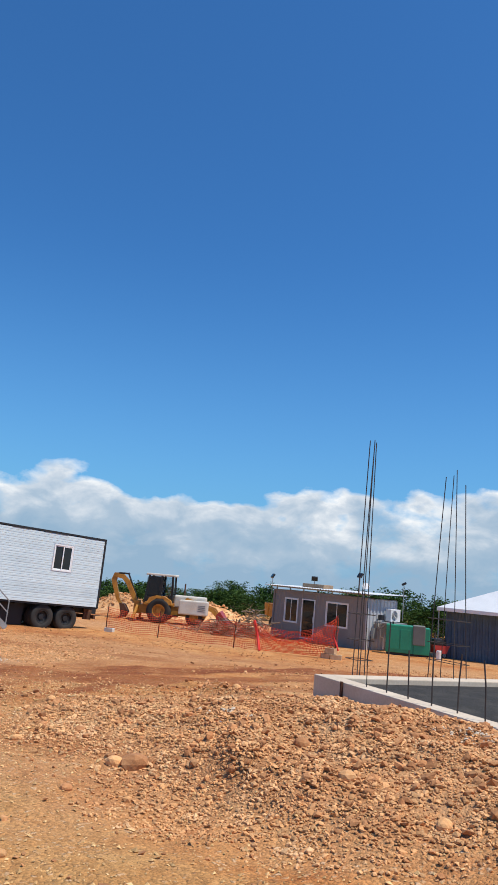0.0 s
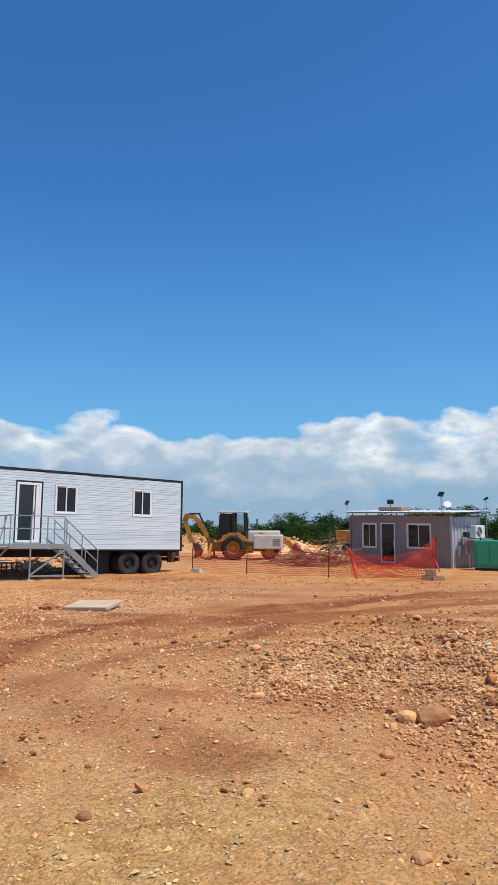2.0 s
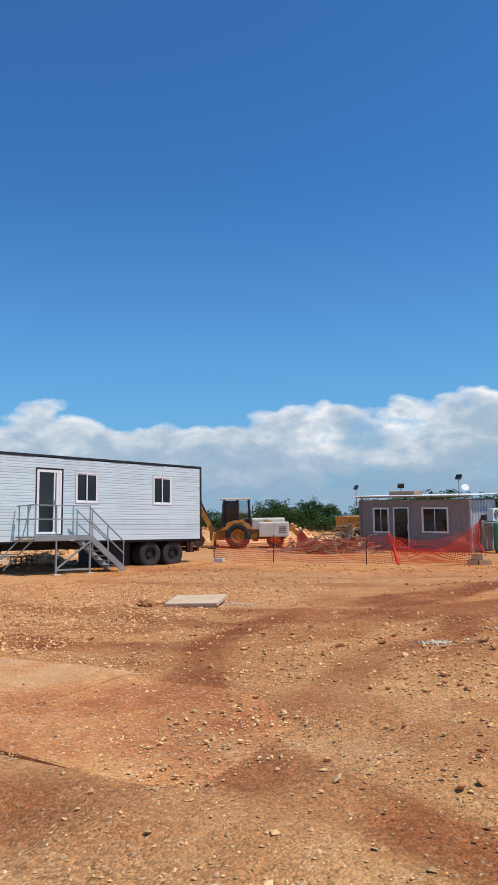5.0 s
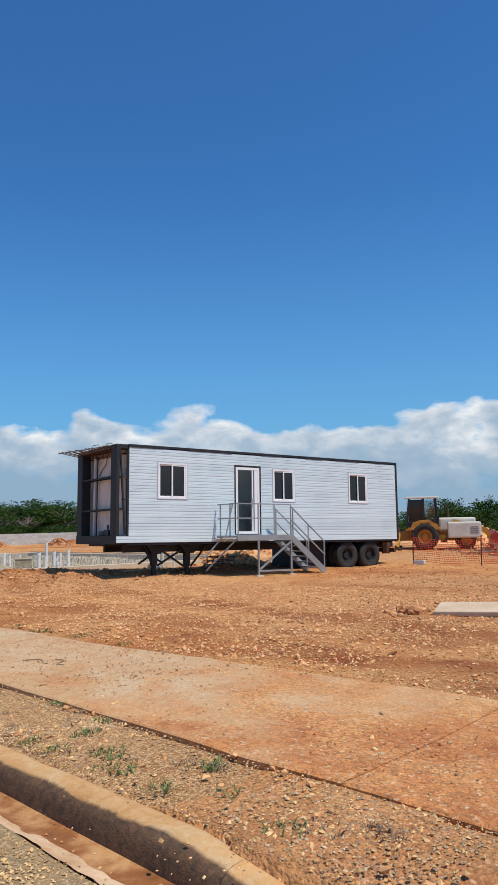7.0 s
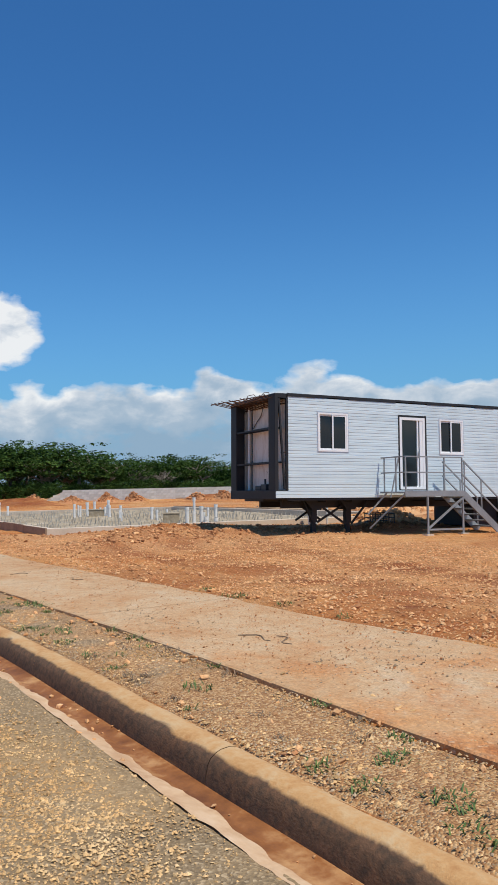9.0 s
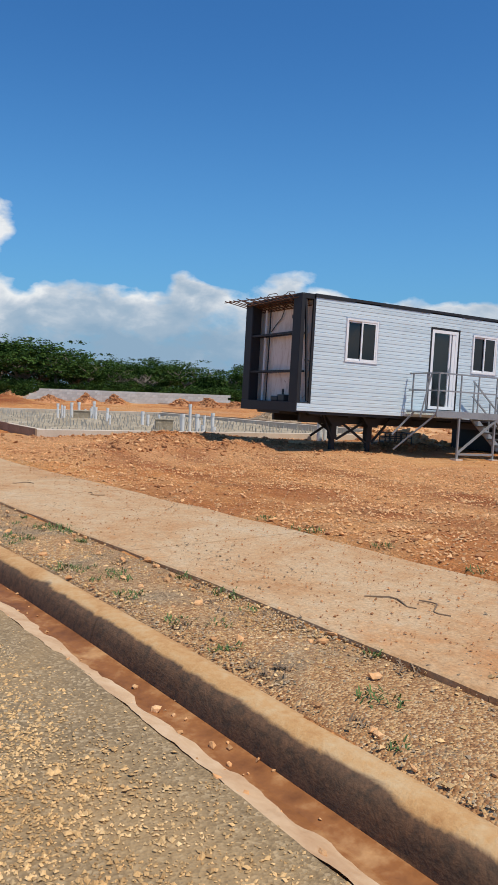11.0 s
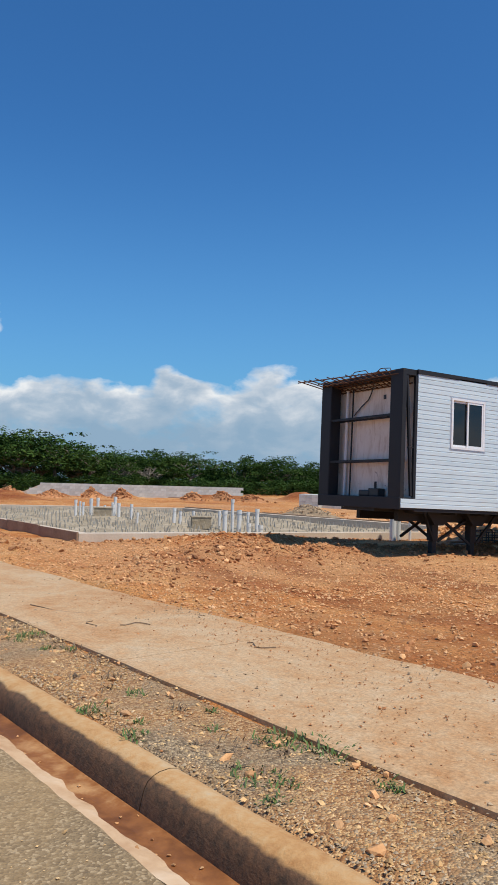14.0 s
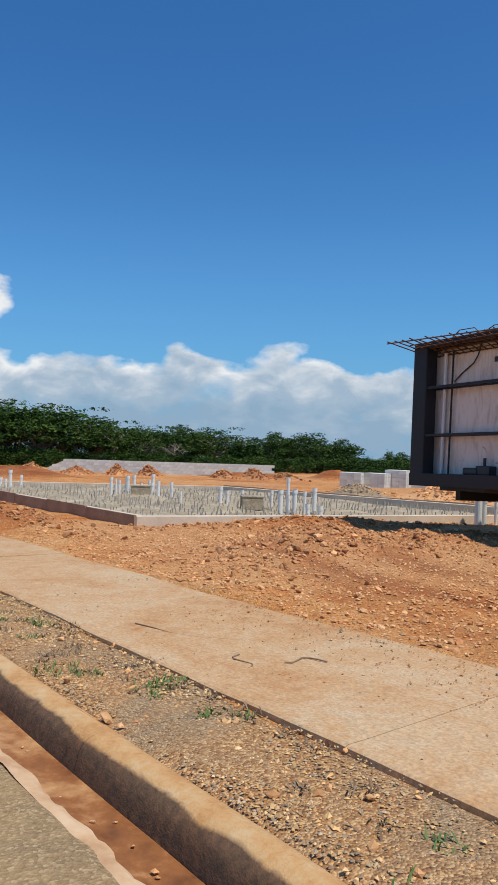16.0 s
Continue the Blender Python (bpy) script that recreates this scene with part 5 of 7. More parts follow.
def site_cabin():
    c = thing("site_cabin", CABIN_AT, "grey container site cabin with white roof sheet and glazed door", "cabin")
    L, D, H = 6.34, 2.44, 2.5
    ops = [(0.83, 1.78, 0.85, 2.09), (2.06, 2.98, 0.12, 2.13), (3.74, 5.16, 0.92, 2.11)]
    xs = [0.0] + [v for o in ops for v in o[:2]] + [L]
    for i in range(0, len(xs), 2):
        o = part("wall_panel", corrugated(xs[i + 1] - xs[i], H - 0.1, 0.30, -0.015), CABIN, c, "flat grey front panel")
        o.matrix_basis = pose(xs[i], 0.0, 0.05)
    for a, b, z0, z1 in ops:
        if z0 > 0.2:
            part("wall_panel", box(B(), a, b, 0.0, 0.02, 0.05, z0), CABIN, c)
        part("wall_panel", box(B(), a, b, 0.0, 0.02, z1, H - 0.05), CABIN, c)
    # same paint as the front, coloured lighter because sun strikes this side
    side = part("side_wall", corrugated(D, H - 0.1, 0.28, 0.05), CABIN_LIT, c, "ribbed side wall in the lighter sunlit tone")
    side.matrix_basis = pose(L, 0.0, 0.05, 0, 0, 90)
    part("back_wall", box(B(), 0, L - 0.06, D - 0.04, D, 0.0, H), CABIN, c)
    part("left_wall", box(B(), 0, 0.04, 0.03, D - 0.04, 0.0, H), CABIN, c)
    part("floor_frame", box(B(), 0.04, L - 0.06, 0.03, D - 0.04, 0.0, 0.1), CABIN, c)
    part("ceiling_sheet", box(B(), 0.04, L - 0.06, 0.03, D - 0.04, H - 0.08, H - 0.02), CABIN, c)
    for x in (0.0, L):
        part("corner_post", box(B(), x - 0.05, x + 0.05, -0.05, 0.04, 0.0, H, 0.008), CABIN_LIT if x else CABIN, c)
    part("top_rail", box(B(), 0.05, L - 0.05, -0.04, 0.0, H - 0.1, H), CABIN, c)
    part("bottom_rail", box(B(), 0.05, L - 0.05, -0.04, 0.0, 0.0, 0.12), CABIN, c)
    for a, b, z0, z1 in (ops[0], ops[2]):
        window_unit(c, a, b, z0, z1, 0.0, 0.032)
    d = part("door", frame_of(2.06, 2.98, 0.12, 2.13, -0.03, 0.05, 0.055), WHITE, c, "white framed cabin door with dark glass")
    part("pane", box(B(), 2.14, 2.90, 0.0, 0.01, 0.2, 2.05), TINT, d)
    part("handle", bar(B(), (2.93, -0.06, 0.95), (2.93, -0.06, 1.25), 0.03, 0.03), ALUMINIUM, d)
    # roof on a light frame
    for x in np.arange(0.1, L, 0.98):
        part("roof_strut", box(B(), float(x), float(x) + 0.05, 0.0, 0.05, H, H + 0.12), GREY_STEEL, c)
    part("roof_rail", box(B(), -0.2, L + 0.1, -0.02, 0.05, H + 0.12, H + 0.17), GREY_STEEL, c)
    r = part("roof", corrugated(L + 0.75, D + 0.9, 0.18, 0.025), ROOFING, c, "white corrugated roof sheet")
    r.matrix_basis = Matrix(((1, 0, 0, -0.42), (0, 0, 1, -0.45), (0.0, 1, 0.035, H + 0.17), (0, 0, 0, 1)))
    part("roof_box", box(B(), 1.35, 2.85, 0.7, 1.5, H + 0.22, H + 0.44, 0.02), TIMBER, c, "tan crate on the roof")
    floodlight(c, -0.25, 0.0, H - 0.3, H + 0.58, -30, -30)
    floodlight(c, 1.75, 1.2, H + 0.2, H + 0.62, 40, 30)
    floodlight(c, 5.85, -0.1, H + 0.1, H + 0.95, -20, -30)
    floodlight(c, L + 0.35, D, H - 1.0, H + 0.75, 120, 60)
    bm = B()
    bmesh.ops.create_cone(bm, cap_ends=True, segments=20, radius1=0.04, radius2=0.18, depth=0.07, matrix=pose(6.0, 0.2, H + 0.55, 60, 0, 40))
    part("satellite_dish", bm, WHITE, c, "white satellite dish")
    # air conditioner, bracket and pipes on the ribbed side
    ac = part("air_conditioner", box(B(), L + 0.1, L + 0.42, 1.35, 2.15, 1.45, 2.05, 0.02), WHITE, c, "white wall air conditioner")
    bm = B()
    for i in range(5):
        rr = 0.05 + i * 0.045
        pts = [(L + 0.43, 1.65 + rr * math.cos(a * 0.524), 1.75 + rr * math.sin(a * 0.524)) for a in range(13)]
        run(bm, pts, 0.008, 4)
    part("fan_guard", bm, BLACK_STEEL, ac)
    part("bracket", box(B(), L + 0.06, L + 0.75, 0.5, 2.3, 1.36, 1.41), GREY_STEEL, c)
    part("bracket_brace", bar(B(), (L + 0.7, 2.2, 1.36), (L + 0.06, 2.2, 0.9), 0.04, 0.04), GREY_STEEL, c)
    part("bracket_brace", bar(B(), (L + 0.7, 0.6, 1.36), (L + 0.06, 0.6, 0.9), 0.04, 0.04), GREY_STEEL, c)
    part("speaker_horn", box(B(), L + 0.08, L + 0.3, 0.75, 1.0, 1.5, 1.75, 0.04), BLACK_PLASTIC, c)
    part("pipe_bundle", run(B(), [(L + 0.12, 0.9, 1.3), (L + 0.15, 0.95, 0.7), (L + 0.14, 1.2, 0.65), (L + 0.12, 1.25, 0.1)], 0.03, 8), PVC, c)
    part("pipe_bundle", run(B(), [(L + 0.12, 1.7, 1.3), (L + 0.15, 1.7, 0.5), (L + 0.14, 1.4, 0.45), (L + 0.12, 1.4, 0.1)], 0.025, 8), GREY_STEEL, c)
    part("meter_box", box(B(), L + 0.06, L + 0.2, 0.3, 0.6, 0.6, 1.1, 0.01), GREY_STEEL, c)
    return c


site_cabin()


def generator():
    m = local((-13.25, 33.3, -1.42), (0.93, 0.36))
    g = thing("generator", m, "green enclosed generator on skids with a grey cover", "generator")
    part("skid", box(B(), 0.05, 1.95, 0.05, 0.95, 0.0, 0.14), BLACK_STEEL, g)
    part("housing", box(B(), 0, 1.25, 0, 1.0, 0.14, 1.38, 0.04), GREEN, g, "green steel housing")
    part("housing", box(B(), 1.26, 2.0, 0.0, 1.0, 0.14, 1.34, 0.04), GREEN, g)
    for x in (0.12, 0.66):
        part("door", box(B(), x, x + 0.48, -0.02, 0.0, 0.3, 1.2, 0.008), GREEN, g)
    part("cover", box(B(), 1.22, 1.78, -0.04, 1.02, 0.55, 1.42, 0.03), TARP, g, "grey tarpaulin cover")
    part("exhaust", tube(B(), (0.3, 0.5, 1.38), (0.3, 0.5, 1.5), 0.04, 10), BLACK_STEEL, g)


generator()


def blue_store():
    m = local((-11.15, 35.6, -1.5), (0.98, 0.18))
    s = thing("storage_container", m, "faded dark blue storage container under a white tent roof", "container")
    L, D, H = 6.1, 2.44, 2.3
    f = part("front_wall", corrugated(L, H, 0.28, 0.04), BLUE, s)
    l = part("side_wall", corrugated(D, H, 0.28, -0.04), BLUE, s)
    l.matrix_basis = pose(0.0, 0.0, 0, 0, 0, 90)
    part("back_wall", box(B(), 0, L, D, D + 0.04, 0, H), BLUE, s)
    part("right_wall", box(B(), L - 0.04, L, 0.05, D, 0, H), BLUE, s)
    part("top", box(B(), 0, L, 0.05, D, H - 0.04, H + 0.02), BLUE, s)
    for x in (-0.04, L - 0.04):
        part("corner_post", box(B(), x, x + 0.08, -0.05, 0.05, 0, H + 0.03), BLUE, s)
    bm = B()
    low = [bm.verts.new(v) for v in ((-0.4, -0.6, H - 0.02), (6.5, -0.6, H - 0.02), (6.5, D + 0.5, H - 0.02), (-0.4, D + 0.5, H - 0.02))]
    eave = [bm.verts.new(v) for v in ((-0.4, -0.6, H + 0.14), (6.5, -0.6, H + 0.14), (6.5, D + 0.5, H + 0.14), (-0.4, D + 0.5, H + 0.14))]
    r0, r1 = bm.verts.new((2.6, D / 2, H + 1.3)), bm.verts.new((3.5, D / 2, H + 1.3))
    bm.faces.new(low[::-1])
    for i in range(4):
        bm.faces.new((low[i], low[(i + 1) % 4], eave[(i + 1) % 4], eave[i]))
    bm.faces.new((eave[0], eave[1], r1, r0))
    bm.faces.new((eave[1], eave[2], r1))
    bm.faces.new((eave[2], eave[3], r0, r1))
    bm.faces.new((eave[3], eave[0], r0))
    part("tent_roof", bm, ROOFING, s, "white tent roof")
    part("tent_pole", tube(B(), (-0.3, -0.55, 0.0), (-0.3, -0.55, H), 0.03, 8), GREY_STEEL, s)


blue_store()


def scrap_cart():
    c = thing("wheelbarrow", pose(-11.35, 35.0, -1.46, 0, 0, 60), "red wheelbarrow with black load beside the container", "wheelbarrow")
    part("tray", prism(B(), [(-0.45, 0.65), (0.5, 0.65), (0.3, 0.3), (-0.3, 0.3)], -0.3, 0.3), RED_PAINT, c)
    part("load", box(B(), -0.3, 0.35, -0.25, 0.25, 0.6, 0.95, 0.1), BLACK_PLASTIC, c)
    part("leg", run(B(), [(-0.25, -0.25, 0.3), (-0.3, -0.25, 0.0)], 0.02, 6), BLACK_STEEL, c)
    part("leg", run(B(), [(-0.25, 0.25, 0.3), (-0.3, 0.25, 0.0)], 0.02, 6), BLACK_STEEL, c)
    wheel(c, (0.42, 0.0, 0.19), 0.19, 0.09, 0.08, GREY_STEEL)


scrap_cart()


def water_drum():
    d = thing("plastic_drum", pose(-10.75, 33.4, float(height(-10.75, 33.4)) - 0.01), "small white plastic drum on the ground", "drum")
    part("body", tube(B(), (0, 0, 0), (0, 0, 0.36), 0.13, 16), PVC, d)
    part("lid", tube(B(), (0, 0, 0.36), (0, 0, 0.41), 0.10, 16), PVC, d)


water_drum()

# ---- safety fence ----


def net(name, parent, a, b, top, bottom, cell=0.09, t=0.007):
    """Netting from a to b: top(f) and bottom(f) give its edges."""
    a, b = Vector(a), Vector(b)
    n = max(4, int((b - a).length / cell))
    rows = 11
    V, F = [], []

    def strand(p, q):
        d = (q - p).normalized()
        s = d.cross(Vector((0.3, 1, 0.2))).normalized() * t
        k = Vector((0, 1, 0)) * t * 0.5
        o = len(V)
        V.extend([tuple(p - s - k), tuple(p + s - k), tuple(p + s + k), tuple(p - s + k), tuple(q - s - k), tuple(q + s - k), tuple(q + s + k), tuple(q - s + k)])
        F.extend([(o, o + 1, o + 5, o + 4), (o + 1, o + 2, o + 6, o + 5), (o + 2, o + 3, o + 7, o + 6), (o + 3, o, o + 4, o + 7)])
    P = [[a.lerp(b, i / n) + Vector((0, 0.05 * math.sin(i * 0.5 + r), bottom(i / n) + (top(i / n) - bottom(i / n)) * r / rows)) for r in range(rows + 1)] for i in range(n + 1)]
    for i in range(n + 1):
        for r in range(rows):
            strand(P[i][r], P[i][r + 1])
    for r in range(rows + 1):
        for i in range(n):
            strand(P[i][r], P[i + 1][r])
    ob = raw(name, V, F, NETTING)
    ob.parent = parent
    return tagged(ob, "orange plastic safety netting", kind="stuff")


def safety_fence():
    f = thing("safety_fence", Matrix.Identity(4), "orange plastic mesh safety fence tied to thin rusty posts", "fence")
    xs = [(-22.35, 24.3), (-19.8, 24.7), (-15.7, 24.2), (-14.7, 24.1), (-11.85, 25.0)]
    g = [float(height(x, y)) for x, y in xs]
    for (x, y), z, h in zip(xs, g, (1.15, 1.1, 1.1, 0, 1.55)):
        if h:
            part("post", run(B(), [(x, y, z - 0.2), (x + 0.01, y, z + h * 0.5), (x + 0.03, y, z + h)], 0.02, 6), RUST, f)
    for i, (h0, h1, sag) in enumerate(((1.0, 0.98, 0.10), (0.98, 1.0, 0.08), (0.98, 0.98, 0.03))):
        (x0, y0), (x1, y1) = xs[i], xs[i + 1]
        net("netting", f, (x0, y0, g[i]), (x1, y1, g[i + 1]), lambda q, h0=h0, h1=h1, sag=sag: h0 + (h1 - h0) * q - sag * 4 * q * (1 - q), lambda q: 0.06 + 0.03 * math.sin(q * 9))
    (x0, y0), (x1, y1) = xs[3], xs[4]
    net("netting", f, (x0, y0, g[3]), (x1, y1, g[4]), lambda q: 1.0 + 0.45 * q ** 3 - 0.62 * 4 * q * (1 - q) * (1.1 - 0.4 * q), lambda q: 0.04, 0.055, 0.009)
    net("netting", f, (x0, y0 + 0.5, g[3]), (x1, y1 + 0.15, g[4]), lambda q: 0.95 + 0.5 * q ** 2 - 0.25 * 4 * q * (1 - q), lambda q: 0.3, 0.11, 0.006)
    bm = B()
    run(bm, [(x0 + 0.3, y0 - 0.15, g[3] + 0.02), (x0 + 0.1, y0, g[3] + 0.5), (x0 - 0.1, y0, g[3] + 1.08)], 0.055, 8)
    part("rolled_netting", bm, RED_PLASTIC, f, "rolled red netting tied to a stake")
    bm = B()
    run(bm, [(x1, y1, g[4] + 1.5), (x1 - 0.1, y1, g[4] + 0.8), (x1 + 0.15, y1 - 0.05, g[4] + 0.3)], 0.035, 7)
    part("rolled_netting", bm, RED_PLASTIC, f)
    return f


safety_fence()


def loose_block(x, y, turn, n, lift=0.0):
    b = thing("cement_block", pose(x, y, float(height(x, y)) - 0.03 + lift, 0, 0, turn), "dusty brown hollow cement block at the fence", "block", "blocks at the fence")
    part("body", box(B(), -0.2, 0.2, -0.1, 0.1, 0.0, 0.2, 0.01), SILT if n else BLOCK, b)
    # thin black plates on the solid body stand for shade in the hollows
    for x2 in (-0.09, 0.09):
        part("cell", box(B(), x2 - 0.06, x2 + 0.06, -0.055, 0.055, 0.201, 0.203), BLACK_PLASTIC, b)


for x, y, turn, n, lift in ((-22.0, 24.15, 10, 0, 0), (-12.05, 24.75, -15, 1, 0), (-11.65, 24.7, 20, 1, 0), (-11.9, 24.75, -5, 1, 0.2)):
    loose_block(x, y, turn, n, lift)

# ---- backhoe ----


def backhoe():
    m = local((-28.5, 34.1, -1.5), (0.86, 0.51))
    b = thing("backhoe", m, "worn yellow backhoe loader with glazed cab and folded digging arm", "backhoe")
    # rear wheels and front wheels
    for y in (-0.95, 0.95):
        wheel(b, (0.95, y, 0.70), 0.70, 0.36, 0.42, YELLOW, -1 if y < 0 else 1)
        wheel(b, (3.0, y, 0.48), 0.48, 0.25, 0.30, YELLOW, -1 if y < 0 else 1)
    part("chassis", box(B(), -0.3, 3.6, -0.4, 0.4, 0.45, 0.95, 0.04), YELLOW, b)
    part("cab_floor", box(B(), -0.05, 1.75, -0.75, 0.75, 0.95, 1.15, 0.03), YELLOW, b)
    part("cab_side", box(B(), 0.0, 0.9, -0.73, 0.73, 1.152, 1.45, 0.02), BLACK_STEEL, b, "black lower cab panel")
    cab = part("cab", box(B(), -0.02, 1.72, -0.74, 0.74, 2.64, 2.76, 0.04), CREAM, b, "pale cab roof")
    for x, x2 in ((0.02, 0.2), (0.92, 0.92), (1.62, 1.55)):
        for y in (-0.7, 0.7):
            part("pillar", bar(B(), (x, y, 1.1), (x2, y * 0.98, 2.66), 0.12, 0.10), BLACK_STEEL, cab)
    for y in (-0.69, 0.69):
        # near-black opaque pane puts the cab's dark inside into its colour
        part("pane", box(B(), 0.16, 0.86, y - 0.006, y + 0.006, 1.2, 2.6), TINT, cab, "cab pane darkened for the shaded interior")
        part("pane", box(B(), 0.98, 1.56, y - 0.006, y + 0.006, 1.5, 2.6), GLASS, cab).visible_shadow = False
        part("fender", prism(B(), [(0.2, 1.05), (0.35, 1.4), (0.7, 1.52), (1.2, 1.52), (1.6, 1.3), (1.7, 1.05), (1.5, 1.05), (1.15, 1.38), (0.75, 1.38), (0.4, 1.05)], min(y, y * 1.65), max(y, y * 1.65)), YELLOW, b)
    part("rear_screen", box(B(), 0.06, 0.08, -0.6, 0.6, 1.3, 2.55), GLASS, cab).visible_shadow = False
    part("dash", box(B(), 1.3, 1.6, -0.4, 0.4, 1.15, 1.6, 0.04), BLACK_PLASTIC, cab)
    part("seat", box(B(), 0.5, 0.95, -0.25, 0.25, 1.2, 1.42, 0.05), BLACK_PLASTIC, cab)
    part("seat_back", box(B(), 0.48, 0.6, -0.25, 0.25, 1.42, 1.95, 0.05), BLACK_PLASTIC, cab)
    part("mirror", box(B(), 1.75, 1.8, -0.95, -0.78, 2.0, 2.35, 0.02), BLACK_PLASTIC, cab)
    part("exhaust", tube(B(), (2.2, 0.3, 1.6), (2.2, 0.3, 2.3), 0.045, 10), RUST, b)
    # hood and cream side box
    part("hood", box(B(), 1.7, 3.55, -0.45, 0.45, 0.95, 1.62, 0.08), CREAM, b, "cream engine hood")
    part("counterweight", box(B(), 2.1, 3.75, -1.25, -0.55, 0.62, 1.42, 0.07), CREAM, b, "cream side tank")
    for i in range(4):
        part("grille_slat", box(B(), 3.2, 3.6, -1.262, -1.25, 0.85 + i * 0.1, 0.885 + i * 0.1), TARP, b)
    part("step", box(B(), 1.75, 2.05, -1.0, -0.6, 0.4, 0.5), BLACK_STEEL, b)
    # loader arms and bucket
    for y in (-0.55, 0.55):
        part("loader_arm", prism(B(), [(2.3, 1.35), (2.45, 1.55), (4.1, 1.05), (4.6, 0.45), (4.4, 0.4), (3.95, 0.85)], y - 0.06, y + 0.06), YELLOW, b)
    part("bucket", prism(B(), [(4.3, 0.1), (4.25, 0.75), (4.45, 0.95), (5.1, 0.12), (5.1, 0.06), (4.4, 0.04)], -1.1, 1.1), RED_PAINT, b, "rusty red loader bucket")
    # digging arm: gooseneck boom, stick, bucket and rams
    part("swing_post", box(B(), -0.65, -0.3, -0.2, 0.2, 0.4, 1.15, 0.05), YELLOW, b)
    part("boom", prism(B(), [(-0.55, 0.75), (-0.35, 0.95), (-0.7, 1.6), (-1.05, 2.2), (-1.45, 2.55), (-1.95, 2.55), (-2.0, 2.38), (-1.5, 2.28), (-1.2, 1.95), (-0.9, 1.4)], -0.14, 0.14), YELLOW, b, "yellow gooseneck boom")
    part("stick", prism(B(), [(-1.75, 2.62), (-2.0, 2.6), (-2.15, 2.2), (-1.75, 1.1), (-1.45, 0.75), (-1.3, 0.8), (-1.55, 1.2), (-1.85, 2.15)], -0.11, 0.11), YELLOW, b, "yellow dipper stick")
    part("digging_bucket", prism(B(), [(-1.5, 0.9), (-1.2, 0.85), (-0.95, 0.45), (-1.1, 0.1), (-1.5, 0.02), (-1.35, 0.3)], -0.3, 0.3), RUST, b, "rusted digging bucket")
    part("ram", tube(B(), (-0.5, 0.0, 1.2), (-1.2, 0.0, 2.65), 0.05, 8), BLACK_STEEL, b)
    part("ram", tube(B(), (-1.1, 0.0, 2.6), (-1.75, 0.0, 2.6), 0.05, 8), BLACK_STEEL, b)
    for y in (-1, 1):
        part("stabiliser", bar(B(), (-0.35, y * 0.5, 0.9), (-0.45, y * 1.25, 0.15), 0.13, 0.13), YELLOW, b)
        part("stabiliser_pad", box(B(), -0.65, -0.25, y * 1.25 - 0.2, y * 1.25 + 0.2, 0.0, 0.1), RUST, b)


backhoe()


def tipper():
    m = local((-24.9, 43.2, -1.75), (0.93, -0.2))
    t = thing("tipper_truck", m, "old yellow tipper truck parked behind the cabin", "truck")
    part("skip", prism(B(), [(0.0, 0.95), (-0.1, 1.75), (3.2, 1.75), (3.2, 0.95)], -1.1, 1.1), YELLOW, t, "dull yellow tipper body")
    for i in range(5):
        part("rib", box(B(), 0.2 + i * 0.65, 0.28 + i * 0.65, -1.16, -1.1, 0.95, 1.7), YELLOW, t)
    part("chassis", box(B(), 0.0, 5.0, -0.4, 0.4, 0.7, 1.0), BLACK_STEEL, t)
    part("cab", box(B(), 3.5, 5.0, -1.0, 1.0, 0.8, 1.9, 0.08), CREAM, t)
    for x in (0.8, 4.3):
        for y in (-0.9, 0.9):
            wheel(t, (x, y, 0.5), 0.5, 0.26, 0.28, GREY_STEEL, -1 if y < 0 else 1)


tipper()


def brush_pile():
    """A tangle of cut branches and scrap."""
    b = thing("brush_pile", pose(-20.6, 31.6, -1.45), "heap of grey cut branches and roots", "brush pile")
    rnd = random.Random(21)
    for k, (mat, n, label) in enumerate(((DRY, 260, "brown branches"), (BARK, 160, "pale branches"), (BLACK_STEEL, 60, "dark roots"))):
        bm = B()
        for i in range(n):
            hi = rnd.random() < 0.45
            cx, cy = (rnd.gauss(0.4, 0.7), rnd.gauss(0.9, 0.4)) if hi else (rnd.gauss(-0.7, 1.1), rnd.gauss(0, 0.45))
            hh = max(0.06, (1.45 if hi else 0.75) * math.exp(-((cx - (0.4 if hi else -0.7)) / (0.9 if hi else 1.5)) ** 2) * rnd.random())
            a, ln = rnd.uniform(0, 6.28), rnd.uniform(0.25, 0.8)
            d = Vector((math.cos(a) * ln, math.sin(a) * ln, rnd.uniform(-0.25, 0.35)))
            p = Vector((cx, cy, hh))
            q = p + d * 0.5 + Vector((rnd.uniform(-0.08, 0.08), 0, rnd.uniform(-0.05, 0.1)))
            e = p + d
            e.z, q.z = max(0.03, e.z), max(0.03, q.z)
            run(bm, [p, q, e], rnd.uniform(0.01, 0.03), 4)
        o = part("branch_tangle", bm, mat, b, label)
        tagged(o, kind="stuff")


brush_pile()


def road_plank(x, y, ln, turn):
    p = thing("timber_plank", pose(x, y, float(height(x, y)) + 0.005, 0, 0, turn), "grey timber plank lying on the dirt", "plank", "loose planks")
    part("board", box(B(), -ln / 2, ln / 2, -0.1, 0.1, 0, 0.05, 0.006), TIMBER, p)


road_plank(-27.6, 18.0, 3.4, 75)
road_plank(-58.2, 31.2, 2.4, 45)
road_plank(-27.9, 20.3, 2.8, 70)


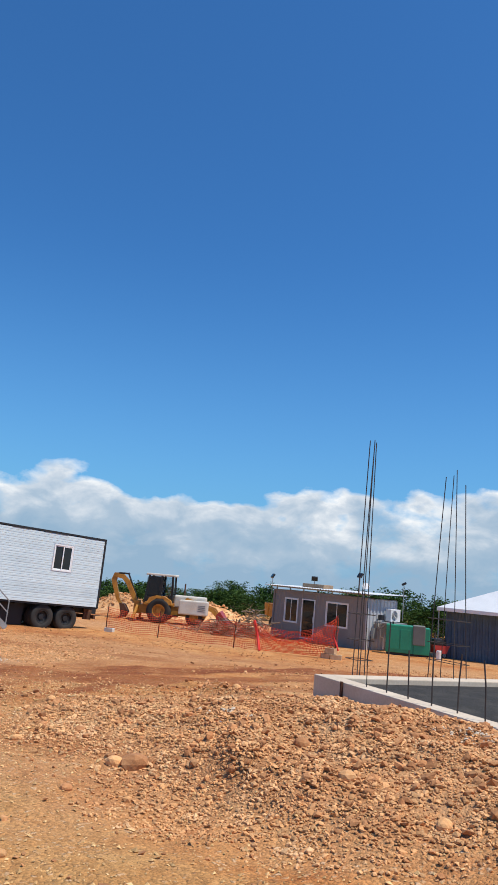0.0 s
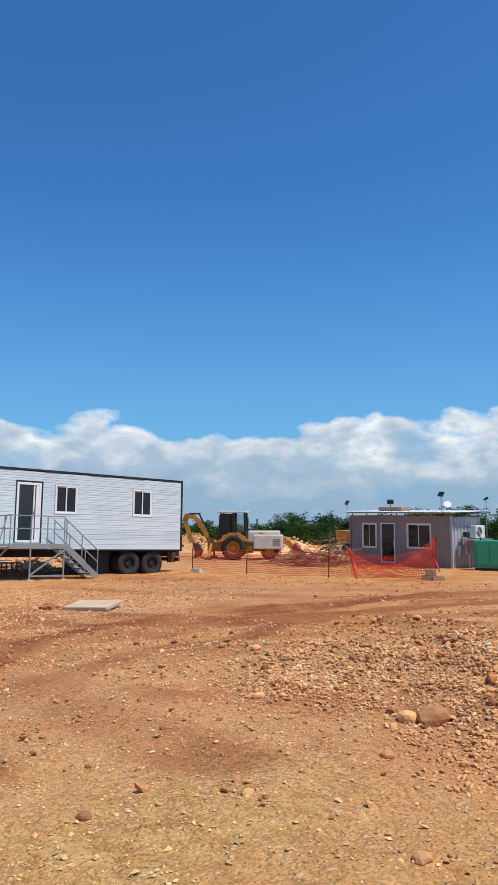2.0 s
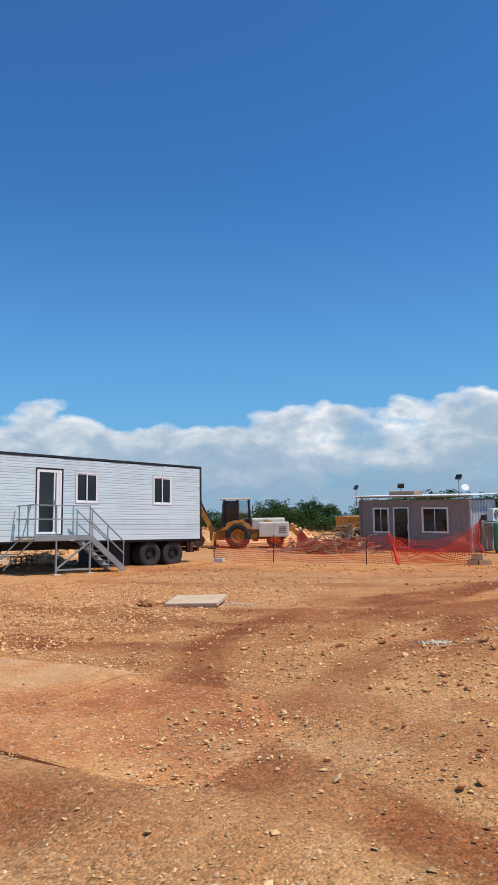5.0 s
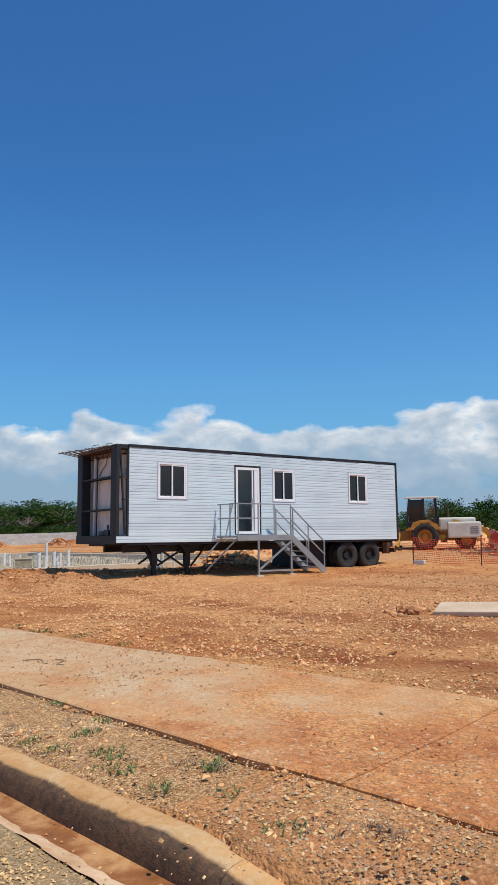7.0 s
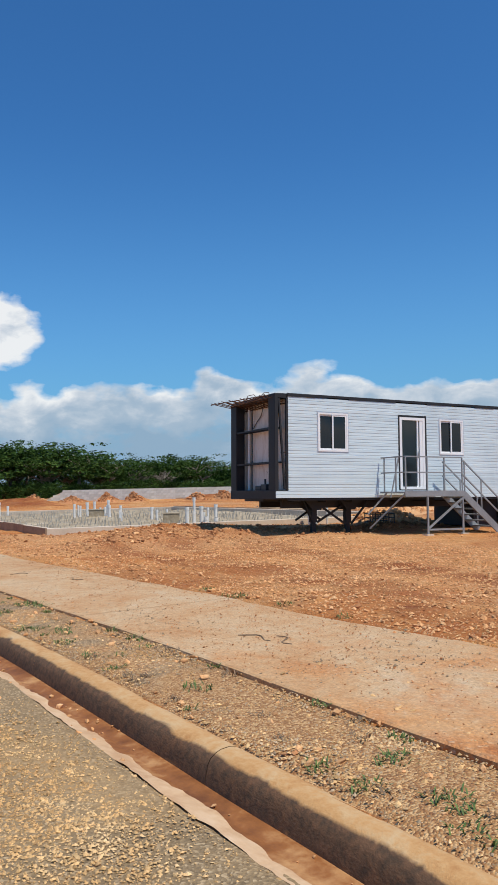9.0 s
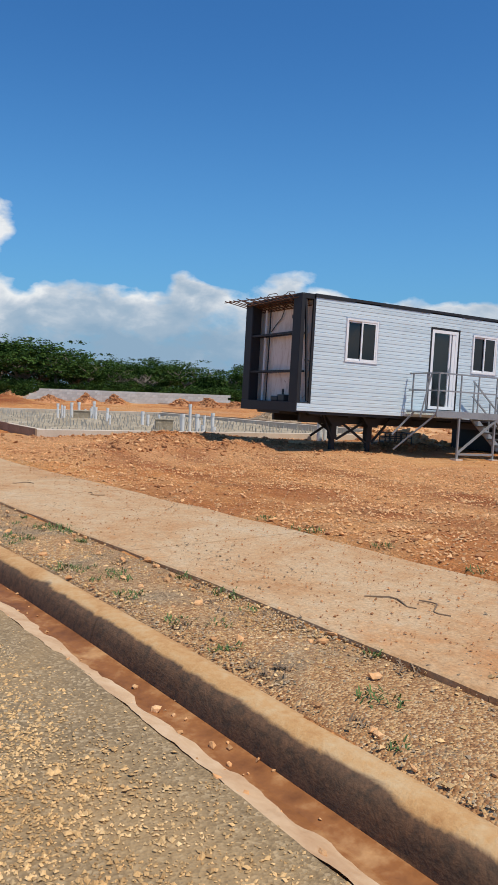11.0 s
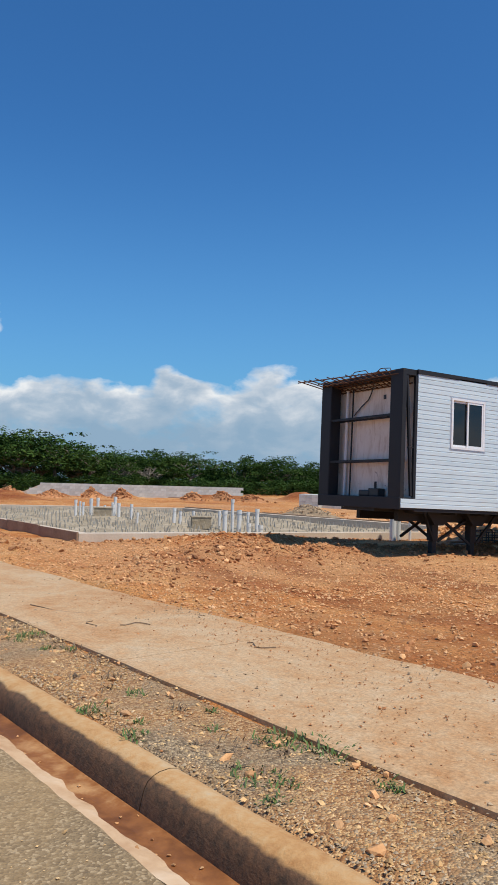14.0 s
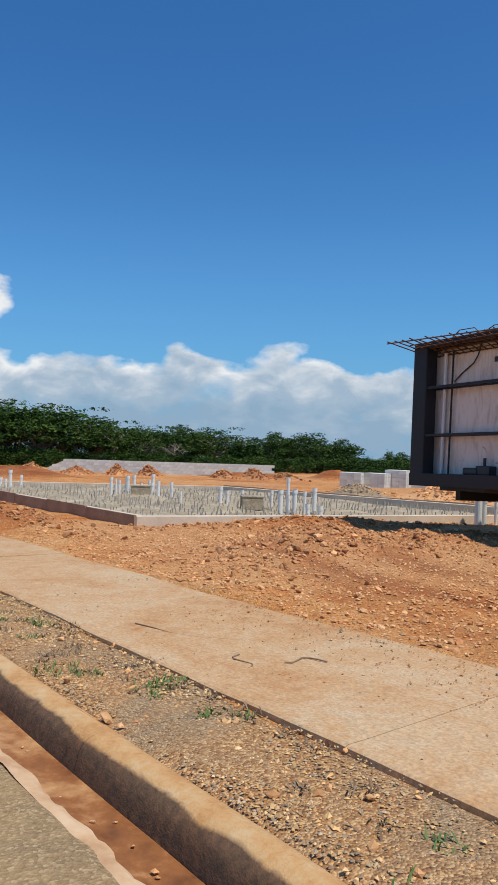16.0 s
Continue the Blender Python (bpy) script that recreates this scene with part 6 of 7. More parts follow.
def crate(x, y, turn):
    c = thing("milk_crate", pose(x, y, float(height(x, y)), 0, 0, turn), "black plastic crate on the dirt under the trailer", "crate")
    for z in (0.03, 0.17, 0.31):
        part("rail", frame_ring(0.42, 0.30, z, 0.02), BLACK_PLASTIC, c)
    for i in range(5):
        for y2 in (-0.29, 0.29):
            part("upright", box(B(), -0.41 + i * 0.2, -0.38 + i * 0.2, y2 - 0.01, y2 + 0.01, 0, 0.33), BLACK_PLASTIC, c)


def frame_ring(hx, hy, z, t):
    bm = B()
    box(bm, -hx, hx, -hy, -hy + t, z, z + 0.03)
    box(bm, -hx, hx, hy - t, hy, z, z + 0.03)
    box(bm, -hx, -hx + t, -hy + t, hy - t, z, z + 0.03)
    box(bm, hx - t, hx, -hy + t, hy - t, z, z + 0.03)
    return bm


crate(-26.7, 18.3, 70)
# ---- trees ----


def leaves(centres, rnd, per, spread, size, flat=0.5):
    """Small leaf blades round each centre."""
    c = np.repeat(np.asarray(centres, float), per, 0)
    n = len(c)
    rs = np.random.RandomState(rnd.randint(0, 9999))
    d = rs.normal(size=(n, 3))
    d /= np.linalg.norm(d, axis=1)[:, None]
    p = c + d * spread * rs.uniform(0.25, 1.0, (n, 1)) ** 0.6 * np.array([1, 1, flat])
    a = rs.normal(size=(n, 3)) * np.array([1, 1, 0.45])
    a /= np.linalg.norm(a, axis=1)[:, None]
    b = np.cross(a, rs.normal(size=(n, 3)))
    b /= np.linalg.norm(b, axis=1)[:, None]
    s = size * rs.uniform(0.55, 1.25, (n, 1))
    V = np.stack([p - a * s, p + b * s * 0.45, p + a * s, p - b * s * 0.45], 1).reshape(-1, 3)
    F = np.arange(4 * n).reshape(n, 4)
    return V, F


def tree(name, seed, high, wide, bare=0.35, flat=0.5, clumps=70, per=34, size=0.13, label="", leafy=1.0):
    """Trunk with forking limbs; a crown of leaf clumps on the limbs' ends, with gaps."""
    rnd = random.Random(seed)
    t = thing(name, Matrix.Identity(4), label, "tree" if bare else "bush", "tree line")
    bm = B()
    ends = []
    stems = 1 if bare > 0.3 else 3

    def grow(p, d, ln, r, depth):
        bend = Vector((rnd.uniform(-0.25, 0.25), rnd.uniform(-0.25, 0.25), rnd.uniform(-0.05, 0.2)))
        q = p + d * ln * 0.5 + bend * ln * 0.25
        e = q + (d + bend).normalized() * ln * 0.5
        tube(bm, p, q, r, 6, r * 0.85)
        tube(bm, q, e, r * 0.85, 6, r * 0.62)
        if depth == 0:
            ends.append(e)
            return
        for i in range(3):
            a = rnd.uniform(0, 6.28)
            out = Vector((math.cos(a), math.sin(a), rnd.uniform(0.15, 0.6)))
            grow(e, (d * 0.35 + out).normalized(), ln * rnd.uniform(0.6, 0.85), r * 0.6, depth - 1)
            if depth < 3:
                ends.append(e)
    for s in range(stems):
        a = rnd.uniform(0, 6.28)
        grow(Vector((0.2 * s, 0, -0.1)), Vector((0.25 * math.cos(a), 0.25 * math.sin(a), 1)).normalized(), high * max(0.22, bare), 0.035 * high, 3 if bare else 2)
    part("trunk", bm, BARK, t, "pale branching trunk", True)
    cs = []
    for i in range(clumps):
        e = rnd.choice(ends)
        a, q = rnd.uniform(0, 6.28), math.sqrt(rnd.random())
        lobes = 0.78 + 0.22 * math.sin(a * 3 + seed) + 0.1 * math.sin(a * 7 + 2 * seed)
        x, y = wide * 0.5 * q * math.cos(a) * lobes, wide * 0.5 * q * math.sin(a) * lobes
        roof = high * (1 - 0.3 * q ** 3) * (0.9 + 0.1 * math.sin(a * 5 + seed))
        floor = high * (bare + 0.1) if bare else 0.1
        z = roof - (roof - floor) * rnd.random() ** 1.5 - 0.15
        cs.append((x, y, z))
    V, F = leaves(cs, rnd, per, 0.078 * (high + wide), size, flat)
    c = raw("crown", V, F, LEAF)
    c.parent = t
    return t


def bare_tree(seed, high):
    t = tree("bare_tree", seed, high, high * 1.3, 0.28, 0.3, 18, 40, 0.08, "half-bare tree with pale spreading branches", 0.3)
    return t


KINDS = [tree("tree", 3, 5.4, 6.6, 0.30, 0.26, 150, 36, 0.14, "broad dark green tree with a flat spreading crown"),
         tree("tree", 8, 5.4, 5.6, 0.26, 0.30, 140, 36, 0.14, "broad dark green tree with a flat spreading crown"),
         tree("tree", 15, 5.4, 7.4, 0.36, 0.2, 130, 36, 0.14, "umbrella-shaped green tree with open layered crown")]
SHRUBS = [tree("bush", 31, 3.0, 4.4, 0.0, 0.8, 85, 42, 0.12, "dense bright green bush at the edge of the site"),
          tree("bush", 37, 3.0, 3.6, 0.0, 0.9, 80, 42, 0.12, "dense bright green bush at the edge of the site"),
          tree("bush", 44, 3.0, 5.2, 0.0, 0.7, 95, 42, 0.12, "dense bright green bush at the edge of the site")]
BARE = bare_tree(52, 4.2)
# skyline: degrees left of +y, top of the crowns
SKYLINE = [(-5, 1.2), (11.9, 1.04), (14.9, 1.6), (20, 1.4), (24.3, 0.5), (26, 0.66), (26.8, 1.0), (28.1, 1.35), (29.8, 0.95), (31.2, 0.45), (33, 0.1), (39.4, 0.1), (41.6, -0.1), (43.1, -0.3), (43.8, -1.2), (44.2, 0.0), (45.4, 0.95), (47.1, 1.3), (50.3, 1.7), (51.3, 0.6), (53, 0.8), (54.3, 1.7), (56, 2.1), (58.5, 1.9), (60.1, 1.5), (61.8, 1.9), (63.4, 2.3), (65, 3.3), (70, 3.5), (90, 3.6)]


def plant(kind, x, y, top, base=-1.6):
    full = 5.4 if kind in KINDS else (4.2 if kind is BARE else 3.0)
    s = (top - base) / full
    sp = 1.2 * s if kind in KINDS else max(s, 0.85)
    m = Matrix.Translation((x, y, base)) @ Matrix.Rotation(random.uniform(0, 6.28), 4, "Z") @ Matrix.Diagonal((sp, sp, s, 1))
    return copy_thing(kind, m)


rnd = random.Random(77)


def skyline(deg):
    return float(np.interp(deg, [a for a, _ in SKYLINE], [b for _, b in SKYLINE]))


deg = -4.0
while deg < 41.0:
    for row in range(3):
        r = 60 + row * 5 + rnd.uniform(-1.5, 1.5)
        a = deg + rnd.uniform(-0.7, 0.7) + row * 0.8
        top = skyline(a)
        t2 = top - rnd.uniform(0, 1.2) if row < 2 else top + rnd.uniform(-0.2, 0.25)
        plant(rnd.choice(SHRUBS), -6 - r * math.sin(radians(a)), 1 + r * math.cos(radians(a)), t2)
    deg += 2.3
# the wood behind the block wall: tall trees, then lower ones, then undergrowth
deg = 41.5
while deg < 88:
    top = skyline(deg)
    r = 68 + rnd.uniform(-1.0, 2.5)
    a = radians(deg)
    tall = top > 0.9
    plant(rnd.choice(KINDS) if tall else rnd.choice(SHRUBS), -14 - r * math.sin(a), 1 + r * math.cos(a), top + rnd.uniform(0.1, 0.5), -2.0)
    if tall:
        a = radians(deg + rnd.uniform(0.8, 1.6))
        plant(rnd.choice(KINDS), -14 - (r + 5.5) * math.sin(a), 1 + (r + 5.5) * math.cos(a), min(top, skyline(deg + 1.0)) - rnd.uniform(0.2, 1.2), -2.0)
    for e in (-0.6, 0.5):
        a = radians(deg + e)
        low = 0.1 if tall else top - 0.4
        plant(rnd.choice(SHRUBS), -14 - (r - 2.5) * math.sin(a), 1 + (r - 2.5) * math.cos(a), min(low, -0.5) + rnd.uniform(-0.3, 0.2), -2.0)
        plant(rnd.choice(SHRUBS), -14 - (r + 9) * math.sin(a), 1 + (r + 9) * math.cos(a), low + rnd.uniform(-0.4, 0.3), -2.0)
    deg += 2.5 if tall else 2.0
plant(BARE, -72.4, 34.6, 2.0, -2.0)
plant(BARE, -70.6, 36.4, 1.8, -2.0)
for o in KINDS + SHRUBS + [BARE]:
    k = (KINDS + SHRUBS + [BARE]).index(o)
    o.matrix_world = Matrix.Translation((-92 + 3.5 * k, 12 - 6.5 * k, -2.2))
# ---- stones, grit, weeds ----


def fast(name, V, F, mat):
    """A large triangle or quad mesh from arrays."""
    me = bpy.data.meshes.new(name)
    n, k = F.shape
    me.vertices.add(len(V))
    me.vertices.foreach_set("co", np.ascontiguousarray(V, np.float32).ravel())
    me.loops.add(n * k)
    me.loops.foreach_set("vertex_index", np.ascontiguousarray(F, np.int32).ravel())
    me.polygons.add(n)
    me.polygons.foreach_set("loop_start", np.arange(0, n * k, k, dtype=np.int32))
    me.update(calc_edges=True)
    me.validate()
    me.shade_flat()
    me.materials.append(mat)
    return new(name, me)


def ico():
    bm = B()
    bmesh.ops.create_icosphere(bm, subdivisions=1, radius=1.0)
    V = np.array([v.co[:] for v in bm.verts])
    F = np.array([[v.index for v in f.verts] for f in bm.faces])
    bm.free()
    return V, F


ICO_V, ICO_F = ico()
OCT_V = np.array([(1, 0, 0), (0, 1, 0), (-1, 0, 0), (0, -1, 0), (0, 0, 1), (0, 0, -1)], float)
OCT_F = np.array([(0, 1, 4), (1, 2, 4), (2, 3, 4), (3, 0, 4), (1, 0, 5), (2, 1, 5), (3, 2, 5), (0, 3, 5)])


def scatter(name, pts, sizes, mat, label, category, seed, level, sink=0.25, flat=0.65, jag=0.4, tiny=False):
    """Angular stones at pts, resting on level(x, y)."""
    rs = np.random.RandomState(seed)
    n = len(pts)
    SV, SF = (OCT_V * 1.15, OCT_F) if tiny else (ICO_V, ICO_F)
    base = SV[None] * (1 + rs.uniform(-jag, jag, (n, len(SV), 1)))
    base = base * rs.uniform(0.7, 1.3, (n, 1, 3)) * np.array([1, 1, flat])
    a = rs.uniform(0, 6.28, n)
    c, s = np.cos(a)[:, None], np.sin(a)[:, None]
    tilt = rs.uniform(-0.5, 0.5, (n, 1))
    z = base[..., 2] + tilt * base[..., 0]
    R = np.stack([base[..., 0] * c - base[..., 1] * s, base[..., 0] * s + base[..., 1] * c, z], -1)
    sizes = np.asarray(sizes)
    V = R * sizes[:, None, None]
    V[..., 0] += pts[:, 0:1]
    V[..., 1] += pts[:, 1:2]
    V[..., 2] += (level(pts[:, 0], pts[:, 1]) + sizes * (flat - sink))[:, None]
    F = (SF[None] + (np.arange(n) * len(SV))[:, None, None]).reshape(-1, 3)
    ob = fast(name, V.reshape(-1, 3), F, mat)
    return tagged(ob, label, category, kind="stuff")


def spray(n, x0, x1, y0, y1, seed, keep=None):
    rs = np.random.RandomState(seed)
    p = np.stack([rs.uniform(x0, x1, n), rs.uniform(y0, y1, n)], -1)
    if keep is not None:
        p = p[rs.uniform(0, 1, len(p)) < keep(p[:, 0], p[:, 1])]
    return p


def powers(n, lo, hi, seed, k=2.2):
    """Many small, few large."""
    u = np.random.RandomState(seed).uniform(0, 1, n)
    return (lo ** -k + u * (hi ** -k - lo ** -k)) ** (-1 / k)


def off_paving(x, y):
    return np.where((x < -7.2) & (y < walk_far(x) + 0.05), np.clip((x + 11.5) / 3.0, 0, 1) * (x < -7.2), 1.0)


def rubble_zone(x, y):
    d = np.hypot((x + 2.2) / 4.4, (y - 7.0) / 2.9) + 0.22 * lattice(x * 0.9, y * 0.9, 81)
    edge = np.clip(4 * (1.0 - d), 0, 1)
    slabs = ((x + 5.25) * 0.515 + (y - 10.4) * 0.857) > -0.15
    return edge * (~slabs)


p = spray(120000, -8, 3.5, 3.6, 11.0, 201, lambda x, y: rubble_zone(x, y))
scatter("rubble", p, powers(len(p), 0.008, 0.025, 202, 2.3), STONE, "loose pale limestone rubble spread over the earth", "rubble", 203, height)
p = spray(22000, -8, 3.5, 3.6, 11.0, 204, lambda x, y: rubble_zone(x, y) * np.clip(0.15 + heap_height(x, y) * 3, 0, 1))
scatter("earth_clods", p, powers(len(p), 0.012, 0.05, 205, 2.2), CLOD, "heaped red-brown earth clods", "clods", 206, height)
p = spray(3600, -8.4, -2.0, 8.2, 11.2, 207, lambda x, y: np.clip(np.abs(heap_height(x, y)) * 6 - 0.3, 0, 1) * ((((x + 5.25) * 0.515 + (y - 10.4) * 0.857)) < -0.1))
scatter("trench_spoil", p, powers(len(p), 0.012, 0.05, 208, 2.1), CLOD, "rough spoil thrown up beside the trench", "rubble", 209, height)


def yard(x, y):
    patch = np.clip(0.45 + 0.75 * lattice(x * 0.33, y * 0.33, 91) + 0.3 * lattice(x * 1.3, y * 1.3, 92), 0.05, 1)
    return patch * off_paving(x, y) * (1 - 0.85 * np.clip(track_wet(x, y), 0, 1))


p = spray(60000, -14, 3, 0.2, 9, 211, yard)
scatter("yard_gravel", p, powers(len(p), 0.005, 0.022, 212, 2.6), YELLOW_GRIT, "yellow-tan gravel lying on the yard", "gravel", 213, height, tiny=True)
p = spray(46000, -30, 2, 4.5, 19, 214, yard)
scatter("yard_gravel", p, powers(len(p), 0.009, 0.04, 215, 2.8), STONE, "pale stones lying on the yard", "gravel", 216, height)
p = spray(15000, -30, -2, 3, 24, 217, yard)
scatter("yard_clods", p, powers(len(p), 0.012, 0.045, 218, 2.6), CLOD, "red earth clods lying on the yard", "clods", 219, height)
p = spray(16000, -34, -21, 6.0, 20, 221, lambda x, y: np.clip(heap_height(x, y) * 9, 0, 1))
scatter("bank_rubble", p, powers(len(p), 0.016, 0.07, 222, 2.3), CLOD, "lumpy red earth bank below the trailer", "clods", 223, height)
p = spray(1800, -34, -21, 6.0, 20, 224, lambda x, y: np.clip(heap_height(x, y) * 9, 0, 1))
scatter("bank_rubble", p, powers(len(p), 0.018, 0.08, 225, 2.3), STONE, "pale stones in the earth bank", "rubble", 226, height)


p = spray(48000, -31, -12, 4.8, 14, 227, lambda x, y: off_paving(x, y) * np.clip(0.5 + 0.7 * lattice(x * 0.45, y * 0.45, 191), 0.1, 1))
scatter("yard_gravel", p, powers(len(p), 0.010, 0.03, 228, 2.6), STONE, "pale stones lying on the yard", "gravel", 229, height, tiny=True)


def heap_of(name, x, y, rx, ry, h, n, mat, seed, label, lo=0.03, hi=0.14):
    rs = np.random.RandomState(seed)
    q = rs.normal(size=(n, 2)) * np.array([rx, ry]) * 0.55
    P = q + np.array([x, y])

    def lvl(a, b):
        return slope(a, b) + h * np.exp(-(((a - x) / rx) ** 2 + ((b - y) / ry) ** 2) * 1.2) * (1 + 0.15 * lattice(a * 2, b * 2, seed))
    core = raw_heap(x, y, rx, ry, lvl, mat)
    st = scatter("loose_rubble", P, powers(n, lo, hi, seed + 1, 1.9), mat, label, "", seed + 2, lvl)
    core.name = name.replace("gravel_heap", "grey_heap")
    st.parent = core
    return tagged(core, label, "rubble heap")


def raw_heap(x, y, rx, ry, lvl, mat):
    n = 26
    X, Y = np.meshgrid(np.linspace(x - 2.2 * rx, x + 2.2 * rx, n), np.linspace(y - 2.2 * ry, y + 2.2 * ry, n), indexing="ij")
    Z = lvl(X, Y) - 0.06 - 0.05 * np.clip(np.hypot((X - x) / rx, (Y - y) / ry) - 1.4, 0, 9)
    idx = np.arange(n * n).reshape(n, n)
    return fast("heap", np.stack([X, Y, Z], -1).reshape(-1, 3), np.stack([idx[:-1, :-1], idx[1:, :-1], idx[1:, 1:], idx[:-1, 1:]], -1).reshape(-1, 4), mat)


heap_of("spoil_heap", -36.2, 28.3, 2.6, 1.6, 0.95, 900, STONE, 301, "heap of broken tan limestone")
heap_of("spoil_heap", -33.6, 26.2, 1.8, 1.2, 0.6, 500, STONE, 305, "heap of broken tan limestone")
heap_of("gravel_heap", -40.2, 25.2, 1.1, 0.9, 0.5, 300, GRIT, 309, "small heap of grey gravel", 0.02, 0.06)
heap_of("spoil_heap", -29.5, 41.5, 3.6, 1.6, 1.1, 700, STONE, 313, "heap of pale quarried stone behind the backhoe")
heap_of("spoil_heap", -35.5, 40.0, 3.0, 1.6, 1.2, 600, STONE, 317, "heap of pale quarried stone behind the backhoe")
heap_of("spoil_heap", -28.6, 20.6, 1.8, 0.9, 0.45, 450, STONE, 321, "heap of broken tan limestone")

# verge
def verge_level(x, y):
    return slope(x, y) + np.where(x < -9.3, 0.0, 0.0)


def in_verge(x, y):
    return ((y > kerb_back(x) + 0.02) & (y < walk_near(x) + 0.02)).astype(float)


p = spray(80000, -26.5, -9.2, 1.7, 3.6, 231, in_verge)
keep = np.random.RandomState(232).uniform(0, 1, len(p)) < np.clip(0.5 + 0.6 * lattice(p[:, 0] * 1.2, p[:, 1] * 1.2, 95), 0.08, 1)
g = p[keep]
h1 = len(g) * 55 // 100
scatter("verge_grit", g[:h1], powers(h1, 0.0045, 0.011, 233, 2.4), GRIT, "grey crushed stone along the kerb", "grit", 234, verge_level, tiny=True)
scatter("verge_gravel", g[h1:], powers(len(g) - h1, 0.005, 0.016, 235, 2.6), YELLOW_GRIT, "orange gravel along the kerb", "gravel", 236, verge_level, tiny=True)
p = spray(260, -24, -9.2, 1.7, 3.6, 237, in_verge)
scatter("verge_stones", p, powers(len(p), 0.016, 0.036, 238, 2.3), STONE, "loose orange stones along the kerb", "stones", 239, verge_level)
p = spray(30000, -26, -13.0, 2.4, 5.6, 240, lambda x, y: (y > walk_near(x) + 0.04) * (y < walk_far(x)) * np.clip(-0.05 + 0.55 * lattice(x * 0.8, y * 0.8, 97) + 0.25 * lattice(x * 2.5, y * 2.5, 98), 0.02, 1))
scatter("pavement_grit", p, powers(len(p), 0.004, 0.014, 241, 2.2), GRIT, "scattered grit on the pavement", "grit", 242, lambda x, y: slope(x, y) + 0.016, tiny=True)
p = spray(7000, -14.5, -7.4, 2.4, 5.6, 260, lambda x, y: (y > walk_near(x) + 0.04) * (y < walk_far(x)) * np.clip(0.25 + 0.8 * lattice(x * 0.7, y * 0.7, 197), 0.04, 1))
scatter("pavement_gravel", p, powers(len(p), 0.005, 0.024, 261, 2.4), YELLOW_GRIT, "yellow gravel strewn over the pavement end", "gravel", 262, lambda x, y: slope(x, y) + 0.012 - 0.04 * np.clip((x + 9.2) / 2.0, 0, 1))
for k, (cx, cy, r) in enumerate(((-4.1, 6.4, 0.22), (-7.9, 7.45, 0.16), (-12.6, 10.35, 0.35), (-1.9, 6.9, 0.2))):
    q = np.random.RandomState(270 + k).normal(size=(150, 2)) * r * np.array([0.9, 0.45]) + np.array([cx, cy])
    scatter("cement_crumbs", q, powers(150, 0.008, 0.028, 280 + k, 2.0), CEMENT, "spilled grey-white cement crumbs on the earth", "cement", 290 + k, height)


def road_level(x, y):
    d = kerb_back(x) - y
    return slope(x, kerb_back(x)) + np.interp(d, [0.22, 0.33, 0.45, 0.53, 1.6, 3.2, 6.4], [-0.165, -0.172, -0.15, -0.115, -0.08, -0.06, -0.11])


p = spray(2600, -24, -8.4, 1.2, 2.6, 243, lambda x, y: ((kerb_back(x) - y > 0.2) & (kerb_back(x) - y < 0.5)) * np.clip(0.3 + 0.8 * lattice(x * 0.9, y * 3, 99), 0.03, 1))
scatter("gutter_gravel", p, powers(len(p), 0.006, 0.028, 244, 2.1), STONE, "orange stones washed into the gutter", "gravel", 245, road_level)
p = spray(70000, -19, -8.0, -0.6, 1.9, 246, lambda x, y: (kerb_back(x) - y > 0.5) * np.clip(1.5 - np.hypot((x + 13.6) / 2.6, (y - 0.95) / 0.6) + 0.5 * lattice(x * 1.5, y * 1.5, 100), 0.03, 1))
scatter("road_gravel", p, powers(len(p), 0.0035, 0.013, 247, 2.4), YELLOW_GRIT, "yellow gravel strewn on the asphalt", "gravel", 248, road_level, tiny=True)


def boulder(x, y, r, seed, mat, flat=0.7):
    rs = np.random.RandomState(seed)
    bm = B()
    r = r * (0.5 if y > 8 and x > -8 else 0.75)
    bmesh.ops.create_icosphere(bm, subdivisions=2, radius=r)
    for v in bm.verts:
        v.co *= 1 + 0.22 * float(lattice(v.co.x / r * 1.3 + seed, v.co.y / r * 1.3 + v.co.z / r, seed))
        v.co.z *= flat
    ob = part("boulder", bm, mat)
    ob.matrix_world = pose(x, y, float(height(x, y)) + r * flat * 0.35, rs.uniform(-10, 10), rs.uniform(-10, 10), rs.uniform(0, 360))
    return tagged(ob, "rough orange limestone boulder lying on the rubble", "boulder", "boulders")


for i, (x, y, r) in enumerate(((-4.12, 5.02, 0.15), (-4.28, 4.95, 0.10), (-5.7, 5.15, 0.07), (-4.1, 4.25, 0.06), (-4.45, 3.25, 0.05), (-3.4, 3.05, 0.06), (-5.0, 2.6, 0.055), (-6.2, 9.75, 0.13), (-5.9, 9.6, 0.10), (-5.45, 9.5, 0.14), (-4.9, 9.25, 0.12), (-4.4, 8.95, 0.13), (-4.1, 8.85, 0.10), (-3.7, 8.6, 0.12), (-3.2, 8.35, 0.14), (-6.9, 10.4, 0.12), (-7.2, 10.2, 0.1), (-13.9, 9.35, 0.09), (-14.1, 9.5, 0.08), (-13.7, 9.25, 0.08), (-6.6, 6.4, 0.07), (-7.05, 6.6, 0.06), (-2.3, 5.2, 0.09), (-1.5, 4.9, 0.08), (-3.1, 6.0, 0.09), (-8.9, 2.3, 0.035))):
    boulder(x, y, r, 400 + i, STONE if i % 3 else CLOD)


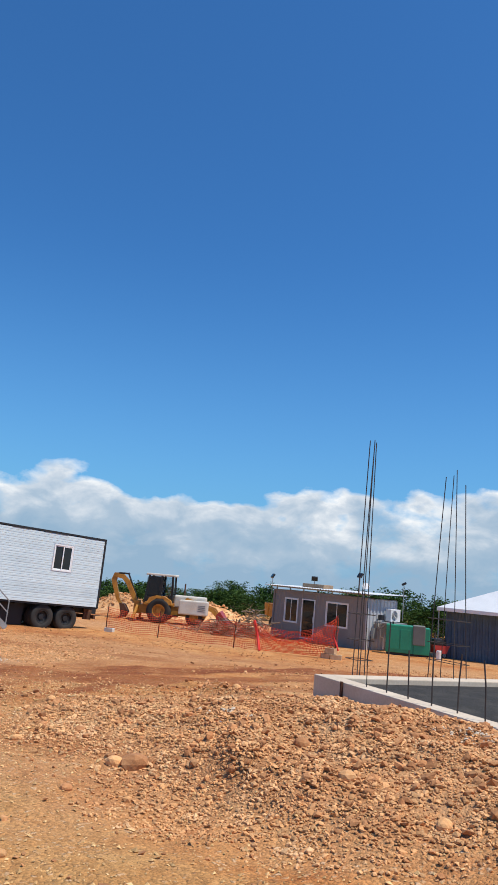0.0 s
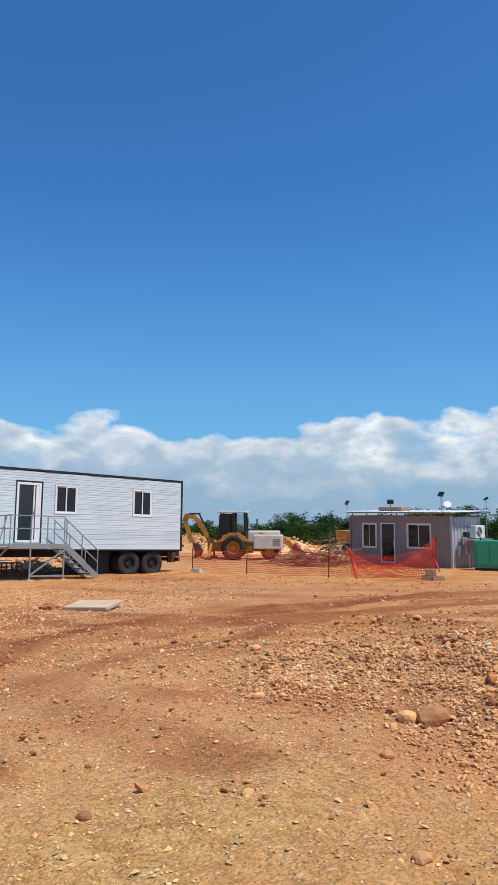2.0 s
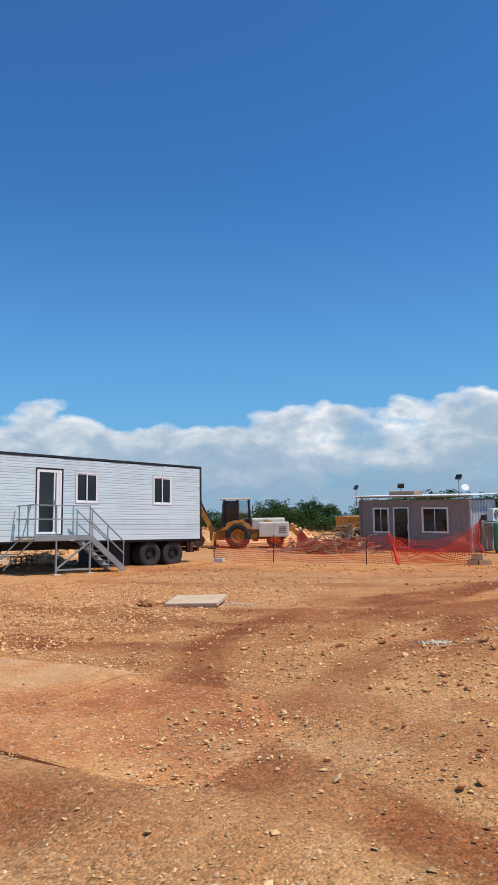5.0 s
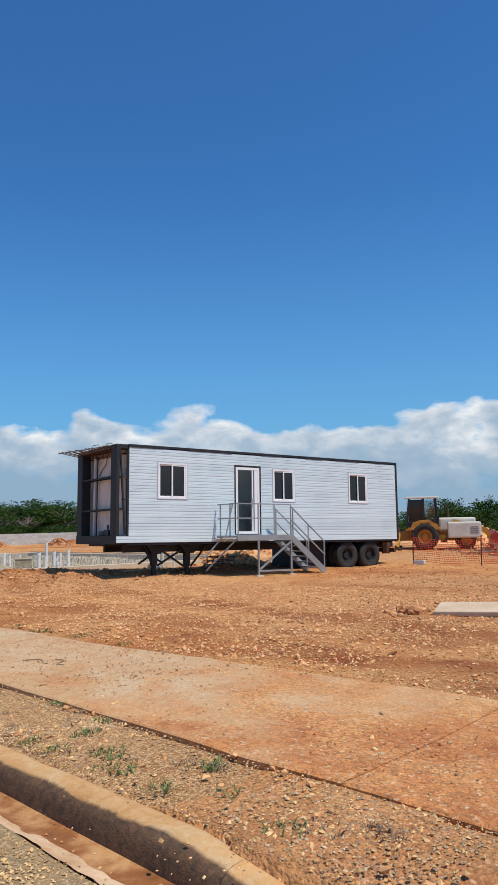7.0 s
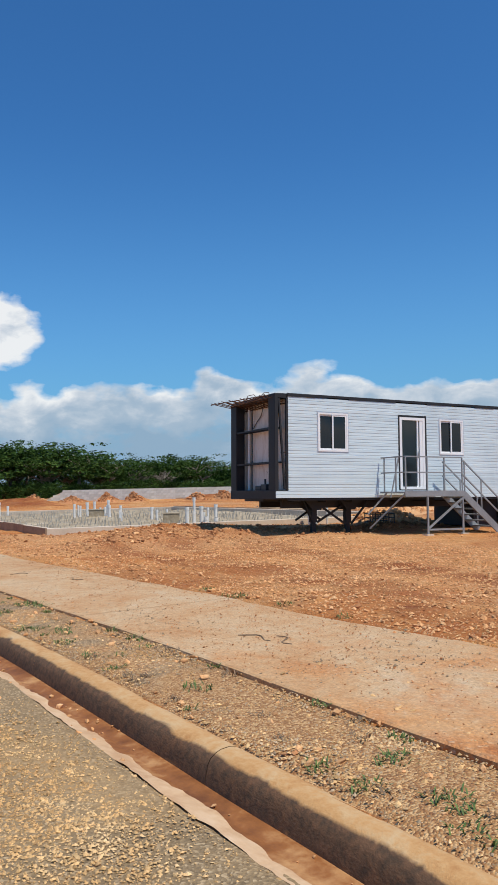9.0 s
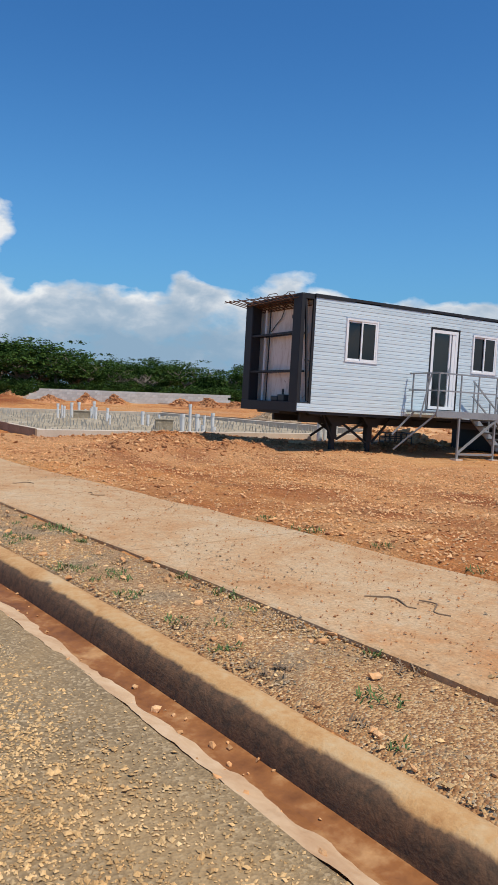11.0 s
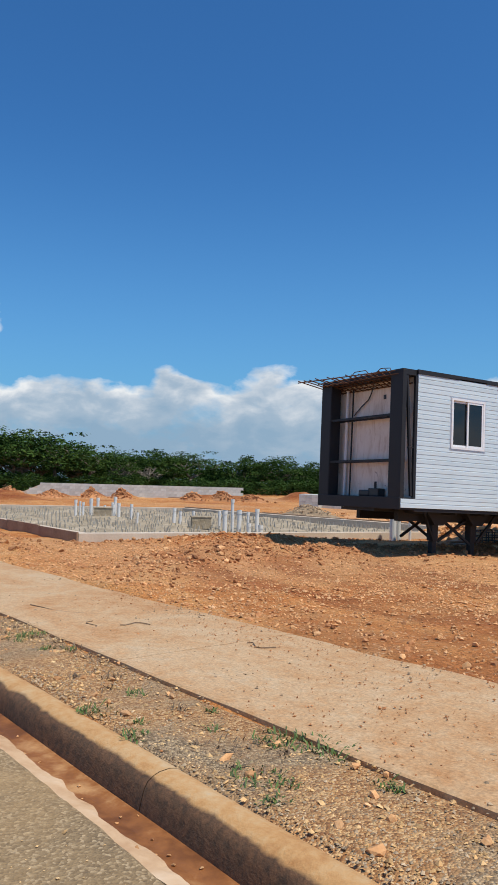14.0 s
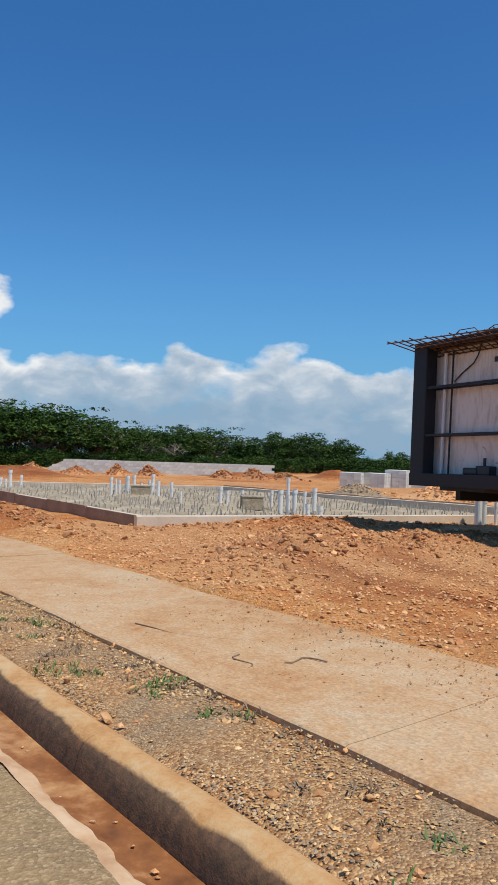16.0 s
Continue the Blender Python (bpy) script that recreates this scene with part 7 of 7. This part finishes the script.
# ---- weeds ----
def weed(x, y, seed, r, mat=None, blades=60):
    rs = np.random.RandomState(seed)
    V, F = [], []
    for i in range(blades):
        a, q = rs.uniform(0, 6.28), r * math.sqrt(rs.uniform(0, 1))
        bx, by = q * math.cos(a), q * math.sin(a)
        ln, out = rs.uniform(0.015, 0.05) * (0.5 + r * 3), rs.uniform(0.6, 2.2)
        d = rs.uniform(0, 6.28)
        dx, dy = math.cos(d) * ln * out, math.sin(d) * ln * out
        wx, wy = -math.sin(d) * 0.004, math.cos(d) * 0.004
        o = len(V)
        V += [(bx - wx, by - wy, -0.005), (bx + wx, by + wy, -0.005), (bx + dx * 0.6 + wx, by + dy * 0.6 + wy, ln * 0.75), (bx + dx * 0.6 - wx, by + dy * 0.6 - wy, ln * 0.75), (bx + dx, by + dy, ln * 0.85)]
        F += [(o, o + 1, o + 2, o + 3), (o + 3, o + 2, o + 4)]
    ob = raw("weed", V, F, mat or GRASS)
    ob.matrix_world = pose(x, y, float(height(x, y)))
    return tagged(ob, "low green weed growing in the verge gravel", "weed", "weeds along the kerb", "stuff")


rs = np.random.RandomState(500)
for i in range(95):
    x = rs.uniform(-26, -9.6)
    v = rs.uniform(0, 1)
    y = kerb_back(x) + 0.1 + v * (walk_near(x) - kerb_back(x) - 0.14)
    weed(x, y, 510 + i, rs.choice([0.05, 0.08, 0.12], p=[0.5, 0.35, 0.15]), GRASS if rs.uniform() < 0.35 else DRY, 22)
for i, (x, y, r) in enumerate(((-23.02, 2.82, 0.16), (-22.8, 2.95, 0.1), (-22.33, 3.1, 0.13), (-24.26, 3.3, 0.1), (-22.39, 3.31, 0.1), (-20.05, 2.56, 0.07), (-19.46, 2.54, 0.09), (-18.58, 2.67, 0.15), (-18.42, 2.72, 0.08), (-18.95, 3.14, 0.12), (-18.75, 3.18, 0.15), (-18.55, 3.22, 0.13), (-17.06, 2.6, 0.11), (-17.2, 2.5, 0.1), (-16.67, 2.67, 0.09), (-16.24, 2.53, 0.1), (-16.82, 2.72, 0.12), (-15.6, 2.48, 0.08), (-15.9, 3.08, 0.1), (-16.45, 3.1, 0.08), (-14.5, 3.01, 0.05), (-14.09, 2.58, 0.12), (-12.48, 2.28, 0.08), (-12.15, 2.28, 0.11), (-12.26, 2.65, 0.1), (-11.76, 2.44, 0.12), (-11.43, 2.29, 0.09), (-11.02, 2.24, 0.09), (-13.22, 2.98, 0.06), (-12.45, 2.88, 0.07), (-11.06, 2.73, 0.08), (-18.2, 5.47, 0.12), (-17.5, 5.4, 0.15), (-17.3, 5.38, 0.1), (-16.38, 5.34, 0.12), (-15.35, 5.31, 0.1), (-11.02, 2.67, 0.05))):
    weed(x, y, 700 + i, r, GRASS, int(260 * r) + 14)


def twig(x, y, seed, ln, turn):
    rnd = random.Random(seed)
    pts = [Vector((ln * t / 6, 0.06 * math.sin(t * 1.1 + seed), 0.008 + 0.006 * rnd.random())) for t in range(7)]
    bm = run(B(), pts, 0.006, 5)
    ob = part("twig", bm, DRY)
    ob.matrix_world = pose(x, y, float(slope(x, y)) + 0.014, 0, 0, turn)
    tagged(ob, "dry brown twig lying on the pavement", "twig", "twigs")


for i, (x, y, ln, turn) in enumerate(((-23.8, 3.85, 1.3, 25), (-22.6, 4.0, 0.35, -30), (-22.3, 4.15, 0.3, 60), (-15.3, 3.9, 0.4, 10), (-15.0, 4.1, 0.35, -20), (-20.9, 4.6, 0.3, 15))):
    twig(x, y, 800 + i, ln, turn)


# loose yellow gravel thrown on the road, and orange grit caught along the kerb
p = spray(60000, -18.5, -10.8, -1.2, 1.6, 801, lambda x, y: np.clip((kerb_back(x) - 0.72 - y + 0.25 * lattice(x * 1.1, y * 1.1, 803)) / 0.35, 0, 1) * np.clip(0.55 + 0.6 * lattice(x * 1.6, y * 1.6, 802), 0.05, 1) * np.clip((x + 18.5) / 4.0, 0, 1))
scatter("road_gravel", p, powers(len(p), 0.005, 0.013, 804, 2.4), YELLOW_GRIT, "loose yellow gravel on the asphalt", "gravel", 805, lambda x, y: slope(x, kerb_back(x)) - 0.115 + 0.0327 * np.clip(kerb_back(x) - 0.53 - y, 0, 1.07), tiny=True)
p = spray(9000, -30, -10.2, -2.0, 9.0, 811, lambda x, y: (y > kerb_back(x) + 0.03) * np.exp(-((y - kerb_back(x) - 0.12) / 0.16) ** 2) * np.clip(0.5 + 0.8 * lattice(x * 0.9, y * 0.9, 812), 0.05, 1))
scatter("verge_grit", p, powers(len(p), 0.006, 0.022, 813, 2.4), CLOD, "orange earth crumbs along the kerb", "gravel", 814, lambda x, y: slope(x, y), tiny=True)
p = spray(16000, -26, -9.5, -2.0, 9.0, 821, lambda x, y: np.exp(-((y - kerb_back(x) + 0.36) / 0.07) ** 2) * np.clip(0.3 + 0.9 * lattice(x * 1.1, y * 1.1, 822), 0.03, 1))
scatter("gutter_grit", p, powers(len(p), 0.006, 0.018, 823, 2.4), STONE, "tan stones washed into the gutter", "gravel", 824, lambda x, y: slope(x, kerb_back(x)) - 0.168, tiny=True)
p = spray(26000, -24, -8.0, -1.0, 8.0, 831, lambda x, y: ((y > walk_near(x) + 0.03) & (y < walk_far(x) - 0.05)) * np.clip(0.25 + 0.9 * lattice(x * 0.8, y * 0.8, 832), 0.03, 1))
scatter("pavement_grit", p, powers(len(p), 0.004, 0.013, 833, 2.6), CLOD, "earth crumbs and grit on the pavement", "gravel", 834, lambda x, y: slope(x, y) + 0.02 - 0.06 * np.clip((x + 9.2) / 2.0, 0, 1), tiny=True)
p = spray(16, -14.1, -13.55, 9.35, 9.95, 841)
scatter("loose_rubble", p, powers(len(p), 0.05, 0.12, 842, 2.0), CLOD, "broken earth clods beside the concrete chamber", "rubble", 843, height)
for k, (x, y, r, q, h) in enumerate(((-65.32, 21.3, 1.65, 0.88, 0.6), (-63.93, 23.85, 1.1, 0.77, 0.48), (-62.66, 26.17, 0.77, 0.55, 0.66), (-61.38, 27.91, 0.77, 0.55, 0.7), (-57.44, 31.28, 0.88, 0.66, 0.58), (-56.04, 32.79, 1.1, 0.66, 0.66), (-54.65, 34.29, 1.1, 0.66, 0.5))):
    heap_of("earth_mound", x, y, r, q, h, 160, CLOD, 900 + 5 * k, "small mound of dark red earth before the block wall", 0.04, 0.13)
